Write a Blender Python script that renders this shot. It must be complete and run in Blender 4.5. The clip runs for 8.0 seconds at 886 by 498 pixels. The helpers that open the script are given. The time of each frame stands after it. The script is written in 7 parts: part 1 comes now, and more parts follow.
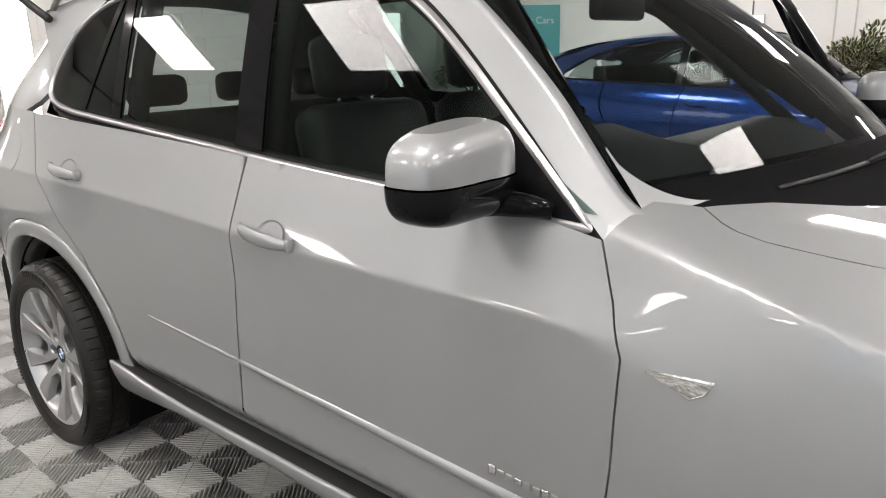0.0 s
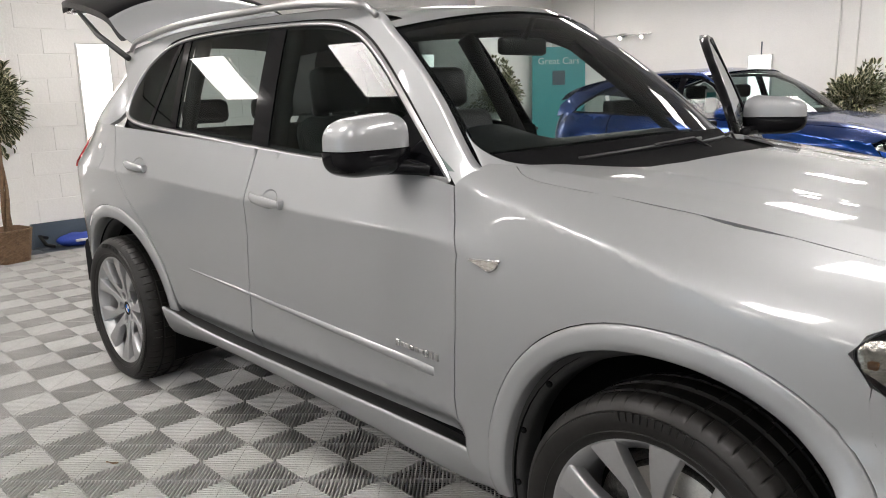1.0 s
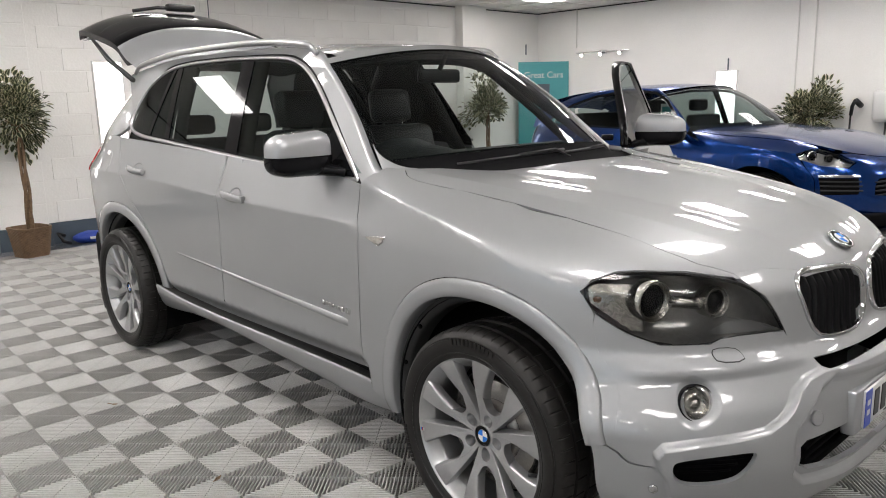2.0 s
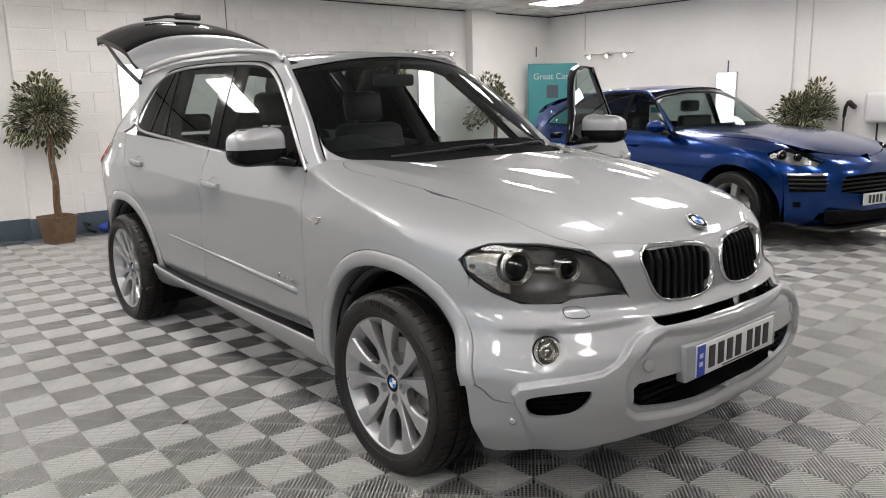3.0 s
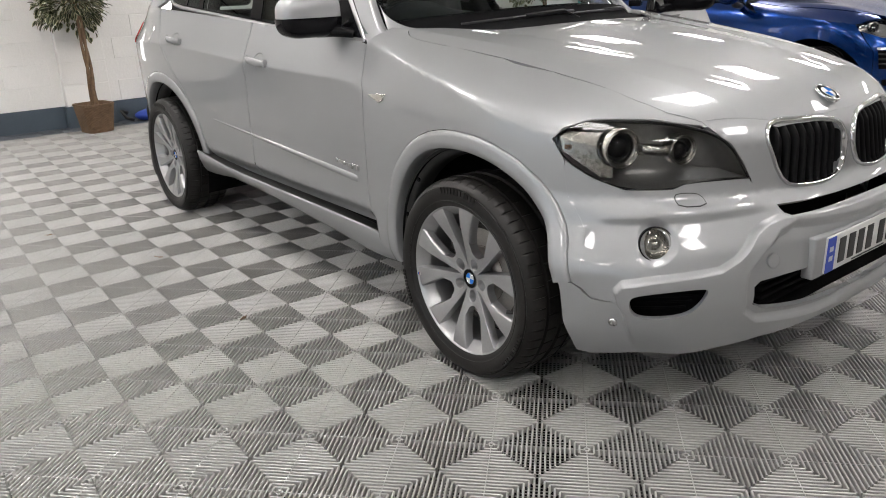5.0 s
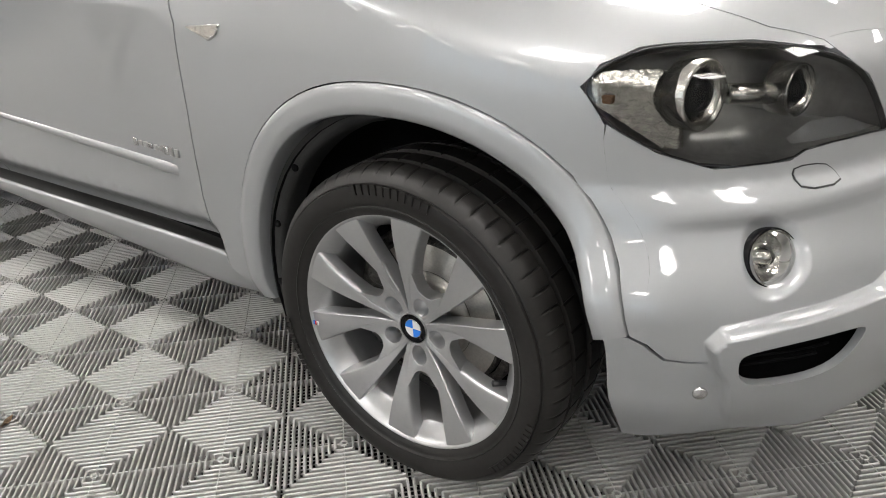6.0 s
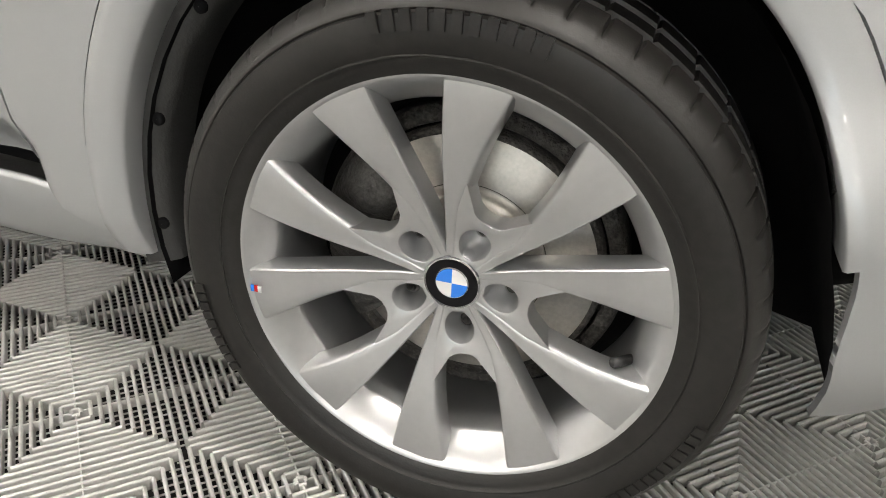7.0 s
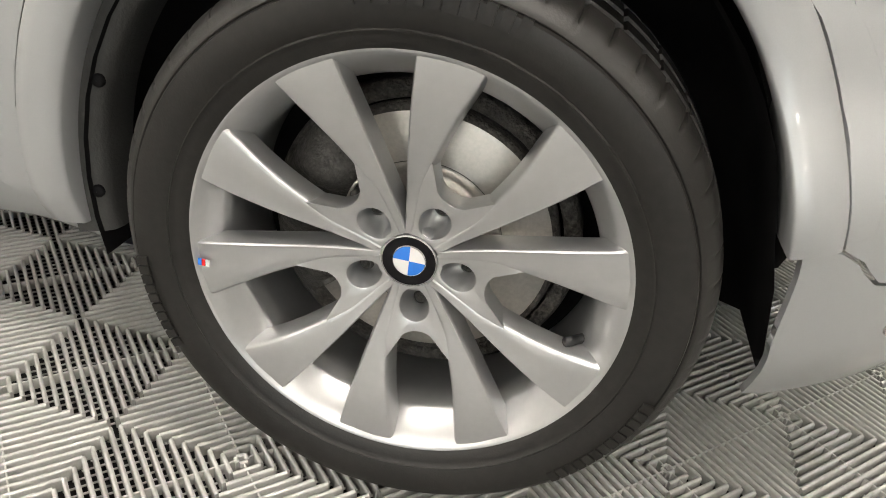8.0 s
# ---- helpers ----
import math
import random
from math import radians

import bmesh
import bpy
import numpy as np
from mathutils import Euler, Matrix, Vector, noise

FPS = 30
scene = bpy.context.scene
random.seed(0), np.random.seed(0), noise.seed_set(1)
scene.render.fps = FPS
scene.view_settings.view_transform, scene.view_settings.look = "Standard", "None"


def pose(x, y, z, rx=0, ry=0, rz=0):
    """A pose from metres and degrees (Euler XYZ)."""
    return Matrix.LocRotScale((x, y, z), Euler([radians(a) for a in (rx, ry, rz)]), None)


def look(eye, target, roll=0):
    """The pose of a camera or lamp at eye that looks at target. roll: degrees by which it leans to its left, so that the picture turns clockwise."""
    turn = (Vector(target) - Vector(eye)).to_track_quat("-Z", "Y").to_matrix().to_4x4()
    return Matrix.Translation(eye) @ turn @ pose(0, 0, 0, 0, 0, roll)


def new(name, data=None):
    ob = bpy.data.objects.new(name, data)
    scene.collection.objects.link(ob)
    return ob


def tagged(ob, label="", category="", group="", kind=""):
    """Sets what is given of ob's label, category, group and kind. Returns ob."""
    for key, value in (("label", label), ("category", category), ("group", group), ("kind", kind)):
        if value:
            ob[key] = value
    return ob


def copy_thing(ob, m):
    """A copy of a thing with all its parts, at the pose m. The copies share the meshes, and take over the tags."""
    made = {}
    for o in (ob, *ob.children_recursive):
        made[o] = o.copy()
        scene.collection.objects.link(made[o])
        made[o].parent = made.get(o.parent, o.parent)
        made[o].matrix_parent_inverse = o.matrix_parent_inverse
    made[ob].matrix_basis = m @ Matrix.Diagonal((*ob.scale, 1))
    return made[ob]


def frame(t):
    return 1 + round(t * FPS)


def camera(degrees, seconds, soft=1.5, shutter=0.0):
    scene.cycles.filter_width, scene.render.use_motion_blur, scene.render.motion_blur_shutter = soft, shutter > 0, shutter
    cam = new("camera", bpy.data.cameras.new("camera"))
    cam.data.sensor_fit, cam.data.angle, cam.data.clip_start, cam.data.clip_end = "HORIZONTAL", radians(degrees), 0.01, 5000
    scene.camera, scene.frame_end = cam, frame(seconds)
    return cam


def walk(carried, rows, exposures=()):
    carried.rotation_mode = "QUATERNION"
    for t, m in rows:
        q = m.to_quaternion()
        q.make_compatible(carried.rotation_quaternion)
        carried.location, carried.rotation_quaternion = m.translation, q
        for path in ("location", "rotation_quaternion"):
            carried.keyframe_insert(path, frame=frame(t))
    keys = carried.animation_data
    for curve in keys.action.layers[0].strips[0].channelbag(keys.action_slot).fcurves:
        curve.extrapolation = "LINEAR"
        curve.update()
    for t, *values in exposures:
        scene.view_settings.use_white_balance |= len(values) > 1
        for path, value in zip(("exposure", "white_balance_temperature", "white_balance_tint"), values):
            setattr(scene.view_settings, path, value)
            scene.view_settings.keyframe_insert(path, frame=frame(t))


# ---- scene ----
cam = camera(60.7, 8.0, 1.0)
PATH = [
    (0, (-0.077, -1.943, 1.445), (-1.358, -0.497, 0.926), -1.4),
    (0.5, (0.366, -2.077, 1.418), (-1.015, -0.704, 0.962), -1.5),
    (1, (0.772, -2.31, 1.381), (-0.631, -0.946, 0.968), -1.5),
    (1.5, (1.178, -2.463, 1.405), (-0.226, -1.096, 1.004), -1.2),
    (2.8, (2.139, -2.595, 1.437), (0.646, -1.32, 1.054), -1.5),
    (3, (2.241, -2.538, 1.426), (0.744, -1.27, 1.037), -1.2),
    (3.5, (2.419, -2.462, 1.438), (0.895, -1.23, 1.04), -1.0),
    (4, (2.45, -2.465, 1.442), (0.906, -1.263, 1.031), -0.9),
    (4.2, (2.41, -2.479, 1.407), (0.872, -1.268, 0.997), -0.5),
    (4.5, (2.305, -2.497, 1.4), (0.762, -1.323, 0.907), -1.1),
    (4.7, (2.164, -2.532, 1.367), (0.627, -1.387, 0.795), -1.3),
    (5.8, (1.081, -2.066, 1.247), (-0.138, -0.718, 0.413), -3.6),
    (6, (0.869, -1.977, 1.169), (-0.203, -0.511, 0.332), -2.8),
    (6.5, (0.419, -1.734, 0.961), (-0.291, -0.089, 0.071), 0.4),
    (7, (0.213, -1.668, 0.835), (-0.287, 0.012, -0.128), 2.4),
    (7.5, (0.16, -1.688, 0.837), (-0.232, 0.002, -0.16), 4.4),
    (8, (0.151, -1.681, 0.832), (-0.097, 0.033, -0.168), 7.9),
]
walk(cam, [(t, look(eye, target, roll)) for t, eye, target, roll in PATH],
     [(0, 0.2, 6680, 14), (1.5, 0.1, 6650, 14), (3.0, 0.05, 6580, 14), (4.5, 0.05, 6600, 14), (6.0, 0.4, 6650, 12), (7.0, 0.9, 6950, 11), (8.0, 0.95, 7150, 11)])

# ---------------------------------------------------------------- light
LED = 23.0
world = bpy.data.worlds.new("world")
scene.world = world
world.use_nodes = True
world.node_tree.nodes["Background"].inputs[0].default_value = (0.9, 0.95, 1.0, 1)
world.node_tree.nodes["Background"].inputs[1].default_value = 0.004
scene.view_settings.exposure = 0.0

# ---------------------------------------------------------------- materials
def material(name, color, rough=0.5, metal=0.0, vary=0.06, scale=8.0, bump=0.0, bump_scale=60.0, coat=0.0, spec=0.5, fine=90.0, coat_ior=1.5, ior=1.5):
    m = bpy.data.materials.new(name)
    m.use_nodes = True
    nt = m.node_tree
    b = nt.nodes["Principled BSDF"]
    b.inputs["Roughness"].default_value = rough
    b.inputs["Metallic"].default_value = metal
    b.inputs["Coat Weight"].default_value = coat
    b.inputs["Coat Roughness"].default_value = 0.025
    b.inputs["Coat IOR"].default_value = coat_ior
    b.inputs["IOR"].default_value = ior
    b.inputs["Specular IOR Level"].default_value = spec
    tc = nt.nodes.new("ShaderNodeTexCoord")
    n1 = nt.nodes.new("ShaderNodeTexNoise")
    n1.inputs["Scale"].default_value, n1.inputs["Detail"].default_value = scale, 4
    n2 = nt.nodes.new("ShaderNodeTexNoise")
    n2.inputs["Scale"].default_value, n2.inputs["Detail"].default_value = fine, 2
    nt.links.new(tc.outputs["Object"], n1.inputs["Vector"])
    nt.links.new(tc.outputs["Object"], n2.inputs["Vector"])
    add = nt.nodes.new("ShaderNodeMath")
    add.operation = "ADD"
    nt.links.new(n1.outputs["Fac"], add.inputs[0])
    nt.links.new(n2.outputs["Fac"], add.inputs[1])
    ramp = nt.nodes.new("ShaderNodeMapRange")
    ramp.inputs["From Min"].default_value, ramp.inputs["From Max"].default_value = 0.6, 1.4
    ramp.inputs["To Min"].default_value, ramp.inputs["To Max"].default_value = 1 - vary, 1 + vary
    nt.links.new(add.outputs[0], ramp.inputs["Value"])
    mul = nt.nodes.new("ShaderNodeMix")
    mul.data_type, mul.blend_type = "RGBA", "MULTIPLY"
    mul.inputs["Factor"].default_value = 1
    mul.inputs["A"].default_value = (*color, 1)
    nt.links.new(ramp.outputs[0], mul.inputs["B"])
    nt.links.new(mul.outputs["Result"], b.inputs["Base Color"])
    if bump:
        n3 = nt.nodes.new("ShaderNodeTexNoise")
        n3.inputs["Scale"].default_value, n3.inputs["Detail"].default_value = bump_scale, 5
        nt.links.new(tc.outputs["Object"], n3.inputs["Vector"])
        bp = nt.nodes.new("ShaderNodeBump")
        bp.inputs["Strength"].default_value, bp.inputs["Distance"].default_value = bump, 0.01
        nt.links.new(n3.outputs["Fac"], bp.inputs["Height"])
        nt.links.new(bp.outputs["Normal"], b.inputs["Normal"])
    return m


def glow(name, color, strength):
    m = bpy.data.materials.new(name)
    m.use_nodes = True
    b = m.node_tree.nodes["Principled BSDF"]
    b.inputs["Base Color"].default_value = (0.8, 0.8, 0.8, 1)
    b.inputs["Emission Color"].default_value = (*color, 1)
    b.inputs["Emission Strength"].default_value = strength
    return m


def clear_glass(name, tint, rough=0.0, ior=1.32):
    m = bpy.data.materials.new(name)
    m.use_nodes = True
    nt = m.node_tree
    for n in list(nt.nodes):
        nt.nodes.remove(n)
    out = nt.nodes.new("ShaderNodeOutputMaterial")
    tr = nt.nodes.new("ShaderNodeBsdfTransparent")
    tr.inputs[0].default_value = (*tint, 1)
    gl = nt.nodes.new("ShaderNodeBsdfGlossy")
    gl.inputs["Roughness"].default_value = rough
    fr = nt.nodes.new("ShaderNodeFresnel")
    fr.inputs[0].default_value = ior
    mx = nt.nodes.new("ShaderNodeMixShader")
    nt.links.new(fr.outputs[0], mx.inputs[0])
    nt.links.new(tr.outputs[0], mx.inputs[1])
    nt.links.new(gl.outputs[0], mx.inputs[2])
    nt.links.new(mx.outputs[0], out.inputs[0])
    return m


PAINT = material("silver metallic paint", (0.330, 0.338, 0.344), 0.48, 0.50, 0.03, 3.0, coat=1.0, fine=700)
BLUE = material("blue metallic paint", (0.0002, 0.034, 0.185), 0.24, 0.85, 0.05, 3.0, coat=0.55, fine=500)
WALLPAINT = material("white wall paint", (0.86, 0.85, 0.825), 0.6, 0, 0.05, 1.5, 0.25, 40)
SKIRT = material("blue grey skirting paint", (0.075, 0.10, 0.125), 0.4, 0, 0.12, 2.0, 0.1, 30)
CEIL = material("white ceiling board", (0.82, 0.81, 0.785), 0.8, 0, 0.05, 3.0, 0.3, 90)
TILE = material("light grey floor plastic", (0.345, 0.342, 0.33), 0.27, 0, 0.14, 1.2, 0.1, 200, spec=1.0, ior=1.75)
BORDERTILE = material("blue grey floor plastic", (0.055, 0.068, 0.085), 0.3, 0, 0.14, 1.2, 0.1, 200, spec=1.0, ior=1.6)
# near-black colour carries the darkness of the gaps between the floor ribs
UNDER = material("near-black gap base", (0.008, 0.008, 0.008), 0.9, 0, 0.3, 3.0, spec=0.1)
RUBBER = material("tyre rubber", (0.0112, 0.0104, 0.0097), 0.44, 0, 0.35, 9.0, 0.05, 320, spec=0.30)
ALLOY = material("silver alloy paint", (0.42, 0.425, 0.43), 0.31, 0.78, 0.04, 6.0, coat=0.35)
BLACK = material("black plastic", (0.010, 0.010, 0.011), 0.45, 0, 0.2, 20.0, 0.1, 300)
GLOSSBLACK = material("gloss black trim", (0.006, 0.006, 0.007), 0.07, 0, 0.1, 20.0, spec=0.14)
LINER = material("matt black liner", (0.004, 0.004, 0.0045), 0.9, 0, 0.3, 20.0, spec=0.1)
EDGEGREY = material("dark grey plastic", (0.020, 0.020, 0.0195), 0.6, 0, 0.2, 20.0, 0.1, 200)
CHROME = material("chrome", (0.60, 0.60, 0.61), 0.10, 1.0, 0.02)
TRIM = material("satin silver trim", (0.46, 0.46, 0.465), 0.30, 0.85, 0.03)
SATIN = material("satin aluminium", (0.66, 0.66, 0.66), 0.25, 1.0, 0.03)
STEEL = material("brake disc steel", (0.46, 0.44, 0.405), 0.42, 0.75, 0.14, 14.0, 0.02, 300, fine=220)
CAST = material("cast caliper metal", (0.040, 0.038, 0.035), 0.55, 0.2, 0.9, 45.0, 0.5, 120, fine=320)
SCALE = material("rusty cast edge", (0.045, 0.042, 0.038), 0.7, 0.2, 0.9, 70.0, 0.9, 140, fine=300)
LEATHER = material("black leather", (0.008, 0.008, 0.009), 0.55, 0, 0.2, 12.0, 0.2, 200)
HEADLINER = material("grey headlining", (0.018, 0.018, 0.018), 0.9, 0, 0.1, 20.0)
WHITEP = material("white plastic", (0.75, 0.75, 0.74), 0.35, 0, 0.03)
PLATEW = material("white plate film", (0.62, 0.62, 0.61), 0.3, 0, 0.02)
INK = material("black plate ink", (0.01, 0.01, 0.01), 0.4, 0, 0.05)
EUBLUE = material("blue plate band", (0.01, 0.05, 0.42), 0.35, 0, 0.03)
ROUNDBLUE = material("blue enamel", (0.02, 0.17, 0.62), 0.15, 0, 0.03)
RED = material("red lens plastic", (0.45, 0.01, 0.012), 0.12, 0, 0.05, coat=1)
TEAL = material("teal banner print", (0.06, 0.30, 0.32), 0.5, 0, 0.1, 2.0)
LEAF = material("green leaf", (0.040, 0.054, 0.016), 0.45, 0, 0.4, 6.0)
LEAFEDGE = material("cream leaf edge", (0.60, 0.57, 0.38), 0.5, 0, 0.2, 6.0)
BARK = material("brown bark", (0.16, 0.10, 0.055), 0.8, 0, 0.35, 25.0, 0.5, 60)
WICKER = material("brown wicker", (0.17, 0.105, 0.06), 0.7, 0, 0.35, 25.0, 0.3, 90)
BAGBLUE = material("blue tool fabric", (0.015, 0.05, 0.32), 0.55, 0, 0.2, 12.0, 0.3, 80)
CABLE = material("black cable", (0.012, 0.012, 0.012), 0.5)
CONDUIT = material("white conduit", (0.70, 0.69, 0.66), 0.45, 0, 0.05)
PANELLIGHT = glow("ceiling light diffuser", (1.0, 0.985, 0.955), LED)
WALLLIGHT = glow("wall light diffuser", (1.0, 0.99, 0.96), 4.0)
BULB = glow("spot bulb", (1.0, 0.93, 0.82), 25.0)
SCREEN_GLASS = clear_glass("windscreen glass", (0.68, 0.75, 0.735))
SIDE_GLASS = clear_glass("side window glass", (0.43, 0.51, 0.485), 0.0, 1.27)
REAR_GLASS = clear_glass("tinted rear glass", (0.37, 0.44, 0.42), 0.0, 1.27)
LENS = clear_glass("headlamp lens", (0.80, 0.80, 0.79), 0.015, 1.45)

# ---------------------------------------------------------------- mesh helpers
def part(name, bm, mat, parent=None, label="", flat=False):
    me = bpy.data.meshes.new(name)
    bm.to_mesh(me)
    bm.free()
    mats = mat if isinstance(mat, (list, tuple)) else [mat]
    for m in mats:
        me.materials.append(m)
    if not flat:
        me.shade_smooth()
    ob = new(name, me)
    if parent is not None:
        ob.parent = parent
    if label:
        tagged(ob, label)
    return ob


def sharp(bm, degrees=35):
    for e in bm.edges:
        if len(e.link_faces) == 2:
            if e.calc_face_angle(0) > radians(degrees):
                e.smooth = False
        else:
            e.smooth = False
    return bm


def box(bm, x0, x1, y0, y1, z0, z1, bevel=0.0, mat=0, m=None):
    r = bmesh.ops.create_cube(bm, size=1)
    vs = r["verts"]
    bmesh.ops.scale(bm, vec=(x1 - x0, y1 - y0, z1 - z0), verts=vs)
    bmesh.ops.translate(bm, vec=((x0 + x1) / 2, (y0 + y1) / 2, (z0 + z1) / 2), verts=vs)
    fs = list({f for v in vs for f in v.link_faces})
    if bevel:
        es = list({e for v in vs for e in v.link_edges})
        rr = bmesh.ops.bevel(bm, geom=es, offset=bevel, segments=2, affect="EDGES", profile=0.5)
        fs = list({f for f in fs if f.is_valid} | set(rr["faces"]))
        vs = list({v for f in fs for v in f.verts})
    for f in fs:
        f.material_index = mat
    if m is not None:
        bmesh.ops.transform(bm, matrix=m, verts=vs)
    return vs


def tube(bm, pts, radius, segs=10, mat=0, cap=True):
    pts = [Vector(p) for p in pts]
    rings = []
    up = Vector((0, 0, 1))
    for i, p in enumerate(pts):
        d = (pts[min(i + 1, len(pts) - 1)] - pts[max(i - 1, 0)]).normalized()
        side = d.cross(up)
        if side.length < 1e-4:
            side = Vector((1, 0, 0))
        side.normalize()
        other = side.cross(d)
        r = radius(i / (len(pts) - 1)) if callable(radius) else radius
        rings.append([bm.verts.new(p + r * (math.cos(k * math.tau / segs) * side + math.sin(k * math.tau / segs) * other)) for k in range(segs)])
    for a, b in zip(rings, rings[1:]):
        for k in range(segs):
            bm.faces.new((a[k], a[(k + 1) % segs], b[(k + 1) % segs], b[k])).material_index = mat
    if cap:
        bm.faces.new(rings[0][::-1]).material_index = mat
        bm.faces.new(rings[-1]).material_index = mat


def lathe(bm, profile, segs=48, mat=0, axis="y", centre=(0, 0, 0), closed=False):
    """profile: (radius, along) pairs turned about an axis."""
    c = Vector(centre)
    rings = []
    for r, h in profile:
        ring = []
        for k in range(segs):
            a = k * math.tau / segs
            u, v = r * math.cos(a), r * math.sin(a)
            ring.append(bm.verts.new(c + (Vector((u, h, v)) if axis == "y" else Vector((u, v, h)) if axis == "z" else Vector((h, u, v)))))
        rings.append(ring)
    pairs = list(zip(rings, rings[1:])) + ([(rings[-1], rings[0])] if closed else [])
    for a, b in pairs:
        for k in range(segs):
            bm.faces.new((a[k], b[k], b[(k + 1) % segs], a[(k + 1) % segs])).material_index = mat
    return rings


def sheet(bm, rows, mat=0, loop=False):
    """A surface through rows of points."""
    vs = [[bm.verts.new(p) for p in row] for row in rows]
    for a, b in zip(vs, vs[1:]):
        n = len(a)
        for k in range(n if loop else n - 1):
            bm.faces.new((a[k], a[(k + 1) % n], b[(k + 1) % n], b[k])).material_index = mat
    return vs


def inside(p, poly):
    c = False
    n = len(poly)
    for i in range(n):
        (x1, y1), (x2, y2) = poly[i], poly[i - 1]
        if (y1 > p[1]) != (y2 > p[1]) and p[0] < (x2 - x1) * (p[1] - y1) / (y2 - y1) + x1:
            c = not c
    return c


def dense(poly, step, loop=True):
    out = []
    n = len(poly)
    for i in range(n if loop else n - 1):
        a, b = poly[i], poly[(i + 1) % n]
        k = max(1, int(math.hypot(b[0] - a[0], b[1] - a[1]) / step))
        out += [(a[0] + (b[0] - a[0]) * j / k, a[1] + (b[1] - a[1]) * j / k) for j in range(k)]
    if not loop:
        out.append(poly[-1])
    return out


def rounded(poly, times=2):
    """Chaikin corner cutting of a closed outline."""
    for _ in range(times):
        out = []
        for i in range(len(poly)):
            a, b = poly[i], poly[(i + 1) % len(poly)]
            out += [(0.75 * a[0] + 0.25 * b[0], 0.75 * a[1] + 0.25 * b[1]), (0.25 * a[0] + 0.75 * b[0], 0.25 * a[1] + 0.75 * b[1])]
        poly = out
    return poly


from mathutils.geometry import delaunay_2d_cdt


def panel(name, outline, fn, mat, parent, step=0.03, holes=(), side=-1, flange=0.018, lift=0.0, label="", sx=1.0, extra=()):
    """A curved sheet: the outline lies in the plane of fn's two parameters; fn gives (x, a, z), a the distance from the car's middle.
    The border is turned inwards by the flange. side: -1 right, 1 left."""
    outs = [dense(outline, step * 0.8)] + [dense(h, step * 0.6) for h in holes]
    pts, edges = [], []
    for o in outs:
        k = len(pts)
        pts += o
        edges += [(k + i, k + (i + 1) % len(o)) for i in range(len(o))]
    border = np.array([p for o in outs for p in dense(o, step * 0.2)])
    for p in extra:
        if inside(p, outs[0]) and not any(inside(p, h) for h in outs[1:]) and ((border - np.array(p)) ** 2).sum(1).min() > (0.35 * step) ** 2:
            pts.append(p)
    border = np.array(pts)
    us, vs = [p[0] for p in outs[0]], [p[1] for p in outs[0]]
    st = step * sx
    nu, nv = int((max(us) - min(us)) / st) + 1, int((max(vs) - min(vs)) / step) + 1
    for i in range(nu + 1):
        for j in range(nv + 1):
            p = (min(us) + (i + 0.5) * st, min(vs) + (j + 0.5 * (i % 2)) * step)
            if inside(p, outs[0]) and not any(inside(p, h) for h in outs[1:]):
                if ((border - np.array(p)) ** 2).sum(1).min() > (0.45 * step) ** 2:
                    pts.append(p)
    vco, _, faces, *_ = delaunay_2d_cdt([Vector(p) for p in pts], edges, [], 0, 1e-6)
    keep = []
    for f in faces:
        c = (sum(vco[i].x for i in f) / len(f), sum(vco[i].y for i in f) / len(f))
        if inside(c, outs[0]) and not any(inside(c, h) for h in outs[1:]):
            keep.append(list(f))
    def at(u, v):
        x, a, z = fn(u, v)
        return Vector((x, side * a, z))
    co, nor = [], []
    for v in vco:
        e = 0.004
        p = at(v.x, v.y)
        n = (at(v.x + e, v.y) - at(v.x - e, v.y)).cross(at(v.x, v.y + e) - at(v.x, v.y - e))
        if n.length < 1e-12:
            n = Vector((0, side, 0))
        n.normalize()
        co.append(p)
        nor.append(n)
    ref = sum((n for n in nor), Vector())
    # outward: away from the middle of the car
    mid = sum(co, Vector()) / len(co)
    if ref.dot(mid - Vector((mid.x * 0.35 - 1.0, 0, 0.55))) < 0:
        nor = [-n for n in nor]
    co = [p + n * lift for p, n in zip(co, nor)]
    fs = []
    for f in keep:
        a, b, c = (co[i] for i in f[:3])
        if (b - a).cross(c - a).dot(nor[f[0]] + nor[f[1]] + nor[f[2]]) < 0:
            f = f[::-1]
        fs.append(f)
    if flange:
        count = {}
        for f in fs:
            for i in range(3):
                count.setdefault(tuple(sorted((f[i], f[(i + 1) % 3]))), []).append((f[i], f[(i + 1) % 3]))
        rim_edges = [v[0] for v in count.values() if len(v) == 1]
        dup, low = {}, {}
        for e in rim_edges:
            for i in e:
                if i not in dup:
                    dup[i] = len(co)
                    co.append(co[i].copy())
                    nor.append(Vector((0, 0, 0)))
                    low[i] = len(co)
                    co.append(co[i] - nor[i] * flange)
                    nor.append(Vector((0, 0, 0)))
        for a, b in rim_edges:
            fs.append([b, a, low[a]])
            fs[-1] = [dup[b], dup[a], low[a], low[b]]
    me = bpy.data.meshes.new(name)
    me.from_pydata([tuple(p) for p in co], [], fs)
    me.materials.append(mat)
    me.shade_smooth()
    me.normals_split_custom_set_from_vertices([tuple(n) for n in nor])
    ob = new(name, me)
    ob.parent = parent
    if label:
        tagged(ob, label)
    return ob


def thing(name, at=(0, 0, 0), label="", category="", group="", kind=""):
    ob = new(name)
    ob.location = at
    ob.empty_display_size = 0.1
    return tagged(ob, label, category, group, kind)

# ---------------------------------------------------------------- the room
XB, YS, XE, YN, CZ = -7.05, 7.87, 7.4, -8.0, 2.80


def slab(name, x0, x1, y0, y1, z0, z1, mat, label, category="wall"):
    bm = bmesh.new()
    box(bm, x0, x1, y0, y1, z0, z1)
    ob = part(name, bm, mat, flat=True)
    return tagged(ob, label, category, kind="structure")


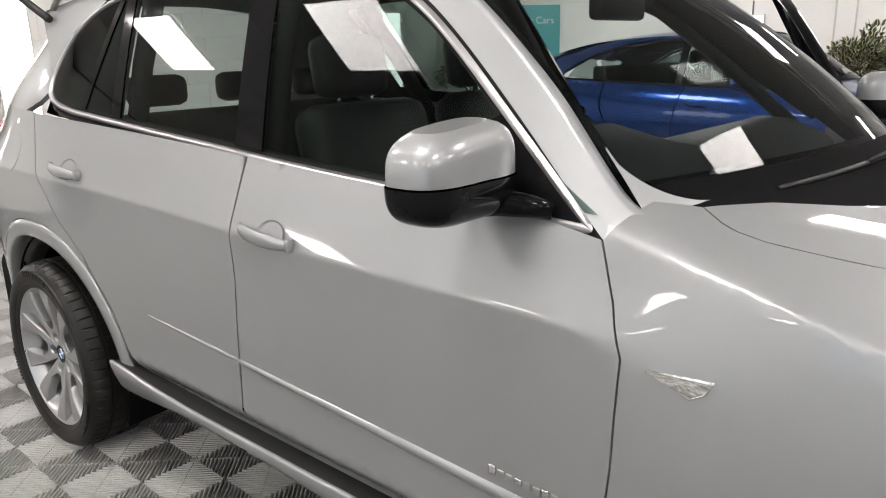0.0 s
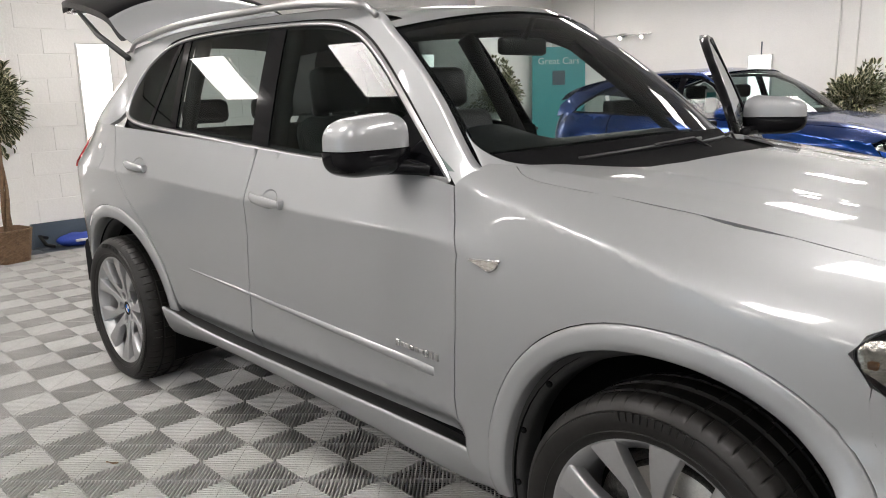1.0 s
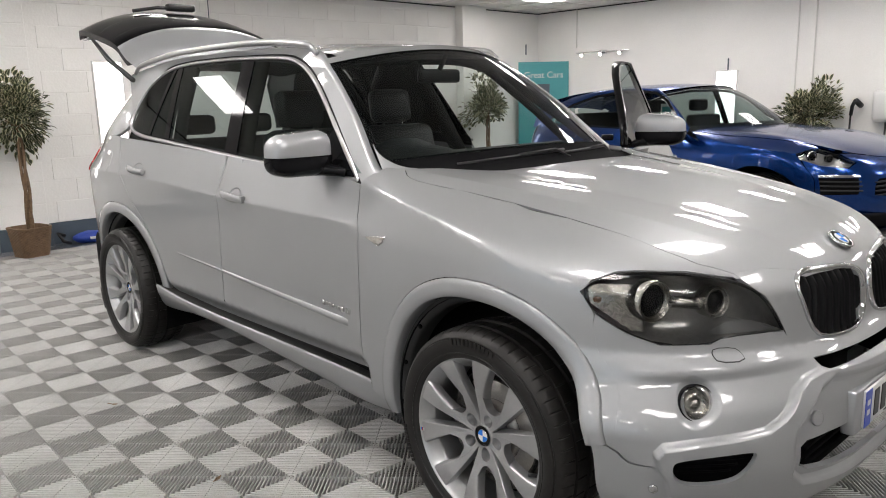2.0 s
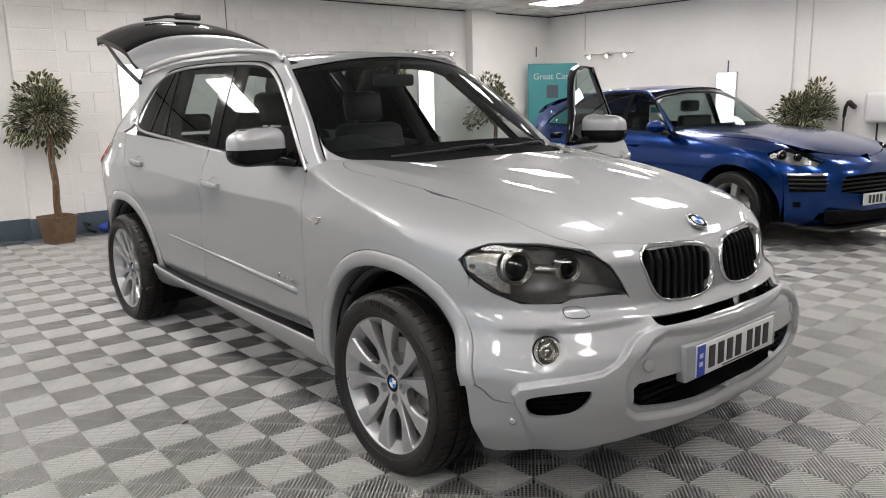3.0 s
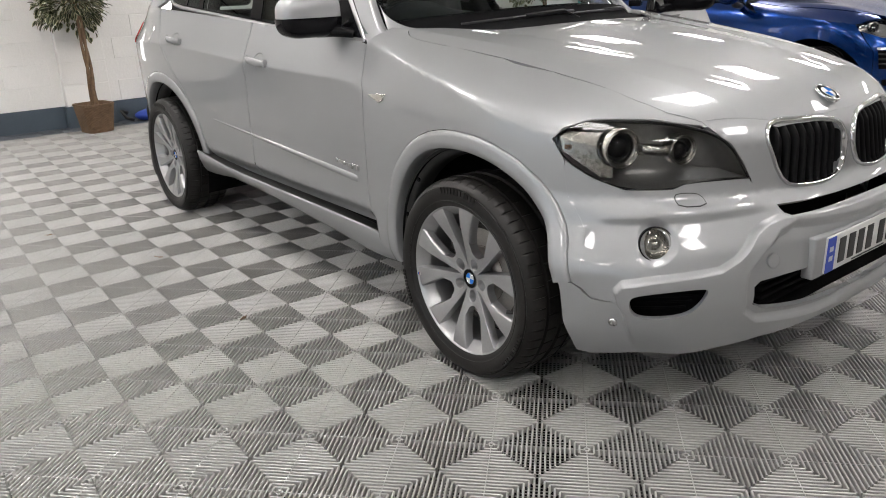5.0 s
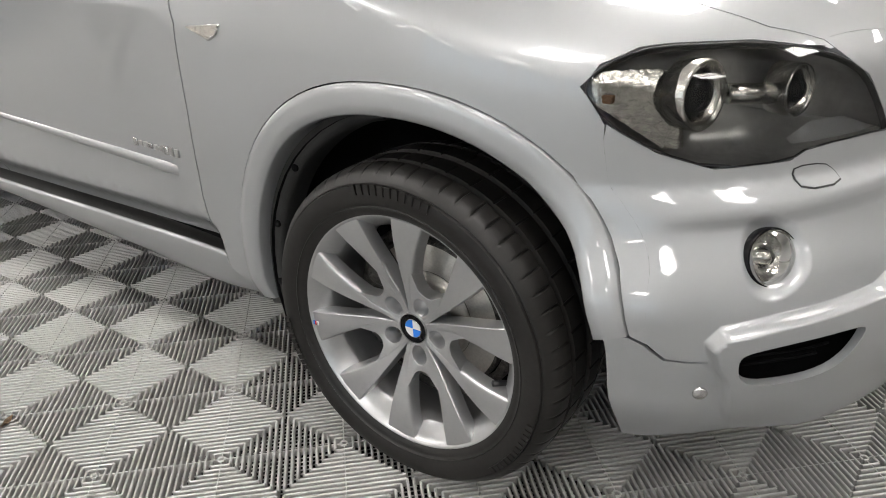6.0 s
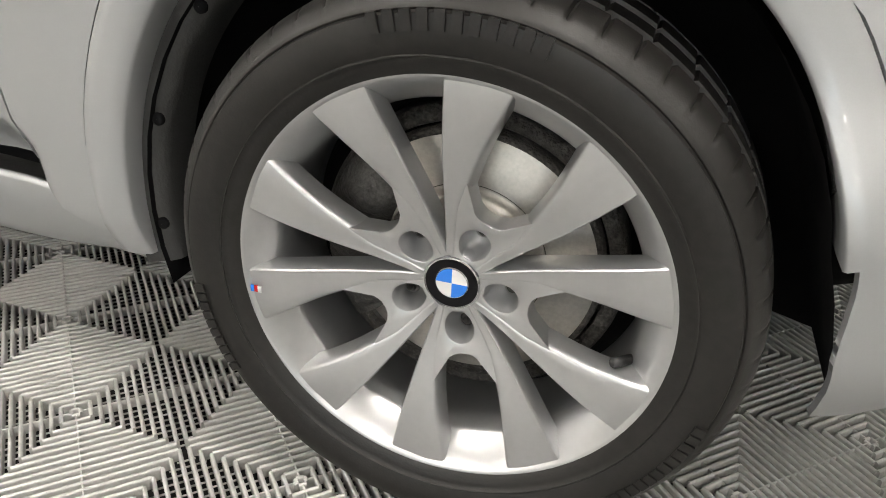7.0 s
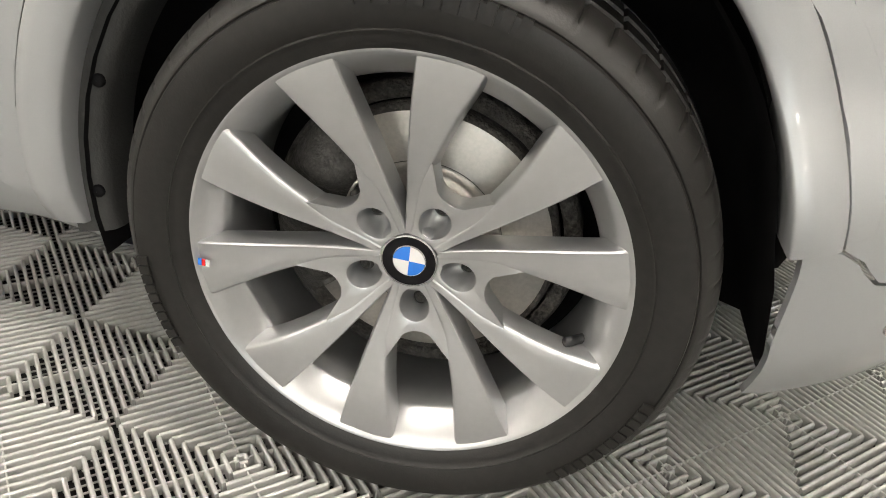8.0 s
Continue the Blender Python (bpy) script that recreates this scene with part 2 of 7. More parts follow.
wall_back = slab("wall_west", XB - 0.2, XB, YN - 0.2, YS + 0.2, -0.02, CZ + 0.4, WALLPAINT, "white painted concrete block wall behind the silver car")
slab("wall_north", XB, XE, YS, YS + 0.2, -0.02, CZ + 0.4, WALLPAINT, "smooth white painted wall beside the blue car")
slab("wall_east", XE, XE + 0.2, YN - 0.2, YS + 0.2, -0.02, CZ + 0.4, WALLPAINT, "plain white painted showroom wall")
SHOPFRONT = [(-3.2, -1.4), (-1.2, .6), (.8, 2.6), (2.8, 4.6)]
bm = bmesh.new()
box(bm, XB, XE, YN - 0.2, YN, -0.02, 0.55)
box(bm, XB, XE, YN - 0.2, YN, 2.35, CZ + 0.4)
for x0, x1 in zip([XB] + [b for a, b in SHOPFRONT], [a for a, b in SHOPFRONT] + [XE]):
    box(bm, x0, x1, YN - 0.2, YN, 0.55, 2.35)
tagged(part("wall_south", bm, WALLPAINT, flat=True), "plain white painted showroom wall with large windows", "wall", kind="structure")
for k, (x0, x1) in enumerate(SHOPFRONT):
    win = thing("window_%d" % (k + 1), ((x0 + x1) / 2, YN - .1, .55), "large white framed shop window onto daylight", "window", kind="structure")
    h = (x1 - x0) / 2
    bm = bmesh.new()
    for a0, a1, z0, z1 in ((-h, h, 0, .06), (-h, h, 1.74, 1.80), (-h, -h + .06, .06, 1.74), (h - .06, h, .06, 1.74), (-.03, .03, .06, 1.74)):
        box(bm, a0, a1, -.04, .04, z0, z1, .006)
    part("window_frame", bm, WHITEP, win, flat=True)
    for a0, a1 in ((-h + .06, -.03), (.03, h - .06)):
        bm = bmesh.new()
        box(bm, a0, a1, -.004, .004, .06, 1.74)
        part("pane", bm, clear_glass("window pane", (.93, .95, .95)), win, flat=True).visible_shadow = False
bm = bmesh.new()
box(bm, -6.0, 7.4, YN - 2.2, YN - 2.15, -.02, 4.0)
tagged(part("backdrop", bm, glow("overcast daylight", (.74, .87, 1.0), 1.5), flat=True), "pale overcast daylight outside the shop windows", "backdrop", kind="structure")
slab("floor", XB, XE, YN, YS, -0.14, -0.022, UNDER, "near-black base that darkens the gaps of the ribbed tiles", "floor")
slab("pier_1", XB, XB + 0.10, -0.66, -0.20, -0.016, CZ, WALLPAINT, "white painted pier on the block wall", "pier")
slab("pier_2", XB, XB + 0.16, 5.90, 6.42, -0.016, CZ, WALLPAINT, "white painted pier on the block wall", "pier")

# skirting
for k, (x0, x1, y0, y1) in enumerate(((XB, XB + 0.02, YN, -0.68), (XB, XB + 0.12, -0.68, -0.18), (XB, XB + 0.02, -0.18, 5.88), (XB, XB + 0.18, 5.88, 6.44),
                                      (XB, XB + 0.02, 6.44, YS), (XB + 0.02, XE, YS - 0.02, YS))):
    bm = bmesh.new()
    box(bm, x0, x1, y0, y1, -0.014, 0.225, 0.004)
    tagged(part("baseboard_%d" % (k + 1), bm, SKIRT, flat=True), "dark blue-grey painted skirting along the wall", "skirting", kind="structure")

# ceiling with a grid of bars and recessed light panels
bm = bmesh.new()
box(bm, XB, XE, YN, YS, CZ + 0.012, CZ + 0.03)
for i in range(int((XE - XB) / 0.6) + 1):
    box(bm, XB + 0.6 * i - 0.012, XB + 0.6 * i + 0.012, YN, YS, CZ, CZ + 0.0125)
for j in range(int((YS - YN) / 0.6) + 1):
    box(bm, XB, XE, YS - 0.6 * j - 0.012, YS - 0.6 * j + 0.012, CZ - 0.001, CZ + 0.012)
ceiling = tagged(part("ceiling", bm, CEIL, flat=True), "white suspended ceiling of square boards with metal bars", "ceiling", kind="structure")


# black strips that draw the shadow line between walls and ceiling
for k, (x0, x1, y0, y1) in enumerate(((XB + .001, XB + .016, YN, -.67), (XB + .001, XB + .016, -.19, 5.89), (XB + .001, XB + .016, 6.43, YS - .017), (XB + .001, XE, YS - .016, YS - .001))):
    bm = bmesh.new()
    box(bm, x0, x1, y0, y1, CZ - .018, CZ - .002)
    tagged(part("trim_%d" % (k + 1), bm, BLACK, flat=True), "thin black strip standing in for the shadow line where wall meets ceiling", "trim", kind="structure")


def ceiling_light():
    t = thing("ceiling_light", (0, 0, CZ), "white recessed square light panel in the ceiling", "ceiling light", "ceiling lights")
    bm = bmesh.new()
    for x0, x1, y0, y1 in ((-0.3, 0.3, -0.3, -0.28), (-0.3, 0.3, 0.28, 0.3), (-0.3, -0.28, -0.28, 0.28), (0.28, 0.3, -0.28, 0.28)):
        box(bm, x0, x1, y0, y1, -0.012, 0.004, 0.002)
    part("frame", bm, WHITEP, t, flat=True)
    bm = bmesh.new()
    box(bm, -0.28, 0.28, -0.28, 0.28, -0.008, 0.002)
    part("diffuser", bm, PANELLIGHT, t, "bright white diffuser", flat=True)
    return t


first = ceiling_light()
spots = [(x + dx, y) for y, dx in ((-6.40, 0), (-3.95, 0), (-1.50, 0), (.60, -.33), (3.40, .3), (6.40, -.5)) for x in (-5.12, -3.17, -1.22, .73, 2.68) if (x, y) != (-1.22, .60)]
first.location = (*spots[0], CZ)
for x, y in spots[1:]:
    copy_thing(first, pose(x, y, CZ))


def wall_light(m):
    t = thing("wall_light", label="tall narrow white light panel mounted upright on the wall", category="wall light", group="wall light panels")
    bm = bmesh.new()
    for x0, x1, z0, z1 in ((-0.16, 0.16, 0.47, 0.485), (-0.16, 0.16, -0.485, -0.47), (-0.16, -0.145, -0.47, 0.47), (0.145, 0.16, -0.47, 0.47)):
        box(bm, x0, x1, -0.045, 0, z0, z1, 0.003)
    part("frame", bm, WHITEP, t, flat=True)
    bm = bmesh.new()
    box(bm, -0.145, 0.145, -0.04, -0.005, -0.47, 0.47)
    part("diffuser", bm, WALLLIGHT, t, "glowing white diffuser", flat=True)
    t.matrix_basis = m
    return t


wl = wall_light(pose(-3.605, YS, 1.235))
copy_thing(wl, pose(XB, 0.59, 1.42, 0, 0, 90))
copy_thing(wl, pose(XB, -1.40, 1.15, 0, 0, 90))
copy_thing(wl, pose(XB, 3.10, 1.38, 0, 0, 90))
copy_thing(wl, pose(XB, 5.03, 1.38, 0, 0, 90))
# ---------------------------------------------------------------- silver car: the form of the body
def knots(t, pts):
    n = len(pts)
    if t <= pts[0][0]:
        return pts[0][1]
    if t >= pts[-1][0]:
        return pts[-1][1]
    i = next(k for k in range(n - 1) if t <= pts[k + 1][0])
    (x0, y0), (x1, y1) = pts[i], pts[i + 1]
    def slope(j):
        if j == 0 or j == n - 1:
            a, b = (pts[0], pts[1]) if j == 0 else (pts[-2], pts[-1])
            return (b[1] - a[1]) / (b[0] - a[0])
        a = (pts[j][1] - pts[j - 1][1]) / (pts[j][0] - pts[j - 1][0])
        b = (pts[j + 1][1] - pts[j][1]) / (pts[j + 1][0] - pts[j][0])
        return 0 if a * b <= 0 else 2 * a * b / (a + b)
    h = x1 - x0
    u, m0, m1 = (t - x0) / h, slope(i) * h, slope(i + 1) * h
    return (2 * u**3 - 3 * u**2 + 1) * y0 + (u**3 - 2 * u**2 + u) * m0 + (3 * u**2 - 2 * u**3) * y1 + (u**3 - u**2) * m1


def smooth(a, b, t):
    u = min(1, max(0, (t - a) / (b - a)))
    return u * u * (3 - 2 * u)


SECTION = [(.16, .83), (.27, .862), (.34, .872), (.45, .876), (.58, .880), (.70, .896), (.82, .904), (.92, .903), (1.0, .898), (1.06, .888), (1.13, .850), (1.2, .78)]
LOWER = [(.20, .79), (.27, .835), (.34, .866), (.45, .877), (.58, .885), (.70, .894), (.82, .899), (.92, .902), (.985, .906), (1.2, .920)]
NOSE = [(.16, .78), (.22, .82), (.30, .865), (.36, .885), (.46, .912), (.58, .912), (.64, .885), (.69, .855), (.73, .818), (.78, .81), (.85, .80), (.95, .76), (1.1, .70)]


def belt(x):
    return 1.128 + 0.127 * min(1, max(0, (-0.72 - x) / 2.4))


def crease(x):
    return .985 + .065 * smooth(-.9, -3.2, x) if x < -.9 else .985 - .085 * smooth(-.9, .3, x)


def width(x, z):
    c, b = crease(x), belt(x)
    w0 = knots(z + (.985 - c) * smooth(.45, c, z), LOWER)
    w1 = .906 - (z - c) * .088 / (b - c)
    e = .0009 + .026 * smooth(-.72, -.50, x)
    w = .5 * (w0 + w1 - math.sqrt((w0 - w1) ** 2 + 4 * e * e)) + e
    k = smooth(-.64, -.28, x)
    if k > 0:
        w = w * (1 - k) + knots(z, SECTION) * k
    k = smooth(.45, .62, z) * (1 - smooth(.86, 1.06, z))
    for xa in (0.0, -2.933):
        w += .036 * math.exp(-((x - xa) / .42) ** 2) * (.70 + .30 * k) * smooth(.20, .34, z)
    if z < .50:
        w -= .046 * smooth(.475, .395, z) * smooth(-.60, -.70, x) * smooth(-2.47, -2.34, x)
    if x < -3.1:
        w -= .055 * smooth(.98, 1.22, z) * smooth(-3.15, -3.6, x)
        u = (-3.1 - x) / .86
        w *= (1 - min(1, u) ** 3.2) ** (1 / 2.4) if u < 1 else 0
    return w


def wrap(s, z):
    if s <= 0:
        return (s, width(s, z), z)
    th = (1 - s) * math.pi / 2
    n = knots(z, [(.2, 3.6), (.48, 3.6), (.61, 3.2), (.72, 2.8), (.95, 2.5)])
    m = knots(z, [(.36, 2.18), (.48, 2.2), (.61, 2.2), (.72, 2.0)])
    sn = 1 if s <= 0 else math.sin(th)
    if s > 1:
        sn = -abs(sn)
    y = (width(0.0, z) + .066 * smooth(0, .22, s) * (1 - smooth(.50, .66, z))) * abs(sn) ** (2 / n)
    return (knots(z, NOSE) * max(0, math.cos(th)) ** (2 / m), y if sn >= 0 else -y, z)


def fold_at(x):
    """Distance of the bonnet's crease from the middle."""
    return knots(x, [(-.6, .71), (-.35, .668), (-.13, .63), (.06, .596), (.23, .561), (.41, .521), (.52, .49), (.63, .457), (.80, .36)])


def hood(x, a):
    a = abs(a)
    zc = knots(x, [(-.8, 1.218), (-.57, 1.195), (-.1, 1.145), (.3, 1.082), (.55, 1.02), (.72, .955), (.80, .91), (.88, .83)])
    k = knots(x, [(-.6, .05), (.2, .085), (.7, .10)])
    line = fold_at(x)
    ridge = min((a - line + .20) / .20, (.88 - a) / (.88 - line))
    return zc - k * (a / .8) ** 2.4 + .019 * max(0, ridge) * smooth(.80, .62, x) - .007 * smooth(line - .2, line + .1, a)


INSET = .17


def rim(s):
    return knots(s, [(-.76, 1.135), (-.62, 1.112), (-.45, 1.088), (-.2, 1.040), (0, .990), (.2, .918), (.4, .866), (.6, .855), (.8, .852), (1, .855)])


def crown(s):
    """Rim point, inward direction, fall and first reach of the crown over it."""
    z = rim(s)
    x, a, _z = wrap(s, z)
    x2, a2, _z = wrap(s - .004, z)
    x3, a3, _z = wrap(s + .004, z)
    tx, ta = x3 - x2, a3 - a2
    l = math.hypot(tx, ta)
    ix, ia = ta / l, -tx / l
    fall = hood(x, a) - z
    x0, a0, _z = wrap(s, z - .01)
    m = max(0, min(1.2, ((x - x0) * ix + (a - a0) * ia) / .01)) * (1 - smooth(.0, .22, s))
    g = (hood(x + .01 * ix, a + .01 * ia) - hood(x, a)) / .01
    return x, a, ix, ia, fall, min(.7 * INSET, fall * m / max(.3, 1 - g * m)), smooth(.0, .22, s)


def reach(t, fall, d1, old):
    """How far the crown has come in, and how far it still lies under the bonnet's surface."""
    ph = t * math.pi / 2
    d = (2 * t * (1 - t) * d1 + t * t * INSET) * (1 - old) + INSET * (1 - math.cos(ph)) * old
    return d, fall * ((1 - t) ** 2 * (1 - old) + (1 - math.sin(ph)) * old)


def skin(s, v):
    """The lower body. v is the height up to the rim and runs on over the crown of the wing above it."""
    if s < -0.76:
        return wrap(s, v)
    z = rim(s)
    if v <= z:
        return wrap(s, v)
    x, a, ix, ia, fall, d1, old = crown(s)
    t = (v - z) / .12
    d, drop = reach(t, fall, d1, old) if t < 1 else (INSET + (v - z - .12) * 1.4, 0)
    x, a = x + ix * d, a + ia * d
    return (x, a, hood(x, a) - drop)


def on_skin(x, a, s, v):
    """Parameters of the crown over the place (x, a), from a first guess."""
    for _ in range(14):
        p = skin(s, v)
        e = .003
        ps, pv = skin(s + e, v), skin(s, v + e)
        j11, j12, j21, j22 = (ps[0] - p[0]) / e, (pv[0] - p[0]) / e, (ps[1] - p[1]) / e, (pv[1] - p[1]) / e
        det = j11 * j22 - j12 * j21
        if abs(det) < 1e-9:
            break
        dx, da = x - p[0], a - p[1]
        s += max(-.05, min(.05, .8 * (dx * j22 - da * j12) / det))
        v += max(-.03, min(.03, .8 * (j11 * da - j21 * dx) / det))
    return (s, v)


def green(x, z):
    """The side glass and pillars."""
    u = (z - 1.126) / .484
    a = .812 - .215 * u - .03 * u * u
    if x < -3.0:
        a -= .16 * ((-3.0 - x) / .7) ** 2
    return (x, a, z)


WINDOW = [(-.72, 1.132), (-.95, 1.30), (-1.16, 1.454), (-1.32, 1.553), (-1.46, 1.612), (-1.63, 1.642), (-2.0, 1.656), (-2.32, 1.662), (-2.7, 1.658),
          (-2.93, 1.628), (-3.09, 1.53), (-3.17, 1.375), (-3.10, 1.258), (-2.5, 1.218), (-1.85, 1.178), (-1.45, 1.153)]


def shrink(poly, d):
    n, out = len(poly), []
    area = sum(poly[i - 1][0] * poly[i][1] - poly[i][0] * poly[i - 1][1] for i in range(n))
    sg = 1 if area > 0 else -1
    for i in range(n):
        a, b = Vector(poly[i - 1]), Vector(poly[(i + 1) % n])
        t = (b - a).normalized()
        out.append((poly[i][0] - sg * d * t.y, poly[i][1] + sg * d * t.x))
    return out


def arc(cx, cz, r, a0, a1, n=24, sz=1.0):
    return [(cx + r * math.cos(radians(a0 + (a1 - a0) * k / n)), cz + sz * r * math.sin(radians(a0 + (a1 - a0) * k / n))) for k in range(n + 1)]


car = thing("silver_car", label="silver metallic large estate car with open tailgate and open passenger door", category="car")
WHEELS = (0.0, -2.933)
HUB = 0.355


KIDNEY = rounded([(.787, .870), (.800, .895), (.83, .903), (.862, .902), (.944, .898), (.985, .886), (.994, .848), (.995, .793), (.988, .736), (.967, .716), (.922, .714), (.855, .724), (.822, .765), (.797, .840)], 1)
INTAKE = [(.458, .455), (.475, .470), (.54, .487), (.632, .500), (.640, .488), (.622, .450), (.594, .416), (.53, .402), (.485, .402), (.465, .42)]
MIDDLE = [(1.0, .505), (.90, .502), (.835, .502), (.775, .496), (.760, .48), (.762, .425), (.795, .402), (.85, .388), (.946, .362), (1.0, .345)]
# the sculpted, raised part of the bumper
REGION = [(.462, .36), (.448, .40), (.428, .43), (.417, .473), (.438, .502), (.51, .522), (.660, .549), (.687, .571), (.72, .628), (.755, .653), (.798, .664), (.835, .662), (1.02, .650), (1.02, .600), (.83, .628), (.790, .612), (.752, .570), (.738, .535), (.738, .48),
          (.742, .42), (.78, .385), (.85, .370), (.946, .345), (1.02, .328), (1.02, .25), (.80, .255), (.60, .22), (.52, .19), (.482, .30)]


def border_distance(p, poly):
    best = 9.0
    for i in range(len(poly)):
        ax, ay, bx, by = poly[i - 1][0] * 1.3, poly[i - 1][1], poly[i][0] * 1.3, poly[i][1]
        px, py = p[0] * 1.3, p[1]
        dx, dy = bx - ax, by - ay
        t = max(0, min(1, ((px - ax) * dx + (py - ay) * dy) / (dx * dx + dy * dy)))
        best = min(best, math.hypot(px - ax - t * dx, py - ay - t * dy))
    return best if inside(p, poly) else -best


def bumper_fn(s, v):
    x, a, z = skin(s, v)
    d = border_distance((s, v), REGION)
    k = .022 * min(1, max(0, (d + .001) / .0125))
    k *= 1 - (1 - smooth(.27, .38, v)) * (1 - smooth(.50, .64, s))
    # overhanging edge above the fog lamps, the wall under it set back
    vc = .664 + (s - .335) * .072
    fade = smooth(.335, .44, s) * (1 - smooth(.70, .80, s))
    up = .004 * max(0, 1 - abs(v - vc) / .09) if v >= vc else .004 - .011 * min(1, (vc - v) / .016)
    if v < .60:
        up *= smooth(.42, .52, v)
    k += fade * up * (1 - smooth(.0, .012, d))
    # conical seat of the fog lamp
    q = math.hypot((s - .500) * 1.3, v - .611)
    k -= .012 * (1 - min(1, max(0, (q - .040) / .022)))
    if abs(k) > 1e-6:
        l = math.hypot(x, a * .9) or 1
        e = .004
        p0, p1, q0, q1 = skin(s - e, v), skin(s + e, v), skin(s, v - e), skin(s, v + e)
        n = Vector((p1[0] - p0[0], p1[1] - p0[1], p1[2] - p0[2])).cross(Vector((q1[0] - q0[0], q1[1] - q0[1], q1[2] - q0[2])))
        if n.length > 1e-12:
            n.normalize()
            if n.x + n.y < 0:
                n = -n
            x, a, z = x + n.x * k, a + n.y * k, z + n.z * k
    return (x, a, z)


def arch_point(front, ang, ro, grow=0.0):
    """A point of the wheel opening's border, x from the axle and z."""
    co, si = math.cos(ang), math.sin(ang)
    if ro:
        rx, rz = (.525, .512) if co < 0 or not front else (.475, .512)
    else:
        rx, rz = (.466, .452) if co < 0 or not front else (.418, .452)
    if not front:
        rx -= .010
    return (rx + grow) * abs(co) ** .90 * (1 if co > 0 else -1), .363 + (rz + grow) * si


def s_of(x, z):
    """The parameter round the corner of the body's station x."""
    if x <= 0:
        return x
    lo, hi = 0.0, .8
    for _ in range(24):
        md = (lo + hi) / 2
        lo, hi = (md, hi) if wrap(md, z)[0] < x else (lo, md)
    return lo


def body_side(side):
    # front wing: side and crown, cut round the wheel arch; s runs past 0 round the corner
    arch_s = []
    for k in range(29):
        x, z = arch_point(True, radians(170 - k * (170 - 13) / 28), True, .003)
        arch_s.append((s_of(x, z), z))
    arch_s = [(-.512, .31)] + arch_s
    top = [on_skin(x, a, s0, v0) for (x, a), (s0, v0) in zip([(.645, .563), (.566, .617), (.482, .6455), (.36, .6615), (.17, .6835), (-.04, .7065), (-.23, .7305), (-.375, .7525), (-.455, .7595), (-.503, .7535), (-.533, .7415), (-.578, .7115), (-.66, .728)],
           [(.63, .90), (.56, .93), (.49, .95), (.37, .99), (.18, 1.04), (-.04, 1.08), (-.23, 1.10), (-.375, 1.12), (-.455, 1.13), (-.50, 1.135), (-.53, 1.14), (-.58, 1.16), (-.66, 1.16)])]
    door_edge = [(-.70, 1.118), (-.645, 1.03), (-.612, .95), (-.625, .75), (-.655, .53), (-.645, .385), (-.60, .335), (-.50, .30)]
    wing = arch_s + [(.3389, .50), (.3289, .60), (.3219, .70), (.3149, .80), (.3165, .825), (.300, .864), (.287, .887), (.312, .916), (.364, .9255), (.424, .9245), (.53, .9195), (.60, .909)] + top + door_edge
    fold = [(-.08 - .022 * i, crease(-.08 - .022 * i) + d) for i in range(172) for d in (-.026, -.008, -.0018, .0018, .008, .026)]
    panel("front_wing", wing, skin, PAINT, car, 0.019, side=side)
    # front bumper: from the arch to the middle of the nose
    fog = [(.497 + .030 * math.cos(k * math.tau / 24), .611 + .039 * math.sin(k * math.tau / 24)) for k in range(24)]
    intake = rounded(INTAKE, 2)
    lip = [on_skin(x, a, s0, v0) for (x, a), (s0, v0) in zip([(.637, .557), (.691, .441), (.736, .331), (.756, .20), (.766, .08)], [(.64, .90), (.74, .90), (.81, .90), (.885, .90), (.95, .90)])]
    nose = [(s_of(.4665, .478), .4785), (.339, .50), (.329, .60), (.322, .70), (.315, .80), (.319, .826), (.385, .777), (.46, .746), (.57, .748), (.602, .766), (.748, .768), (.759, .748), (.738, .802), (.703, .868), (.669, .892)] + lip + [(1.0, lip[-1][1])]
    slot = [(1.0, .682), (.954, .684), (.80, .690), (.805, .678), (.821, .655), (.975, .656), (1.0, .656)]
    low = [(1.0, .301), (.90, .311), (.80, .314), (.70, .300), (.598, .277), (.4765, .2487)]
    out = nose + slot + MIDDLE + low + [(.4520, .30), (.4270, .36), (.4252, .4335), (.400, .4338), (.368, .437), (.352, .452), (.342, .464)]
    hint = [(p[0] / 1.3, p[1]) for d in (-.005, -.001, .0052, .0115, .0165, .023) for p in dense(shrink([(a * 1.3, b) for a, b in REGION], d), .009) if p[0] < 1.29]
    hint += [(.34 + .012 * i, .664 + (.012 * i + .005) * .072 + d) for i in range(38) for d in (.012, .001, -.006, -.013, -.022)]
    hint += [(.500 + r / 1.3 * math.cos(k * math.tau / 30), .611 + r * math.sin(k * math.tau / 30)) for r in (.051, .061, .068) for k in range(30)]
    panel("front_bumper", out, bumper_fn, PAINT, car, 0.016, holes=[fog, intake, shrink(KIDNEY, .004)], side=side, flange=0.016, extra=hint)
    s13 = s_of(arch_point(True, radians(13), True)[0], arch_point(True, radians(13), True)[1])
    corner = [(.283, .4735), (s13 + .002, .4735), (.338, .460), (.348, .448), (.366, .433), (.40, .4305), (.4265, .433), (.4284, .36), (.4534, .30), (.4784, .2485), (.38, .224), (.341, .226), (.308, .339)]
    panel("bumper_corner", corner, bumper_fn, PAINT, car, 0.016, side=side, flange=0.010, extra=hint)
    # doors
    mid = [(-1.735, 1.12), (-1.72, 1.02), (-1.72, .87), (-1.75, .66), (-1.79, .39)]
    rear = [(-2.98, 1.24), (-2.86, 1.08), (-2.74, .93), (-2.585, .795), (-2.47, .64), (-2.415, .50), (-2.395, .445)]
    front = [(-.7045, 1.118), (-.6495, 1.03), (-.6165, .95), (-.6295, .75), (-.6595, .53), (-.652, .395)]
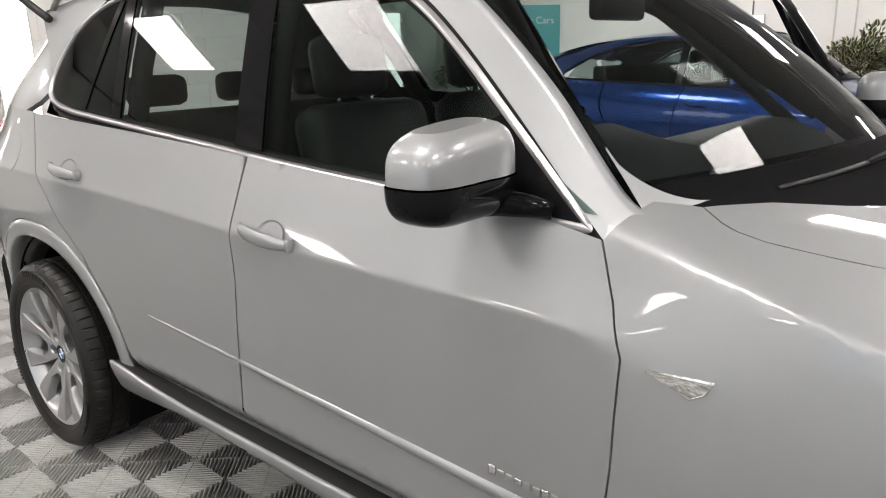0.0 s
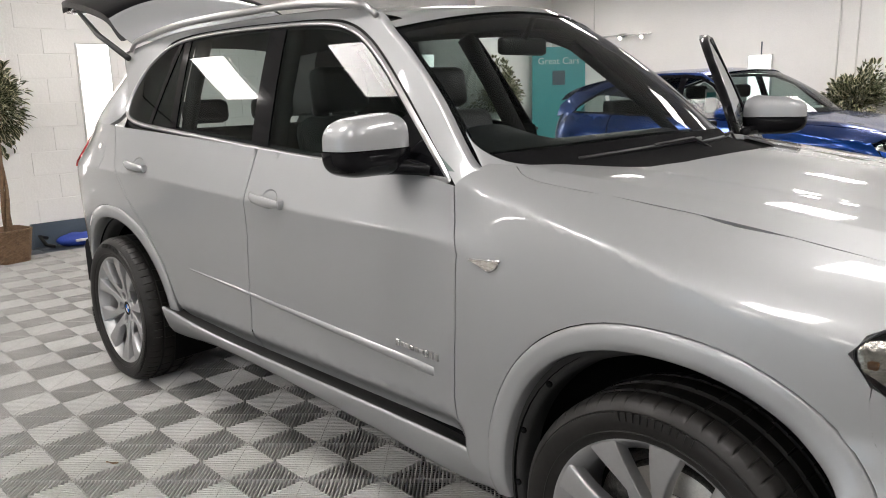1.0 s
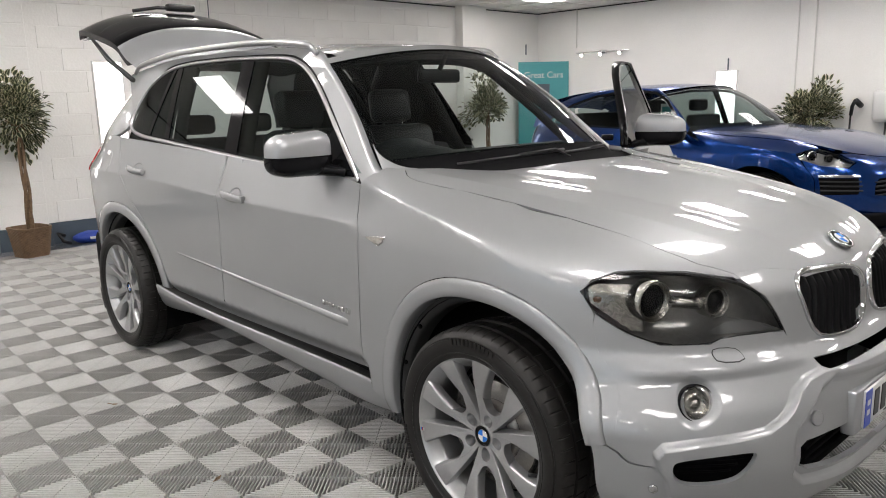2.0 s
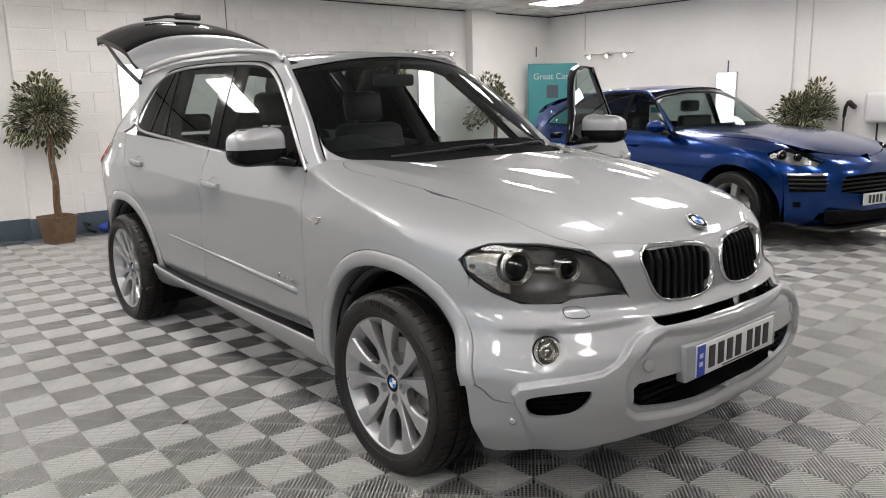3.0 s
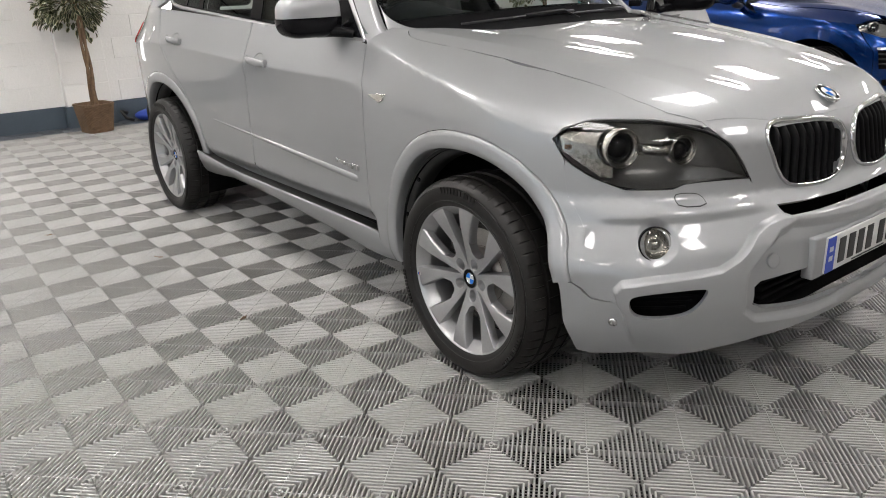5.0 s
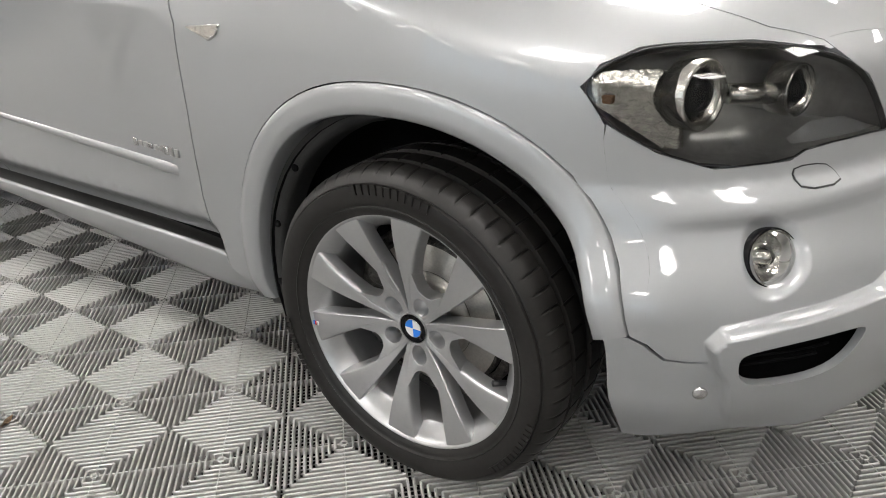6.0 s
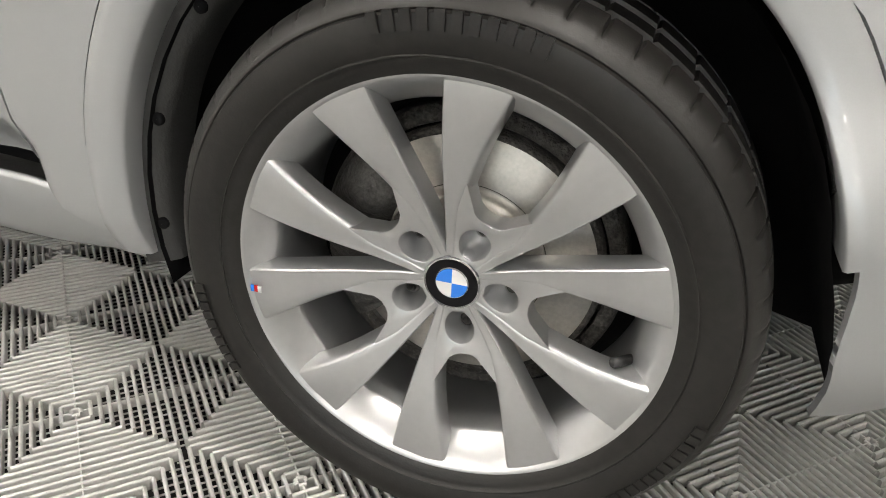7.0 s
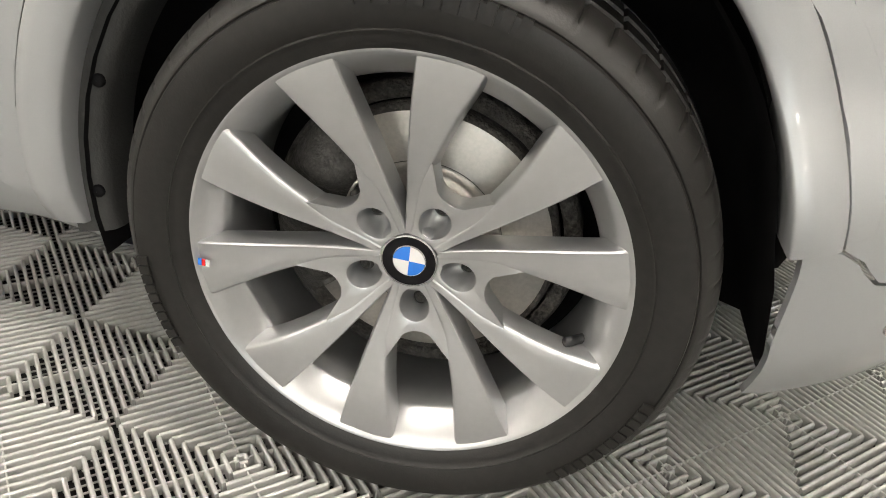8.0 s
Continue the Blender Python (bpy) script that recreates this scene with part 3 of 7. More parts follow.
    fd = front + [(-.75, .392), (-1.2, .392), (-1.785, .394)] + [(x + .0025, z) for x, z in mid[::-1][1:-1]] + [(-1.735, belt(-1.735)), (-1.45, belt(-1.45)), (-1.1, belt(-1.1)), (-.80, belt(-.8))]
    rd = [(-1.744, belt(-1.744))] + [(x - .0025, z) for x, z in mid[1:-1]] + [(-1.794, .394), (-2.1, .396), (-2.345, .402)] + rear[::-1][1:] + [(-3.0, belt(-3.0)), (-2.5, belt(-2.5)), (-2.1, belt(-2.1))]
    doors = []
    if side < 0:
        doors.append(panel("front_door", fd, wrap, PAINT, car, 0.035, side=side, extra=fold))
    doors.append(panel("rear_door", rd, wrap, PAINT, car, 0.035, side=side, extra=fold))
    # rear quarter
    arch_r = []
    for k in range(31):
        x, z = arch_point(False, radians(6 + k * 172 / 30), True, .0035)
        arch_r.append((-2.933 + x, z))
    q = [(x - .008, z + .002) for x, z in rear[:4]] + arch_r + [(-3.46, .30), (-3.55, .28), (-3.80, .34), (-3.93, .45), (-3.94, .60), (-3.92, .80), (-3.86, 1.0), (-3.77, 1.12), (-3.66, 1.245), (-3.3, 1.262), (-3.02, 1.252)]
    panel("rear_quarter", q, wrap, PAINT, car, 0.035, side=side, extra=fold)
    return fd


FD = body_side(-1)
body_side(1)

# bonnet
RIM = []
for k in range(401):
    s_ = -.76 + 1.76 * k / 400
    xr, ar, _, _, fr_, dr_, or_ = crown(s_)
    RIM.append((xr, ar, fr_, dr_, or_))
RIM = np.array(RIM)


def hood_fn(x, y):
    a = abs(y)
    d2 = (RIM[:, 0] - x) ** 2 + (RIM[:, 1] - a) ** 2
    k = int(np.argmin(d2))
    d = math.sqrt(d2[k])
    z = hood(x, a)
    if d < INSET:
        lo, hi = 0.0, 1.0
        for _ in range(22):
            md = (lo + hi) / 2
            lo, hi = (md, hi) if reach(md, RIM[k, 2], RIM[k, 3], RIM[k, 4])[0] < d else (lo, md)
        z -= reach(lo, RIM[k, 2], RIM[k, 3], RIM[k, 4])[1]
    return (x, y, z)


edge = [(-.576, .7095), (-.531, .7397), (-.5015, .7517), (-.455, .7577), (-.375, .7507), (-.23, .7287), (-.04, .7047), (.17, .6817), (.36, .6597), (.4805, .6437), (.564, .6150), (.638, .5580), (.69, .44)]
front_e = [(.735, .33), (.755, .20), (.765, .08)]
bon = edge + front_e
bonnet_out = [(x, -y) for x, y in bon] + [(x, y) for x, y in bon[::-1]] + [(-.50, .60), (-.40, .52), (-.325, .43), (-.29, .30), (-.28, .12), (-.28, -.12), (-.29, -.30), (-.325, -.43), (-.40, -.52), (-.50, -.60)]
fold_line = [(x, sd * (fold_at(x) + d)) for x in [-.45 + .02 * i for i in range(60)] for d in (-.016, -.005, .0, .005, .016) for sd in (-1, 1)]
panel("bonnet", bonnet_out, hood_fn, PAINT, car, 0.03, side=1, flange=0.008, extra=fold_line)
line = dense([(x, -y) for x, y in bon[9:]] + [(x, y) for x, y in bon[9:][::-1]], .03, False)
bm = bmesh.new()
sheet(bm, [[Vector(hood_fn(x + d, y)) - Vector((0, 0, .0015)) for x, y in line] for d in (-.014, 0, .014)])
part("bonnet_edge", bm, PAINT, car)


# windscreen, roof and pillars
def screen(u, v):
    """u across from -1 to 1, v up from 0 to 1."""
    k = u * u
    a = u * (.735 + (.578 - .735) * v)
    x = (-.44 - .25 * k) * (1 - v) + (-1.115 - .12 * k) * v
    z = (1.19 - .03 * k) * (1 - v) + (1.668 - .066 * k) * v + .035 * v * (1 - v) * 4 * (1 - .3 * k)
    return (x + .012 * 4 * v * (1 - v), a, z)


def roof(x, a):
    k = abs(a) / .57
    zc = knots(x, [(-3.6, 1.655), (-3.2, 1.695), (-2.6, 1.722), (-1.9, 1.722), (-1.4, 1.702), (-1.1, 1.668)])
    return zc - .045 * k ** 2.2


bm = bmesh.new()
sheet(bm, [[screen(-1 + 2 * i / 24, j / 14) for i in range(25)] for j in range(15)])
ws = part("windscreen", bm, SCREEN_GLASS, car, "large curved windscreen with a black shaded border")
bm = bmesh.new()
for band in ("t", "b", "l", "r"):
    rows = {"t": (-1, 1, .90, 1.0), "b": (-1, 1, -.04, .07), "l": (-1.0, -.972, 0, 1), "r": (.972, 1.0, 0, 1)}[band]
    u0, u1, v0, v1 = rows
    sheet(bm, [[Vector(screen(u0 + (u1 - u0) * i / 20, v0 + (v1 - v0) * j / 12)) - Vector((.004, 0, .003)) for i in range(21)] for j in range(13)])
part("screen_border", bm, GLOSSBLACK, ws, "black band round the glass")

rx0, rx1 = -3.55, -1.12
bm = bmesh.new()
rows = []
for i in range(41):
    x = rx0 + (rx1 - rx0) * i / 40
    row = []
    for j in range(25):
        u = -1 + 2 * j / 24
        a = u * .535
        xx = x - (.11 * u * u if i > 30 else 0) * (i - 30) / 10 * (1 if i > 30 else 0)
        p = Vector((xx, a, roof(xx, a)))
        b = max(0, (i - 28) / 12) ** 2.2
        row.append(p.lerp(Vector(screen(u * .925, 1.0)) + Vector((0, 0, .004)), b))
    rows.append(row)
sheet(bm, rows)
roof_ob = part("roof", bm, PAINT, car)
bm = bmesh.new()
sheet(bm, [[Vector(screen(-1 + 2 * i / 24, v)) + Vector((.003, 0, .004)) for i in range(25)] for v in (.945, .965, .985, 1.01)])
part("roof_header", bm, PAINT, car)

def tail_side(x, z):
    """The rear pillar: the side glass above, widening to the shoulder of the quarter below."""
    a = green(x, z)[1]
    k = smooth(-2.98, -3.14, x) * (1 - smooth(1.24, 1.30 + .28 * smooth(-3.1, -3.45, x), z))
    return (x, a + max(0, wrap(x, 1.235)[1] - green(x, 1.235)[1]) * k, z)


# cant rail and windscreen pillar in one sweep from the bonnet to the tail
def pillar(side):
    outer = WINDOW[0:12]
    inner = [screen(1.0, .03), screen(1.0, .38), screen(1.0, .70), screen(1.0, .90), (-1.33, .545, roof(-1.33, .545) - .002), (-1.55, .537, roof(-1.55, .535)),
             (-2.0, .535, roof(-2.0, .535)), (-2.32, .535, roof(-2.32, .535)), (-2.7, .535, roof(-2.7, .535)), (-3.0, .535, roof(-3.0, .535)), (-3.3, .530, roof(-3.3, .53)), (-3.55, .52, roof(-3.55, .52))]
    n = 90
    def along(seq, t):
        k = t * (len(seq) - 1)
        i = min(int(k), len(seq) - 2)
        f = k - i
        def cr(j):
            return Vector(seq[max(0, min(len(seq) - 1, j))])
        p0, p1, p2, p3 = cr(i - 1), cr(i), cr(i + 1), cr(i + 2)
        return 0.5 * (2 * p1 + (p2 - p0) * f + (2 * p0 - 5 * p1 + 4 * p2 - p3) * f * f + (3 * p1 - p0 - 3 * p2 + p3) * f ** 3)
    rows = []
    o3 = [(-.675, .826, 1.105)] + [green(*p) for p in shrink(WINDOW, -.008)[0:12]]
    inner = [(-.628, .722, 1.146)] + inner
    for i in range(n + 1):
        t = i / n
        a, b = along(o3, t), along(inner, t)
        d = (b - a)
        nrm = Vector((0.25 if t < .3 else 0.0, 0.75, 0.75)).normalized()
        row = []
        for f in (0, .14, .28, .42, .56, .70, .82, .93, 1.0):
            p = a + d * f + nrm * (.017 * (1 + .8 * max(0, 1 - t / .2)) * min(f / .82, (1 - f) / .18))
            row.append((p.x, side * p.y, p.z))
        rows.append(row)
    bm = bmesh.new()
    sheet(bm, rows)
    # rounded lower corner of the screen opening
    corner = []
    for k in range(13):
        q = k / 12 * math.pi / 2
        edge_ = Vector(screen(1.0, .17 * (1 - k / 6) - .05 * k / 6)) if k <= 6 else Vector(screen(1.0 - .17 * (k - 6) / 6, -.05))
        arc_ = Vector(screen(1.0 - .17 * (1 - math.cos(q)), .17 * (1 - math.sin(q)) - .02 * math.sin(q)))
        corner.append([(p.x, side * p.y, p.z) for p in (edge_ + Vector((.008, 0, .006)), edge_.lerp(arc_, .5) + Vector((.010, 0, .010)), arc_ + Vector((.008, 0, .008)))])
    sheet(bm, corner)
    bmesh.ops.recalc_face_normals(bm, faces=bm.faces)
    part("windscreen_pillar", bm, PAINT, car)
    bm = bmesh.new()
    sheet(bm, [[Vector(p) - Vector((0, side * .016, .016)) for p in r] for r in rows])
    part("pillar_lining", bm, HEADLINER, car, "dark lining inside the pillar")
    # rear pillar
    pts = [(-2.93, 1.634), (-3.10, 1.535), (-3.182, 1.375), (-3.11, 1.25), (-3.3, 1.25), (-3.72, 1.235), (-3.66, 1.38), (-3.56, 1.55), (-3.46, 1.655), (-3.2, 1.66)]
    panel("rear_pillar", pts, tail_side, PAINT, car, 0.04, side=side)


for sd in (-1, 1):
    pillar(sd)


# side glass with chrome surround
def clear_door(bm):
    """Takes away what belongs to the opened front door: the run along the belt."""
    gone = [f for f in bm.faces if f.calc_center_median().x > -1.72 and f.calc_center_median().z < belt(f.calc_center_median().x) + .05]
    bmesh.ops.delete(bm, geom=gone, context="FACES")


def window_set(side):
    outline = [(-.728, 1.126), (-.736, 1.1385)] + WINDOW[1:] + [(-.76, 1.1265)]
    ring = rounded(shrink(outline, .003), 2)
    inner_ring = rounded(shrink(outline, .011), 2)
    bm = bmesh.new()
    rows = []
    for q, d in ((rounded(shrink(outline, -.004), 2), .003), (ring, .009), (inner_ring, .008), (rounded(shrink(outline, .013), 2), -.006)):
        r = []
        for p in q:
            x, a, z = green(*p)
            r.append((x, side * (a + d), z))
        rows.append(r)
    sheet(bm, rows, loop=True)
    bmesh.ops.recalc_face_normals(bm, faces=bm.faces)
    if side > 0:
        clear_door(bm)
    part("window_surround", bm, TRIM, car, "satin silver window surround")
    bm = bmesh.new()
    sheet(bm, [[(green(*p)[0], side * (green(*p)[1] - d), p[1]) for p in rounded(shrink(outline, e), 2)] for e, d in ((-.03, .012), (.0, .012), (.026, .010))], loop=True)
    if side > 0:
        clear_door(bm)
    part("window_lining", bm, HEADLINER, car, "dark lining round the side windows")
    inn = shrink(WINDOW, .022)
    def clip(x0, x1):
        """the slice of the window between two raked lines"""
        poly = inn
        for line, keep in ((x0, 1), (x1, -1)):
            out = []
            for i in range(len(poly)):
                a, b = poly[i - 1], poly[i]
                fa = keep * (line[0] + (a[1] - 1.2) * line[1] - a[0])
                fb = keep * (line[0] + (b[1] - 1.2) * line[1] - b[0])
                if (fa >= 0) != (fb >= 0):
                    t = fa / (fa - fb)
                    out.append((a[0] + (b[0] - a[0]) * t, a[1] + (b[1] - a[1]) * t))
                if fb >= 0:
                    out.append(b)
            poly = out
        return poly
    rake = -.38
    front = clip((-.3, 0), (-1.725, rake))
    pil = clip((-1.725, rake), (-1.845, rake))
    rear = clip((-1.845, rake), (-2.50, -.46))
    bar = clip((-2.50, -.46), (-2.56, -.46))
    quarter = clip((-2.56, -.46), (-2.80, 0.02))
    quarter2 = clip((-2.80, .02), (-4, 0))
    bar2 = clip((-2.785, .02), (-2.82, .02))
    if side < 0:
        panel("front_window", front, green, SIDE_GLASS, car, 0.06, side=side, flange=0)
    panel("rear_window", rear, green, REAR_GLASS, car, 0.06, side=side, flange=0)
    panel("quarter_window", quarter, green, REAR_GLASS, car, 0.06, side=side, flange=0)
    panel("quarter_window", quarter2, green, REAR_GLASS, car, 0.06, side=side, flange=0)
    panel("door_pillar", pil, green, GLOSSBLACK, car, 0.06, side=side, flange=0.01, lift=.003, label="gloss black door pillar")
    panel("glazing_bar", bar, green, GLOSSBLACK, car, 0.06, side=side, flange=0.01, lift=.003)
    panel("glazing_bar", bar2, green, GLOSSBLACK, car, 0.06, side=side, flange=0.01, lift=.003)
    return front


for sd in (-1, 1):
    FRONT_GLASS = window_set(sd)
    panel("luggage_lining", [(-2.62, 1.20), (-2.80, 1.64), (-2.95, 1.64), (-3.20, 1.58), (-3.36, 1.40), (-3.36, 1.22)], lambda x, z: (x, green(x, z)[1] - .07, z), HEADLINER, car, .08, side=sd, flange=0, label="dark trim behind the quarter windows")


# sill, dark strip and arch trims
def sill(side):
    def edge_at(x):
        """Outer edge of the ledge, its height and the height of the sill's lower edge."""
        t = (x + .466) / (-2.50 + .466)
        b = knots(x, [(-2.5, .918), (-2.1, .912), (-1.77, .898), (-1.05, .885), (-.69, .864), (-.58, .852), (-.46, .852)])
        zt = knots(x, [(-2.5, .448), (-2.3, .428), (-2.1, .413), (-1.77, .397), (-1.05, .384), (-.69, .364), (-.588, .342), (-.46, .312)])
        zb = .225 + .085 * smooth(.05, .95, t) - .015 * smooth(-.60, -.47, x) + .026 * smooth(.10, .32, t) * (1 - smooth(.78, .98, t))
        return b, zt, zb
    rows, ledge = [], []
    for k in range(61):
        x = -.466 - (2.50 - .466) * k / 60
        b, zt, zb = edge_at(x)
        h = zt - zb
        pr = [(b - .014, zt - .002), (b - .005, zt + .001), (b, zt - .002), (b + .001, zt - .007), (b - .008, zt - .35 * h), (b - .026, zt - .72 * h), (b - .044, zb + .010), (b - .055, zb), (b - .10, zb - .012), (b - .24, zb - .014)]
        turn = math.exp(-((x + .466) / .05) ** 2)
        rows.append([(x + .16 * turn * max(0, zt - z), side * a, z) for a, z in pr])
        if x < -.56:
            dip = .006 * smooth(-.56, -.64, x)
            ledge.append([(x, side * a, z) for a, z in ((b - .009, zt - .001), (b - .018, zt - dip), (b - .050, zt - dip - .003), (b - .085, zt - dip - .004), (b - .100, zt + .05))])
    bm = bmesh.new()
    sheet(bm, ledge)
    bmesh.ops.recalc_face_normals(bm, faces=bm.faces)
    part("sill_strip", bm, EDGEGREY, car, "black ribbed ledge along the top of the sill")
    bm = bmesh.new()
    sheet(bm, rows)
    bmesh.ops.recalc_face_normals(bm, faces=bm.faces)
    sharp(bm, 50)
    part("sill", bm, PAINT, car)


def arch_trim(side, xc, front):
    """The painted lip round a wheel opening."""
    rows = []
    n = 56
    a_from, a_to = (190, 13) if front else (176, 4)
    for k in range(n + 1):
        ang = radians(a_from + (a_to - a_from) * k / n)
        xo, zo = arch_point(front, ang, True)
        xi, zi = arch_point(front, ang, False)
        a0 = wrap(s_of(xo, zo), zo)[1] if front else width(xc + xo, zo)
        a1 = max(wrap(s_of(xi, zi), zi)[1] if front else width(xc + xi, zi), .885 - .22 * max(0, .38 - zi))
        row = []
        for f, d in ((0, -.010), (0.0, .002), (.03, .0045), (.30, .007), (.62, .008), (.93, .006), (1.0, .001), (1.02, -.03), (1.03, -.09)):
            x, z = xo + (xi - xo) * f, zo + (zi - zo) * f
            row.append((xc + x, side * (a0 + (a1 - a0) * min(1, f) + d), z))
        rows.append(row)
    bm = bmesh.new()
    sheet(bm, rows)
    bmesh.ops.recalc_face_normals(bm, faces=bm.faces)
    part("arch_trim", bm, PAINT, car, "silver lip round the wheel opening")
    rows = []
    for k in range(31):
        ang = radians(196 - 221 * k / 30)
        co, si = math.cos(ang), math.sin(ang)
        rx = .452 if co < 0 or not front else .415
        row = [(xc + r * rx * co, side * a, .363 + r * .448 * si) for r, a in ((1.0, .875), (.99, .80), (.98, .60), (.6, .56), (.1, .55))]
        if front and co > 0 and si < .17:
            # straight down behind the bumper's corner
            z = max(.205, .363 + .448 * si)
            out = .413 + .13 * (.17 - si)
            row[:3] = [(xc + out, side * (.875 - .2 * max(0, .1 - si)), z), (xc + out - .004, side * .78, z), (xc + out - .008, side * .60, z)]
        rows.append(row)
    bm = bmesh.new()
    sheet(bm, rows)
    part("wheel_housing", bm, LINER, car, "matt black wheel housing")
    # turned-in edge of the housing with its screws
    rows = []
    for k in range(25):
        ang = radians(192 - 92 * k / 24)
        co, si = math.cos(ang), math.sin(ang)
        rx = .458 if co < 0 or not front else .415
        rows.append([(xc + r * rx * co, side * a, .363 + r * .448 * si) for r, a in ((1.07, .868), (.985, .866), (.955, .860), (.942, .848), (.935, .80))])
    bm = bmesh.new()
    sheet(bm, rows)
    bmesh.ops.recalc_face_normals(bm, faces=bm.faces)
    lip = part("housing_edge", bm, EDGEGREY, car, "dark grey plastic edge of the wheel housing")
    for deg in (184, 163, 140):
        co, si = math.cos(radians(deg)), math.sin(radians(deg))
        bm = bmesh.new()
        lathe(bm, [(.009, .0), (.009, -.005), (.006, -.007), (.0005, -.007)], 12, 0, "y")
        if side > 0:
            for v in bm.verts:
                v.co.y = -v.co.y
        bmesh.ops.translate(bm, vec=(xc + .972 * .458 * co, side * .8625, .363 + .972 * .448 * si), verts=bm.verts)
        part("housing_screw", bm, LINER, lip)


for sd in (-1, 1):
    sill(sd)
    arch_trim(sd, 0.0, True)
    arch_trim(sd, -2.933, False)
# ---------------------------------------------------------------- wheels
def tyre_mesh(bm, R, rr, w, segs=720):
    """A tyre about the y axis: outer face towards -y."""
    h = w / 2
    prof = [(rr - .006, -h + .022), (rr + .004, -h + .012), (rr + .012, -h + .010), (rr + .017, -h + .0080), (rr + .019, -h + .0055), (rr + .021, -h + .0068), (rr + .03, -h + .003), (rr + .05, -h), (rr + .062, -h + .003), (R - .030, -h + .0085), (R - .028, -h + .0075), (R - .0255, -h + .0085), (R - .022, -h + .012), (R - .014, -h + .020)]
    tread = [(R - .008, -h + .028, 1), (R - .003, -h + .045, 1), (R - .001, -h + .068, 1), (R - .009, -h + .070, 0), (R - .009, -h + .080, 0), (R, -h + .082, 2), (R, -.012, 2), (R - .009, -.010, 0), (R - .009, .010, 0), (R, .012, 2),
             (R, h - .082, 2), (R - .009, h - .080, 0), (R - .009, h - .070, 0), (R - .001, h - .068, 1), (R - .008, h - .028, 1)]
    full = [(r, y, 0) for r, y in prof] + tread + [(R - .02, h - .012, 0), (rr + .05, h, 0), (rr, h - .012, 0)]
    rings = []
    for r, y, kind in full:
        ring = []
        for k in range(segs):
            a = k * math.tau / segs
            cut = 0
            if kind == 1 and k % 12 == 0:
                cut = .0045
            if kind == 2 and k % 18 == 9:
                cut = .004
            ring.append(bm.verts.new(((r - cut) * math.cos(a), y, (r - cut) * math.sin(a))))
        rings.append(ring)
    for a, b in zip(rings, rings[1:]):
        for k in range(segs):
            bm.faces.new((a[k], b[k], b[(k + 1) % segs], a[(k + 1) % segs]))


SPOKE_IN = [(.038, -.002), (.06, .0025), (.10, .010), (.15, .0195), (.20, .030), (.267, .0455)]
SPOKE_OUT = [(.038, .010), (.062, .0165), (.082, .0220), (.107, .0300), (.13, .0410), (.172, .0625), (.20, .0785), (.235, .100), (.267, .120)]


def face_y(r, R=.2655):
    """How far the spokes' face stands out at a radius."""
    t = (r - .038) / (R - .038)
    return -.014 - .034 * smooth(.0, 1.05, t) - .003 * math.sin(math.pi * max(0, t))


def gap_half(r):
    """Half the width of the gap between two pairs of spokes."""
    return r * math.sin(radians(36) - math.asin(min(.99, knots(r, SPOKE_OUT) / r)))


def spoke_mesh(bm, centre, lean, R):
    """One spoke of a pair: centre is the pair's angle, lean the side (-1, 1) it leaves to. The face looks to -y."""
    rows = []
    n = 40
    for i in range(n + 1):
        t = i / n
        r = .038 + (R - .038) * t
        e_in, e_out = lean * knots(r, SPOKE_IN), lean * knots(r, SPOKE_OUT)
        w = e_out - e_in
        y = face_y(r, R)
        deep = .036 - .006 * t
        row = [(e_in - lean * .0030, y + deep), (e_in - lean * .0022, y + .022), (e_in - lean * .0006, y + .0035), (e_in + lean * .0003, y + .0012), (e_in + lean * .0016, y), (e_in + w * .3, y + .0004), (e_in + w * .65, y - .0004),
               (e_out - lean * .0032, y + .0002), (e_out - lean * .0012, y + .0010), (e_out + lean * .0004, y + .0032), (e_out + lean * .0022, y + .008), (e_out + lean * .0038, y + .020), (e_out + lean * .0050, y + deep)]
        row2 = []
        for q, yy in row:
            long = math.sqrt(max(0, r * r - q * q))
            row2.append((q * math.cos(centre) + long * math.sin(centre), yy, long * math.cos(centre) - q * math.sin(centre)))
        rows.append(row2)
    sheet(bm, rows)


def disc(bm, r, y, segs=40, mat=0, bulge=0.0):
    c = bm.verts.new((0, y - bulge, 0))
    ring = [bm.verts.new((r * math.cos(k * math.tau / segs), y, r * math.sin(k * math.tau / segs))) for k in range(segs)]
    for k in range(segs):
        bm.faces.new((c, ring[k], ring[(k + 1) % segs])).material_index = mat


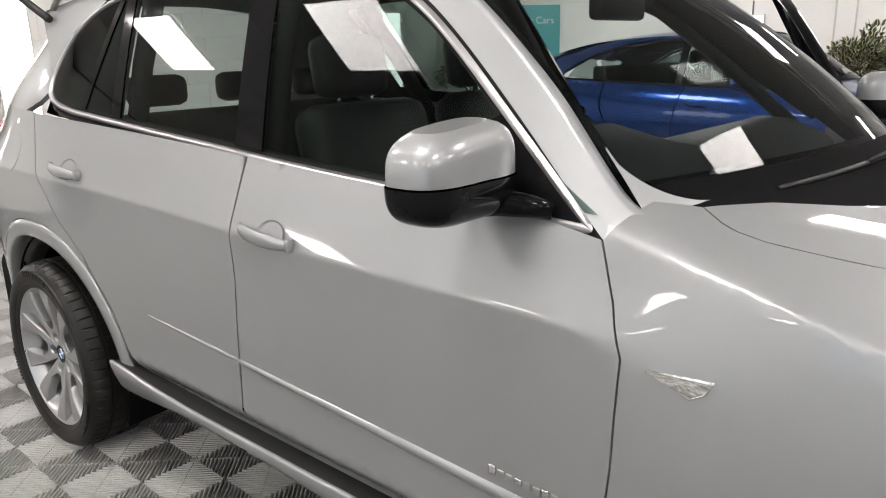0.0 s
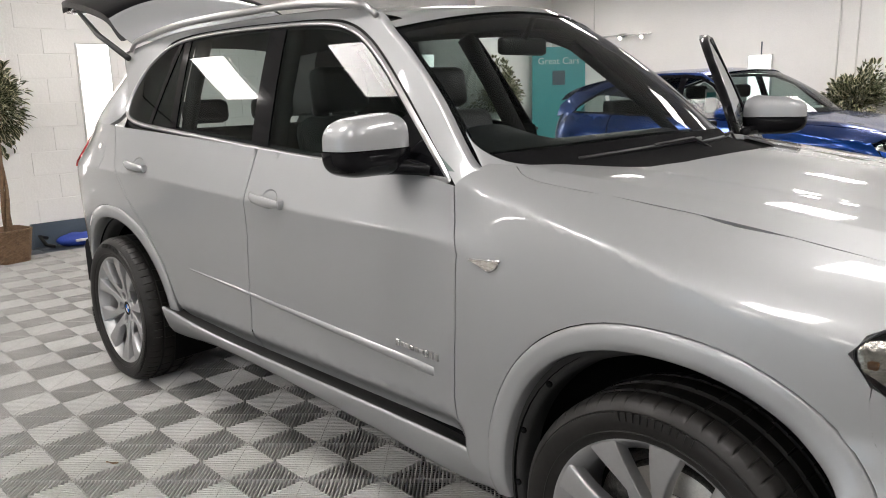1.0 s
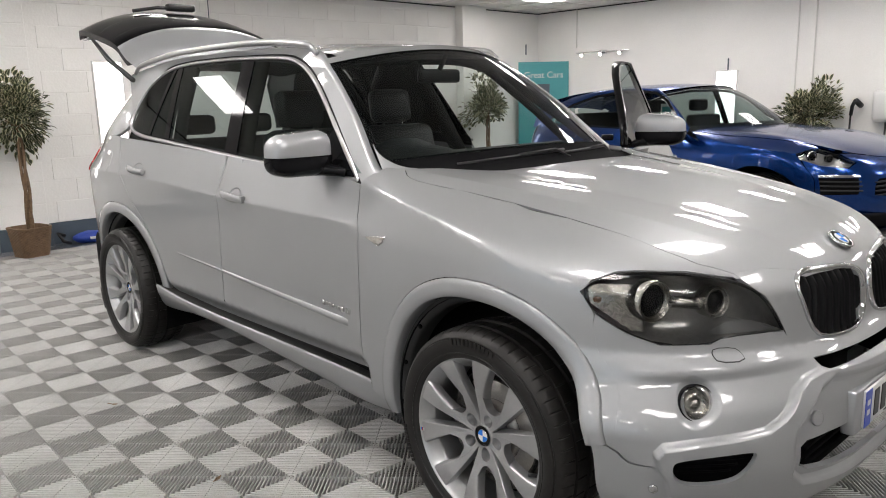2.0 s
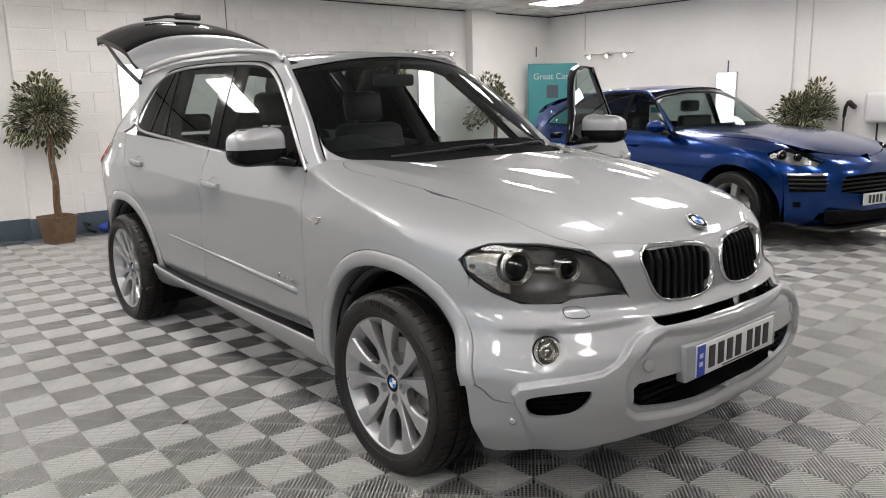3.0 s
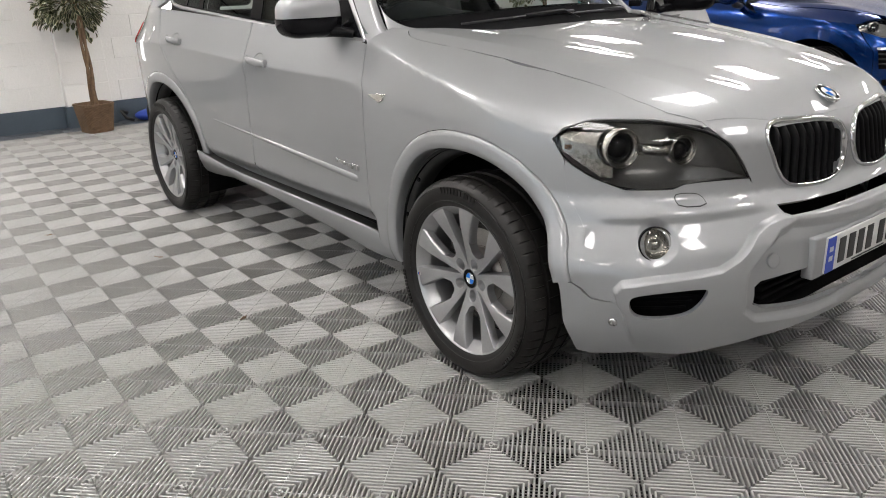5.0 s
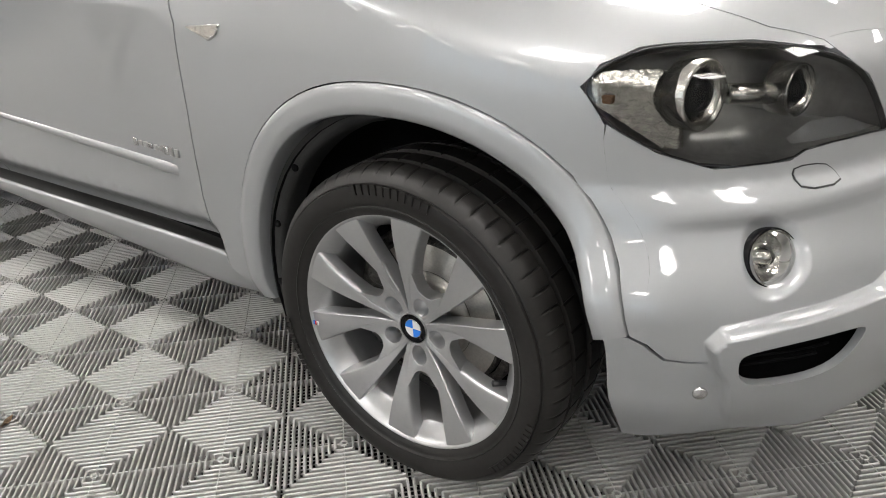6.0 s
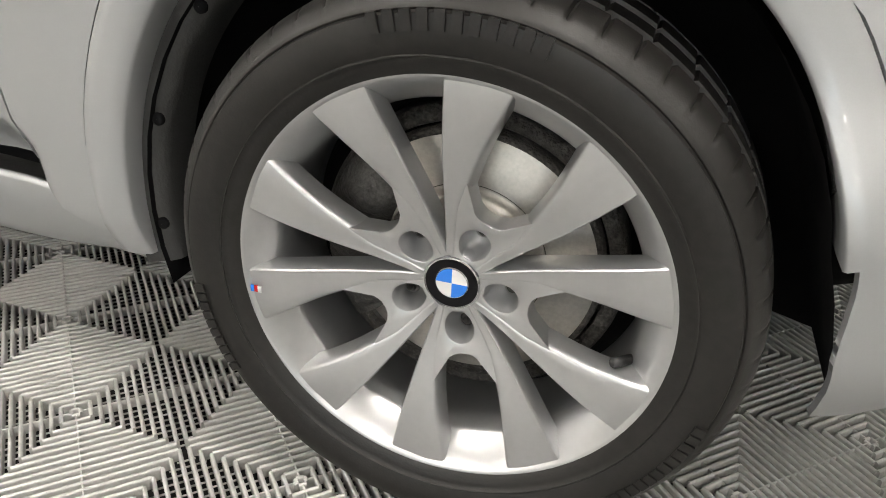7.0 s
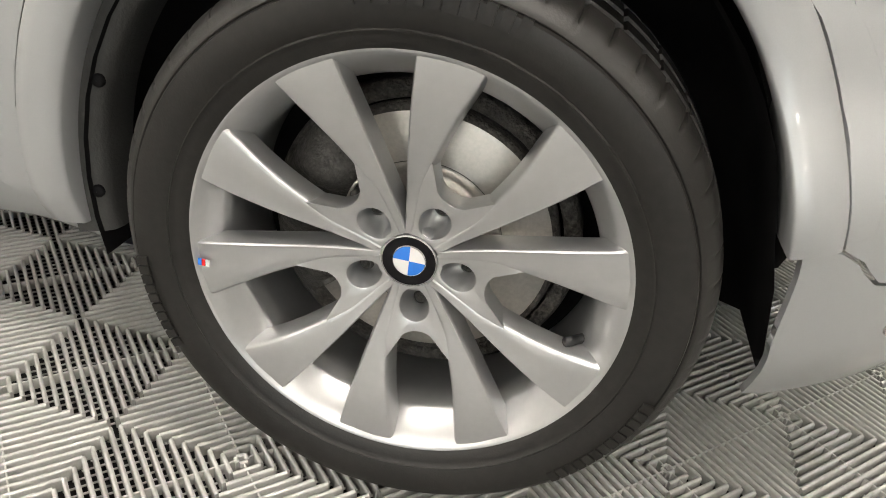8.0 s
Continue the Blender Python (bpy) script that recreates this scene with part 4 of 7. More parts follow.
def alloy_wheel(parent, m, turn=0.0, side=-1, brake=True):
    w = new("wheel")
    w.parent = parent
    w.matrix_basis = m
    bm = bmesh.new()
    tyre_mesh(bm, .362, .268, .275)
    # raised plain bars where the wall carries its maker's mark and size
    for a0, n_, dz in ((90, 11, 9), (330, 13, 5), (200, 10, 6)):
        for k in range(n_):
            a = radians(a0 + (k - n_ / 2) * (3.1 if dz == 9 else 2.4))
            hgt = .021 if dz == 9 else .014
            mm = Matrix.Translation((0, 0, 0)) @ Matrix.Rotation(-a + math.pi / 2, 4, "Y")
            box(bm, -.0055, .0055, -.1405, -.1355, .324 - hgt / 2, .324 + hgt / 2, 0, 0, mm)
    for v in bm.verts:
        v.co.y += .0675
    sharp(bm, 40)
    part("tyre", bm, RUBBER, w, "black rubber tyre with worn tread")
    # rim
    bm = bmesh.new()
    lathe(bm, [(.262, .21), (.244, .18), (.232, .10), (.228, .03), (.229, -.004), (.233, -.012), (.250, -.034), (.2625, -.0505), (.266, -.0525), (.271, -.0525), (.2735, -.049), (.272, -.035)], 128)
    for k in range(5):
        for lean in (-1, 1):
            spoke_mesh(bm, radians(turn + 72 * k), lean, .2655)
    # hub
    lathe(bm, [(.001, -.010), (.036, -.010), (.0375, -.0125), (.041, -.0125), (.044, -.008), (.048, .012), (.056, .030), (.060, .05), (.060, .10)], 48)
    for k in range(5):
        a = radians(turn + 36 + 72 * k)
        # web between two pairs, ending in a U, with the egg-shaped pocket of a wheel bolt in it
        def in_web(p, q):
            r = math.hypot(p, .062 + q)
            return r > .036 and abs(p) < gap_half(r) + .0065 and .062 + q < .099 + .030 * (abs(p) / .037) ** 2.4
        ring_ = [(math.sin(j * math.tau / 60), math.cos(j * math.tau / 60)) for j in range(60)]
        edge_ = []
        for p, q in ring_:
            d = .016
            while d < .09 and in_web(d * p, d * q):
                d += .0006
            edge_.append((d * p, d * q))
        egg = [(.0185 * p * (1 + .12 * q), .0225 * q) for p, q in ring_]
        hole = [(.0105 * p, .0085 + .0105 * q) for p, q in ring_]
        def row_(pts, k_, d_):
            return [(p * k_, face_y(math.hypot(p * k_, .062 + q * k_)) + d_, q * k_) for p, q in pts]
        rows = [[(p, .045, q) for p, q in hole], [(p, .016, q) for p, q in hole], [(.7 * p + .3 * u, .011, .62 * q + .38 * v) for (p, q), (u, v) in zip(hole, egg)], row_(egg, .93, .010), row_(egg, .99, .0030), row_(egg, 1.03, .0010), row_(egg, 1.08, .0005)]
        rows += [[(u + (p - u) * f, face_y(math.hypot(u + (p - u) * f, .062 + v + (q - v) * f)) + .0005 + .0002 * f, v + (q - v) * f) for (u, v), (p, q) in zip([(1.08 * c, 1.08 * e) for c, e in egg], edge_)] for f in (.35, .7, .9)]
        rows += [row_(edge_, .985, .0018), row_(edge_, 1.0, .0050), row_(edge_, 1.008, .012), row_(edge_, .99, .034)]
        sheet(bm, [[((.062 + z_) * math.sin(a) + x_ * math.cos(a), y_, (.062 + z_) * math.cos(a) - x_ * math.sin(a)) for x_, y_, z_ in row] for row in rows], loop=True)
    bmesh.ops.recalc_face_normals(bm, faces=bm.faces)
    sharp(bm, 34)
    rim_ob = part("rim", bm, ALLOY, w, "silver ten-spoke alloy rim")
    for k in range(5):
        a = radians(turn + 36 + 72 * k)
        bm = bmesh.new()
        lathe(bm, [(.0001, .026), (.0045, .026), (.0050, .016), (.0078, .015), (.0085, .018), (.0100, .020), (.0100, .045)], 18, 0, "y", (.0705 * math.sin(a), 0, .0705 * math.cos(a)))
        part("wheel_bolt", bm, CAST, rim_ob)
    # centre cap: dark ring round four quarters in blue and white
    bm = bmesh.new()
    disc(bm, .034, -.0135, 40, 0, .0)
    lathe(bm, [(.036, -.010), (.0355, -.0148), (.0335, -.0152)], 40, 1)
    lathe(bm, [(.0215, -.0138), (.0205, -.0148), (.0195, -.0138)], 40, 1)
    for q in range(4):
        vs = [bm.verts.new((0, -.0145, 0))] + [bm.verts.new((.0200 * math.sin(radians(90 * q + 9 * j)), -.0145, .0200 * math.cos(radians(90 * q + 9 * j)))) for j in range(11)]
        for j in range(1, 11):
            bm.faces.new((vs[0], vs[j], vs[j + 1])).material_index = 2 + q % 2
    part("centre_cap", bm, [GLOSSBLACK, CHROME, PLATEW, ROUNDBLUE], rim_ob, "round cap with blue and white quarters in a dark ring", flat=True)
    # valve and small coloured mark
    bm = bmesh.new()
    a = radians(105)
    tube(bm, [(.234 * math.sin(a), -.005, .234 * math.cos(a)), (.222 * math.sin(a), -.018, .222 * math.cos(a)), (.212 * math.sin(a), -.030, .212 * math.cos(a))], .0065, 10)
    part("valve", bm, BLACK, rim_ob, "black valve stem")
    # small striped mark near the rim's edge
    for k, mt in enumerate((ROUNDBLUE, RED, PLATEW)):
        bm = bmesh.new()
        box(bm, -.257 + .005 * k, -.2522 + .005 * k, -.0530, -.0510, -.046, -.037, 0)
        part("rim_mark", bm, mt, rim_ob, flat=True)
    if brake:
        bm = bmesh.new()
        lathe(bm, [(.066, .040), (.092, .040), (.096, .046), (.100, .052), (.102, .0525), (.168, .0525), (.170, .054), (.172, .058), (.172, .082), (.10, .082)], 96)
        sharp(bm, 40)
        dk = part("brake_disc", bm, STEEL, w, "worn steel brake disc")
        bm = bmesh.new()
        lathe(bm, [(.1665, .0535), (.169, .0515), (.1735, .0515), (.176, .055), (.176, .075)], 96)
        for r_, y_ in ((.0985, .0515), (.104, .0520)):
            lathe(bm, [(r_ - .0012, y_ + .002), (r_, y_ - .0006), (r_ + .0012, y_ + .002)], 72)
        part("disc_edge", bm, SCALE, dk, "dark rusty edge of the brake disc")
        bm = bmesh.new()
        lathe(bm, [(.181, .062), (.184, .058), (.198, .058), (.203, .066), (.203, .10), (.181, .10)], 96)
        part("shield_edge", bm, SCALE, w, "rough dark edge of the brake shield")
        bm = bmesh.new()
        rows = []
        for k in range(33):
            a0 = radians(232 + 90 * k / 32)
            dip = .010 * smooth(.1, .6, math.cos(k * math.pi / 5))
            rows.append([(r * math.sin(a0), y, r * math.cos(a0)) for r, y in ((.110, .10), (.106, .046), (.114, .034 + dip), (.132, .024 + dip), (.150, .020 + dip), (.168, .026 + dip), (.182, .036 + dip * .5), (.194, .050), (.196, .10))])
        vs = sheet(bm, rows, loop=True)
        bm.faces.new(vs[0])
        bm.faces.new(vs[-1][::-1])
        bmesh.ops.recalc_face_normals(bm, faces=bm.faces)
        sharp(bm, 30)
        cal = part("brake_caliper", bm, CAST, w, "dark cast brake caliper")
        for deg, r_ in ((246, .098), (300, .098)):
            bm = bmesh.new()
            lathe(bm, [(.0005, .030), (.007, .030), (.009, .033), (.009, .045), (.013, .046), (.013, .09)], 12, 0, "y", (r_ * math.sin(radians(deg)), 0, r_ * math.cos(radians(deg))))
            part("guide_bolt", bm, CAST, cal)
        bm = bmesh.new()
        tube(bm, [(.105 * math.sin(radians(d_)), .034 + .004 * math.sin(d_ * .2), (.105 + .012 * math.sin(radians(5 * d_))) * math.cos(radians(d_))) for d_ in range(240, 312, 4)], .0022, 6)
        part("retaining_spring", bm, STEEL, cal, "bright wire spring")
        bm = bmesh.new()
        lathe(bm, [(.001, .112), (.06, .11), (.20, .105), (.235, .11)], 48)
        part("dust_shield", bm, LINER, w)
    return w


for xw in WHEELS:
    alloy_wheel(car, pose(xw, -.895, HUB), -12 if xw == 0 else 20)
    alloy_wheel(car, pose(xw, .895, HUB, 0, 0, 180), 5)

# ---------------------------------------------------------------- rear of the car: open tailgate
def tailgate():
    t = new("tailgate")
    t.parent = car
    prof = [(-3.40, 1.700, 1.665, .55), (-3.47, 1.80, 1.72, .58), (-3.50, 1.90, 1.77, .60), (-3.52, 1.945, 1.80, .61), (-3.60, 1.985, 1.84, .62), (-3.85, 2.06, 1.90, .62), (-4.10, 2.098, 1.945, .61), (-4.28, 2.085, 1.957, .58), (-4.36, 2.04, 1.925, .55)]
    def at(k, u, drop=0.0):
        i = min(int(k), len(prof) - 2)
        f = k - i
        def c(j):
            return Vector(prof[max(0, min(len(prof) - 1, j))])
        p0, p1, p2, p3 = c(i - 1), c(i), c(i + 1), c(i + 2)
        x, zc, zs, hw = 0.5 * (2 * p1 + (p2 - p0) * f + (2 * p0 - 5 * p1 + 4 * p2 - p3) * f * f + (3 * p1 - p0 - 3 * p2 + p3) * f ** 3)
        return Vector((x, u * hw, zs + (zc - zs) * (1 - abs(u) ** 2.6) - drop))
    def skin_of(k0, k1, n):
        return [[at(k0 + (k1 - k0) * i / n, -1 + 2 * j / 28) for j in range(29)] for i in range(n + 1)]
    bm = bmesh.new()
    sheet(bm, skin_of(0, 3.0, 14))
    part("roof_spoiler", bm, PAINT, t, "silver painted spoiler turned forwards")
    bm = bmesh.new()
    rows = skin_of(3.02, 8.0, 24)
    sheet(bm, rows)
    part("rear_glass", bm, GLOSSBLACK, t, "dark rear window of the raised tailgate")
    low = [[at(.6 + (8.0 - .6) * i / 24, -1 + 2 * j / 28, .035 if 0 < i < 24 else .015) for j in range(29)] for i in range(25)]
    bm = bmesh.new()
    sheet(bm, [r[::-1] for r in low])
    for e in (0, -1):
        sheet(bm, [[at(.6 + 7.4 * i / 24, -1 if e == 0 else 1) for i in range(25)], [r[e] for r in low]])
    sheet(bm, [[at(8.0, -1 + 2 * j / 28) for j in range(29)], low[-1]])
    bmesh.ops.recalc_face_normals(bm, faces=bm.faces)
    part("inner_trim", bm, BLACK, t, "black plastic inner trim")
    bm = bmesh.new()
    box(bm, -4.38, -4.26, -.53, -.42, 1.90, 1.945, .012)
    part("corner_trim", bm, SATIN, t, "bright trim at the lower corner")
    bm = bmesh.new()
    tube(bm, [(-3.98, -.30, 2.085), (-3.98, -.12, 2.118), (-3.98, .10, 2.122)], .012, 8)
    box(bm, -4.01, -3.95, -.05, .16, 2.10, 2.15, .012)
    part("rear_wiper", bm, BLACK, t, "black rear wiper lying on the glass")
    for sd in (-1, 1):
        bm = bmesh.new()
        tube(bm, [(-4.08, sd * .57, 1.90), (-3.75, sd * .585, 1.73), (-3.34, sd * .60, 1.585)], lambda f: .011 if f < .5 else .016, 10)
        part("gas_strut", bm, BLACK, t, "black gas strut")
    return t


tailgate()
# ---------------------------------------------------------------- details of the silver car
def surf(s, v, d=0.0, side=-1):
    """A place on the lower body, d metres proud of it."""
    e = .004
    def q(a, b):
        x, y, z = skin(a, b)
        return Vector((x, side * y, z))
    p = q(s, v)
    n = (q(s + e, v) - q(s - e, v)).cross(q(s, v + e) - q(s, v - e)).normalized()
    if n.dot(p - Vector((-1.2, 0, .6))) < 0:
        n = -n
    return p + n * d, n


def band(name, loop_s, d0, d1, w, mat, side, label="", closed=True):
    """A frame that follows an outline on the body: w wide (in the outline's plane), from depth d0 to d1."""
    rows = []
    for poly, d in ((shrink(loop_s, -w), d0), (shrink(loop_s, -w * .6), d1), (shrink(loop_s, 0), d1), (shrink(loop_s, w * .3), d0)):
        rows.append([surf(s, v, d, side)[0] for s, v in poly])
    bm = bmesh.new()
    sheet(bm, rows, loop=closed)
    bmesh.ops.recalc_face_normals(bm, faces=bm.faces)
    return part(name, bm, mat, car, label)


LAMP = rounded([(.290, .887), (.315, .913), (.364, .922), (.424, .921), (.53, .916), (.60, .906), (.667, .890), (.70, .866), (.735, .80), (.757, .752), (.748, .770), (.602, .768), (.570, .750), (.46, .748), (.385, .779), (.318, .828)], 1)
REFLECT = material("clear lamp reflector", (0.58, 0.565, 0.53), 0.2, 1.0, 0.25, 40.0, 0.25, 60)
LAMPDARK = material("dark lamp housing", (0.33, 0.33, 0.325), 0.28, 0.6, 0.15, 30.0)
AMBER = material("amber marker", (0.24, 0.13, 0.07), 0.2, 0.0, 0.1)


def headlamp(side):
    h = new("headlamp")
    h.parent = car
    def deep(s, v):
        p, n = surf(s, v, 0, side)
        return p
    # housing: the outline set back, closed by a dark bowl
    bm = bmesh.new()
    cx, cv = .53, .83
    rows = []
    for k, d in ((1.0, -.004), (.995, -.03), (.96, -.075), (.7, -.10), (.35, -.105), (.02, -.105)):
        row = []
        for s, v in dense(LAMP, .03):
            p, n = surf(cx + (s - cx) * k, cv + (v - cv) * k, 0, side)
            row.append(p + Vector((d * .8, side * d * .45, 0)))
        rows.append(row)
    sheet(bm, rows, loop=True)
    bmesh.ops.recalc_face_normals(bm, faces=bm.faces)
    part("lamp_housing", bm, LAMPDARK, h, "dark grey lamp housing")
    # corner reflector with ribs
    bm = bmesh.new()
    rows = []
    for i in range(13):
        s = .302 + (.43 - .302) * i / 12
        lo, hi = .775 + .085 * (1 - min(1, (s - .30) / .1)), .912
        rows.append([surf(s, lo + (hi - lo) * j / 8, -.018 - .028 * (i / 12) + (.006 if i % 2 else 0), side)[0] for j in range(9)])
    sheet(bm, rows)
    part("side_reflector", bm, REFLECT, h, "ribbed bright side reflector")
    bm = bmesh.new()
    p, n = surf(.322, .865, -.020, side)
    box(bm, -.011, .011, -.008, .008, -.007, .007, .003, 0, Matrix.Translation(p))
    part("side_marker", bm, AMBER, h, "amber side marker")
    # two round units
    for s, v, r, nm in ((.450, .864, .060, "main_unit"), (.595, .858, .045, "inner_unit")):
        p, n = surf(s, v, -.030, side)
        ax = Vector((.95, side * .30, .02)).normalized()
        mm = Matrix.Translation(p) @ ax.to_track_quat("Z", "Y").to_matrix().to_4x4()
        bm = bmesh.new()
        lathe(bm, [(r * 1.0, -.035), (r * 1.0, .006), (r * .95, .010), (r * .90, .004), (r * .84, -.002), (r * .84, .004), (r * .78, .004), (r * .72, -.02), (r * .66, -.03)], 36, 0, "z")
        bmesh.ops.transform(bm, matrix=mm, verts=bm.verts)
        bmesh.ops.recalc_face_normals(bm, faces=bm.faces)
        part(nm, bm, REFLECT, h, "bright ring round the lamp unit")
        bm = bmesh.new()
        lathe(bm, [(r * .70, -.03), (r * .66, -.012), (r * .5, .004), (r * .28, .012), (.0005, .014)], 32, 0, "z")
        bmesh.ops.transform(bm, matrix=mm, verts=bm.verts)
        bmesh.ops.recalc_face_normals(bm, faces=bm.faces)
        part("projector_lens", bm, GLOSSBLACK, h, "dark glossy projector lens")
    # bright bezel along the lower inner edge
    bm = bmesh.new()
    rows = []
    for i in range(13):
        s = .578 + .158 * i / 12
        lo = .774
        hgt = .030 * min(1, .25 + i / 4) * min(1, (12.6 - i) / 5)
        rows.append([surf(s, lo + hgt * j / 4, -.010 - .016 * j / 4, side)[0] for j in range(5)])
    sheet(bm, rows)
    part("lamp_bezel", bm, PAINT, h, "pale bezel along the lamp's lower edge")
    # bar between them
    a, _ = surf(.49, .862, -.035, side)
    b, _ = surf(.575, .855, -.035, side)
    bm = bmesh.new()
    tube(bm, [a, (a + b) / 2, b], .017, 14)
    part("light_tube", bm, REFLECT, h, "bright reflector tube")
    panel("lamp_lens", LAMP, skin, LENS, h, 0.03, side=side, flange=0, lift=.001, label="clear lamp cover")
    band("lamp_gasket", LAMP, -.010, .0012, .0028, BLACK, side, "thin black lamp seal").parent = h


GRILLE = material("black grille plastic", (0.0045, 0.0045, 0.005), 0.42, 0, 0.2, 20.0, spec=0.16)


def kidney(side):
    k = new("kidney_grille")
    k.parent = car
    rows = []
    def ring(d):
        wide = [(q[0] * 1.85, q[1]) for q in KIDNEY]
        return [(q[0] / 1.85, q[1]) for q in shrink(wide, d)]
    for poly, d in ((ring(-.004), -.004), (ring(-.0035), .008), (ring(.0), .012), (ring(.0045), .009), (ring(.006), -.02)):
        row = []
        for s, v in poly:
            p, n = surf(min(s, .9995), v, d, side)
            if p.y * side < .006:
                p.y = side * .006
            row.append(p)
        rows.append(row)
    bm = bmesh.new()
    sheet(bm, rows, loop=True)
    bmesh.ops.recalc_face_normals(bm, faces=bm.faces)
    part("grille_ring", bm, CHROME, k, "chrome kidney-shaped ring")
    # upright slats
    for i in range(9):
        a = .045 + i * .0375
        vs = [v for v in np.linspace(.70, .90, 41)]
        col = []
        for v in vs:
            s_ = 1 - 2 / math.pi * math.asin(min(1, (a / width(0, min(v, .9))) ** 1.32))
            if inside((s_, v), KIDNEY):
                col.append((s_, v))
        if len(col) < 4:
            continue
        bm = bmesh.new()
        l, r_, bk = [], [], []
        for s_, v in col:
            p, n = surf(s_, v, -.004, side)
            l.append(p + Vector((0, .0055, 0)))
            r_.append(p - Vector((0, .0055, 0)))
        sheet(bm, [[q - Vector((.05, 0, 0)) for q in l], [q - Vector((.004, 0, 0)) for q in l], [(q + w) / 2 + Vector((.004, 0, 0)) for q, w in zip(l, r_)], [q - Vector((.004, 0, 0)) for q in r_], [q - Vector((.05, 0, 0)) for q in r_]])
        bmesh.ops.recalc_face_normals(bm, faces=bm.faces)
        part("slat", bm, GRILLE, k, "black upright grille slat")
    bm = bmesh.new()
    row = [[surf(s, v, -.06, side)[0] for s, v in KIDNEY], [surf(.9 + (s - .9) * .02, .8 + (v - .8) * .02, -.065, side)[0] for s, v in KIDNEY]]
    sheet(bm, row, loop=True)
    part("grille_backing", bm, LINER, k)


for sd in (-1, 1):
    headlamp(sd)
    kidney(sd)

# openings of the bumper: dark inserts with cross bars
bm = bmesh.new()
for y0, y1, z0, z1, x in ((-.47, .47, .31, .52, .80), (-.50, .50, .63, .72, .74), (-.13, .13, .635, .70, .81)):
    box(bm, x - .01, x, y0, y1, z0, z1)
part("intake_backing", bm, LINER, car, "dark space behind the lower grille")
for z in (.40, .425, .45, .475):
    bm = bmesh.new()
    box(bm, .825, .845, -.50, .50, z - .005, z + .005, .003)
    part("intake_bar", bm, LINER, car, "black bar of the lower intake")
for sd in (-1, 1):
    bm = bmesh.new()
    sheet(bm, [[surf(.40 + .30 * i / 16, .36 + .17 * j / 8, -.034, sd)[0] for j in range(9)] for i in range(17)])
    part("side_intake", bm, LINER, car, "black honeycomb side intake")
    for k in range(5):
        bm = bmesh.new()
        v = .415 + k * .02
        tube(bm, [surf(.47 + .003 * k + (.60 + .010 * k - .47) * i / 10, v + .012 * i / 10 - .004, -.020, sd)[0] for i in range(11)], .003, 6)
        part("intake_rib", bm, LINER, car)
    # fog lamp
    fl = new("fog_lamp")
    fl.parent = car
    p, n = surf(.497, .611, -.013, sd)
    ax = (Vector((.93, sd * .36, .0)).normalized() + 1.3 * n).normalized()
    mm = Matrix.Translation(p) @ ax.to_track_quat("Z", "Y").to_matrix().to_4x4()
    bm = bmesh.new()
    lathe(bm, [(.053, -.02), (.0515, -.004), (.049, .001), (.047, -.004)], 36, 0, "z")
    bmesh.ops.transform(bm, matrix=mm, verts=bm.verts)
    part("fog_ring", bm, GLOSSBLACK, fl, "black seat round the fog lamp")
    bm = bmesh.new()
    lathe(bm, [(.048, .0), (.044, -.02), (.03, -.035), (.012, -.038), (.0115, -.012), (.0005, -.010)], 30, 0, "z")
    bmesh.ops.transform(bm, matrix=mm, verts=bm.verts)
    part("fog_reflector", bm, REFLECT, fl, "bright fog lamp reflector")
    bm = bmesh.new()
    lathe(bm, [(.0475, -.003), (.04, .004), (.022, .009), (.0005, .011)], 30, 0, "z")
    bmesh.ops.transform(bm, matrix=mm, verts=bm.verts)
    part("fog_lens", bm, LENS, fl, "clear fog lamp glass")
    # washer flap, parking sensor, round cap
    flap = rounded([(.572, .702), (.571, .722), (.577, .737), (.622, .736), (.636, .722), (.634, .703)], 1)
    panel("washer_flap", flap, bumper_fn, PAINT, car, 0.015, side=sd, flange=.004, lift=.0028)
    panel("flap_seam", shrink(flap, -.0022), bumper_fn, BLACK, car, 0.015, side=sd, flange=.004, lift=.0014)
    for nm, s, v, r, m_ in (("parking_sensor", .432, .365, .013, SATIN), ("towing_cap", .79, .551, .022, PAINT)):
        p, n = surf(s, v, .001 if nm == 'parking_sensor' else .002, sd)
        bm = bmesh.new()
        lathe(bm, [(r, -.006), (r, .002), (r * .85, .0035), (.0005, .004)], 24, 0, "z")
        bmesh.ops.transform(bm, matrix=Matrix.Translation(p) @ n.to_track_quat("Z", "Y").to_matrix().to_4x4(), verts=bm.verts)
        part(nm, bm, m_, car)
    # turn signal behind the front wheel
    ind = [(-.566, .944), (-.460, .951), (-.472, .934), (-.493, .922)]
    panel("side_indicator", ind, skin, REFLECT, car, 0.02, side=sd, flange=.008, lift=.006, label="clear triangular side indicator")
    band("indicator_rim", ind, -.002, .006, .004, SATIN, sd)

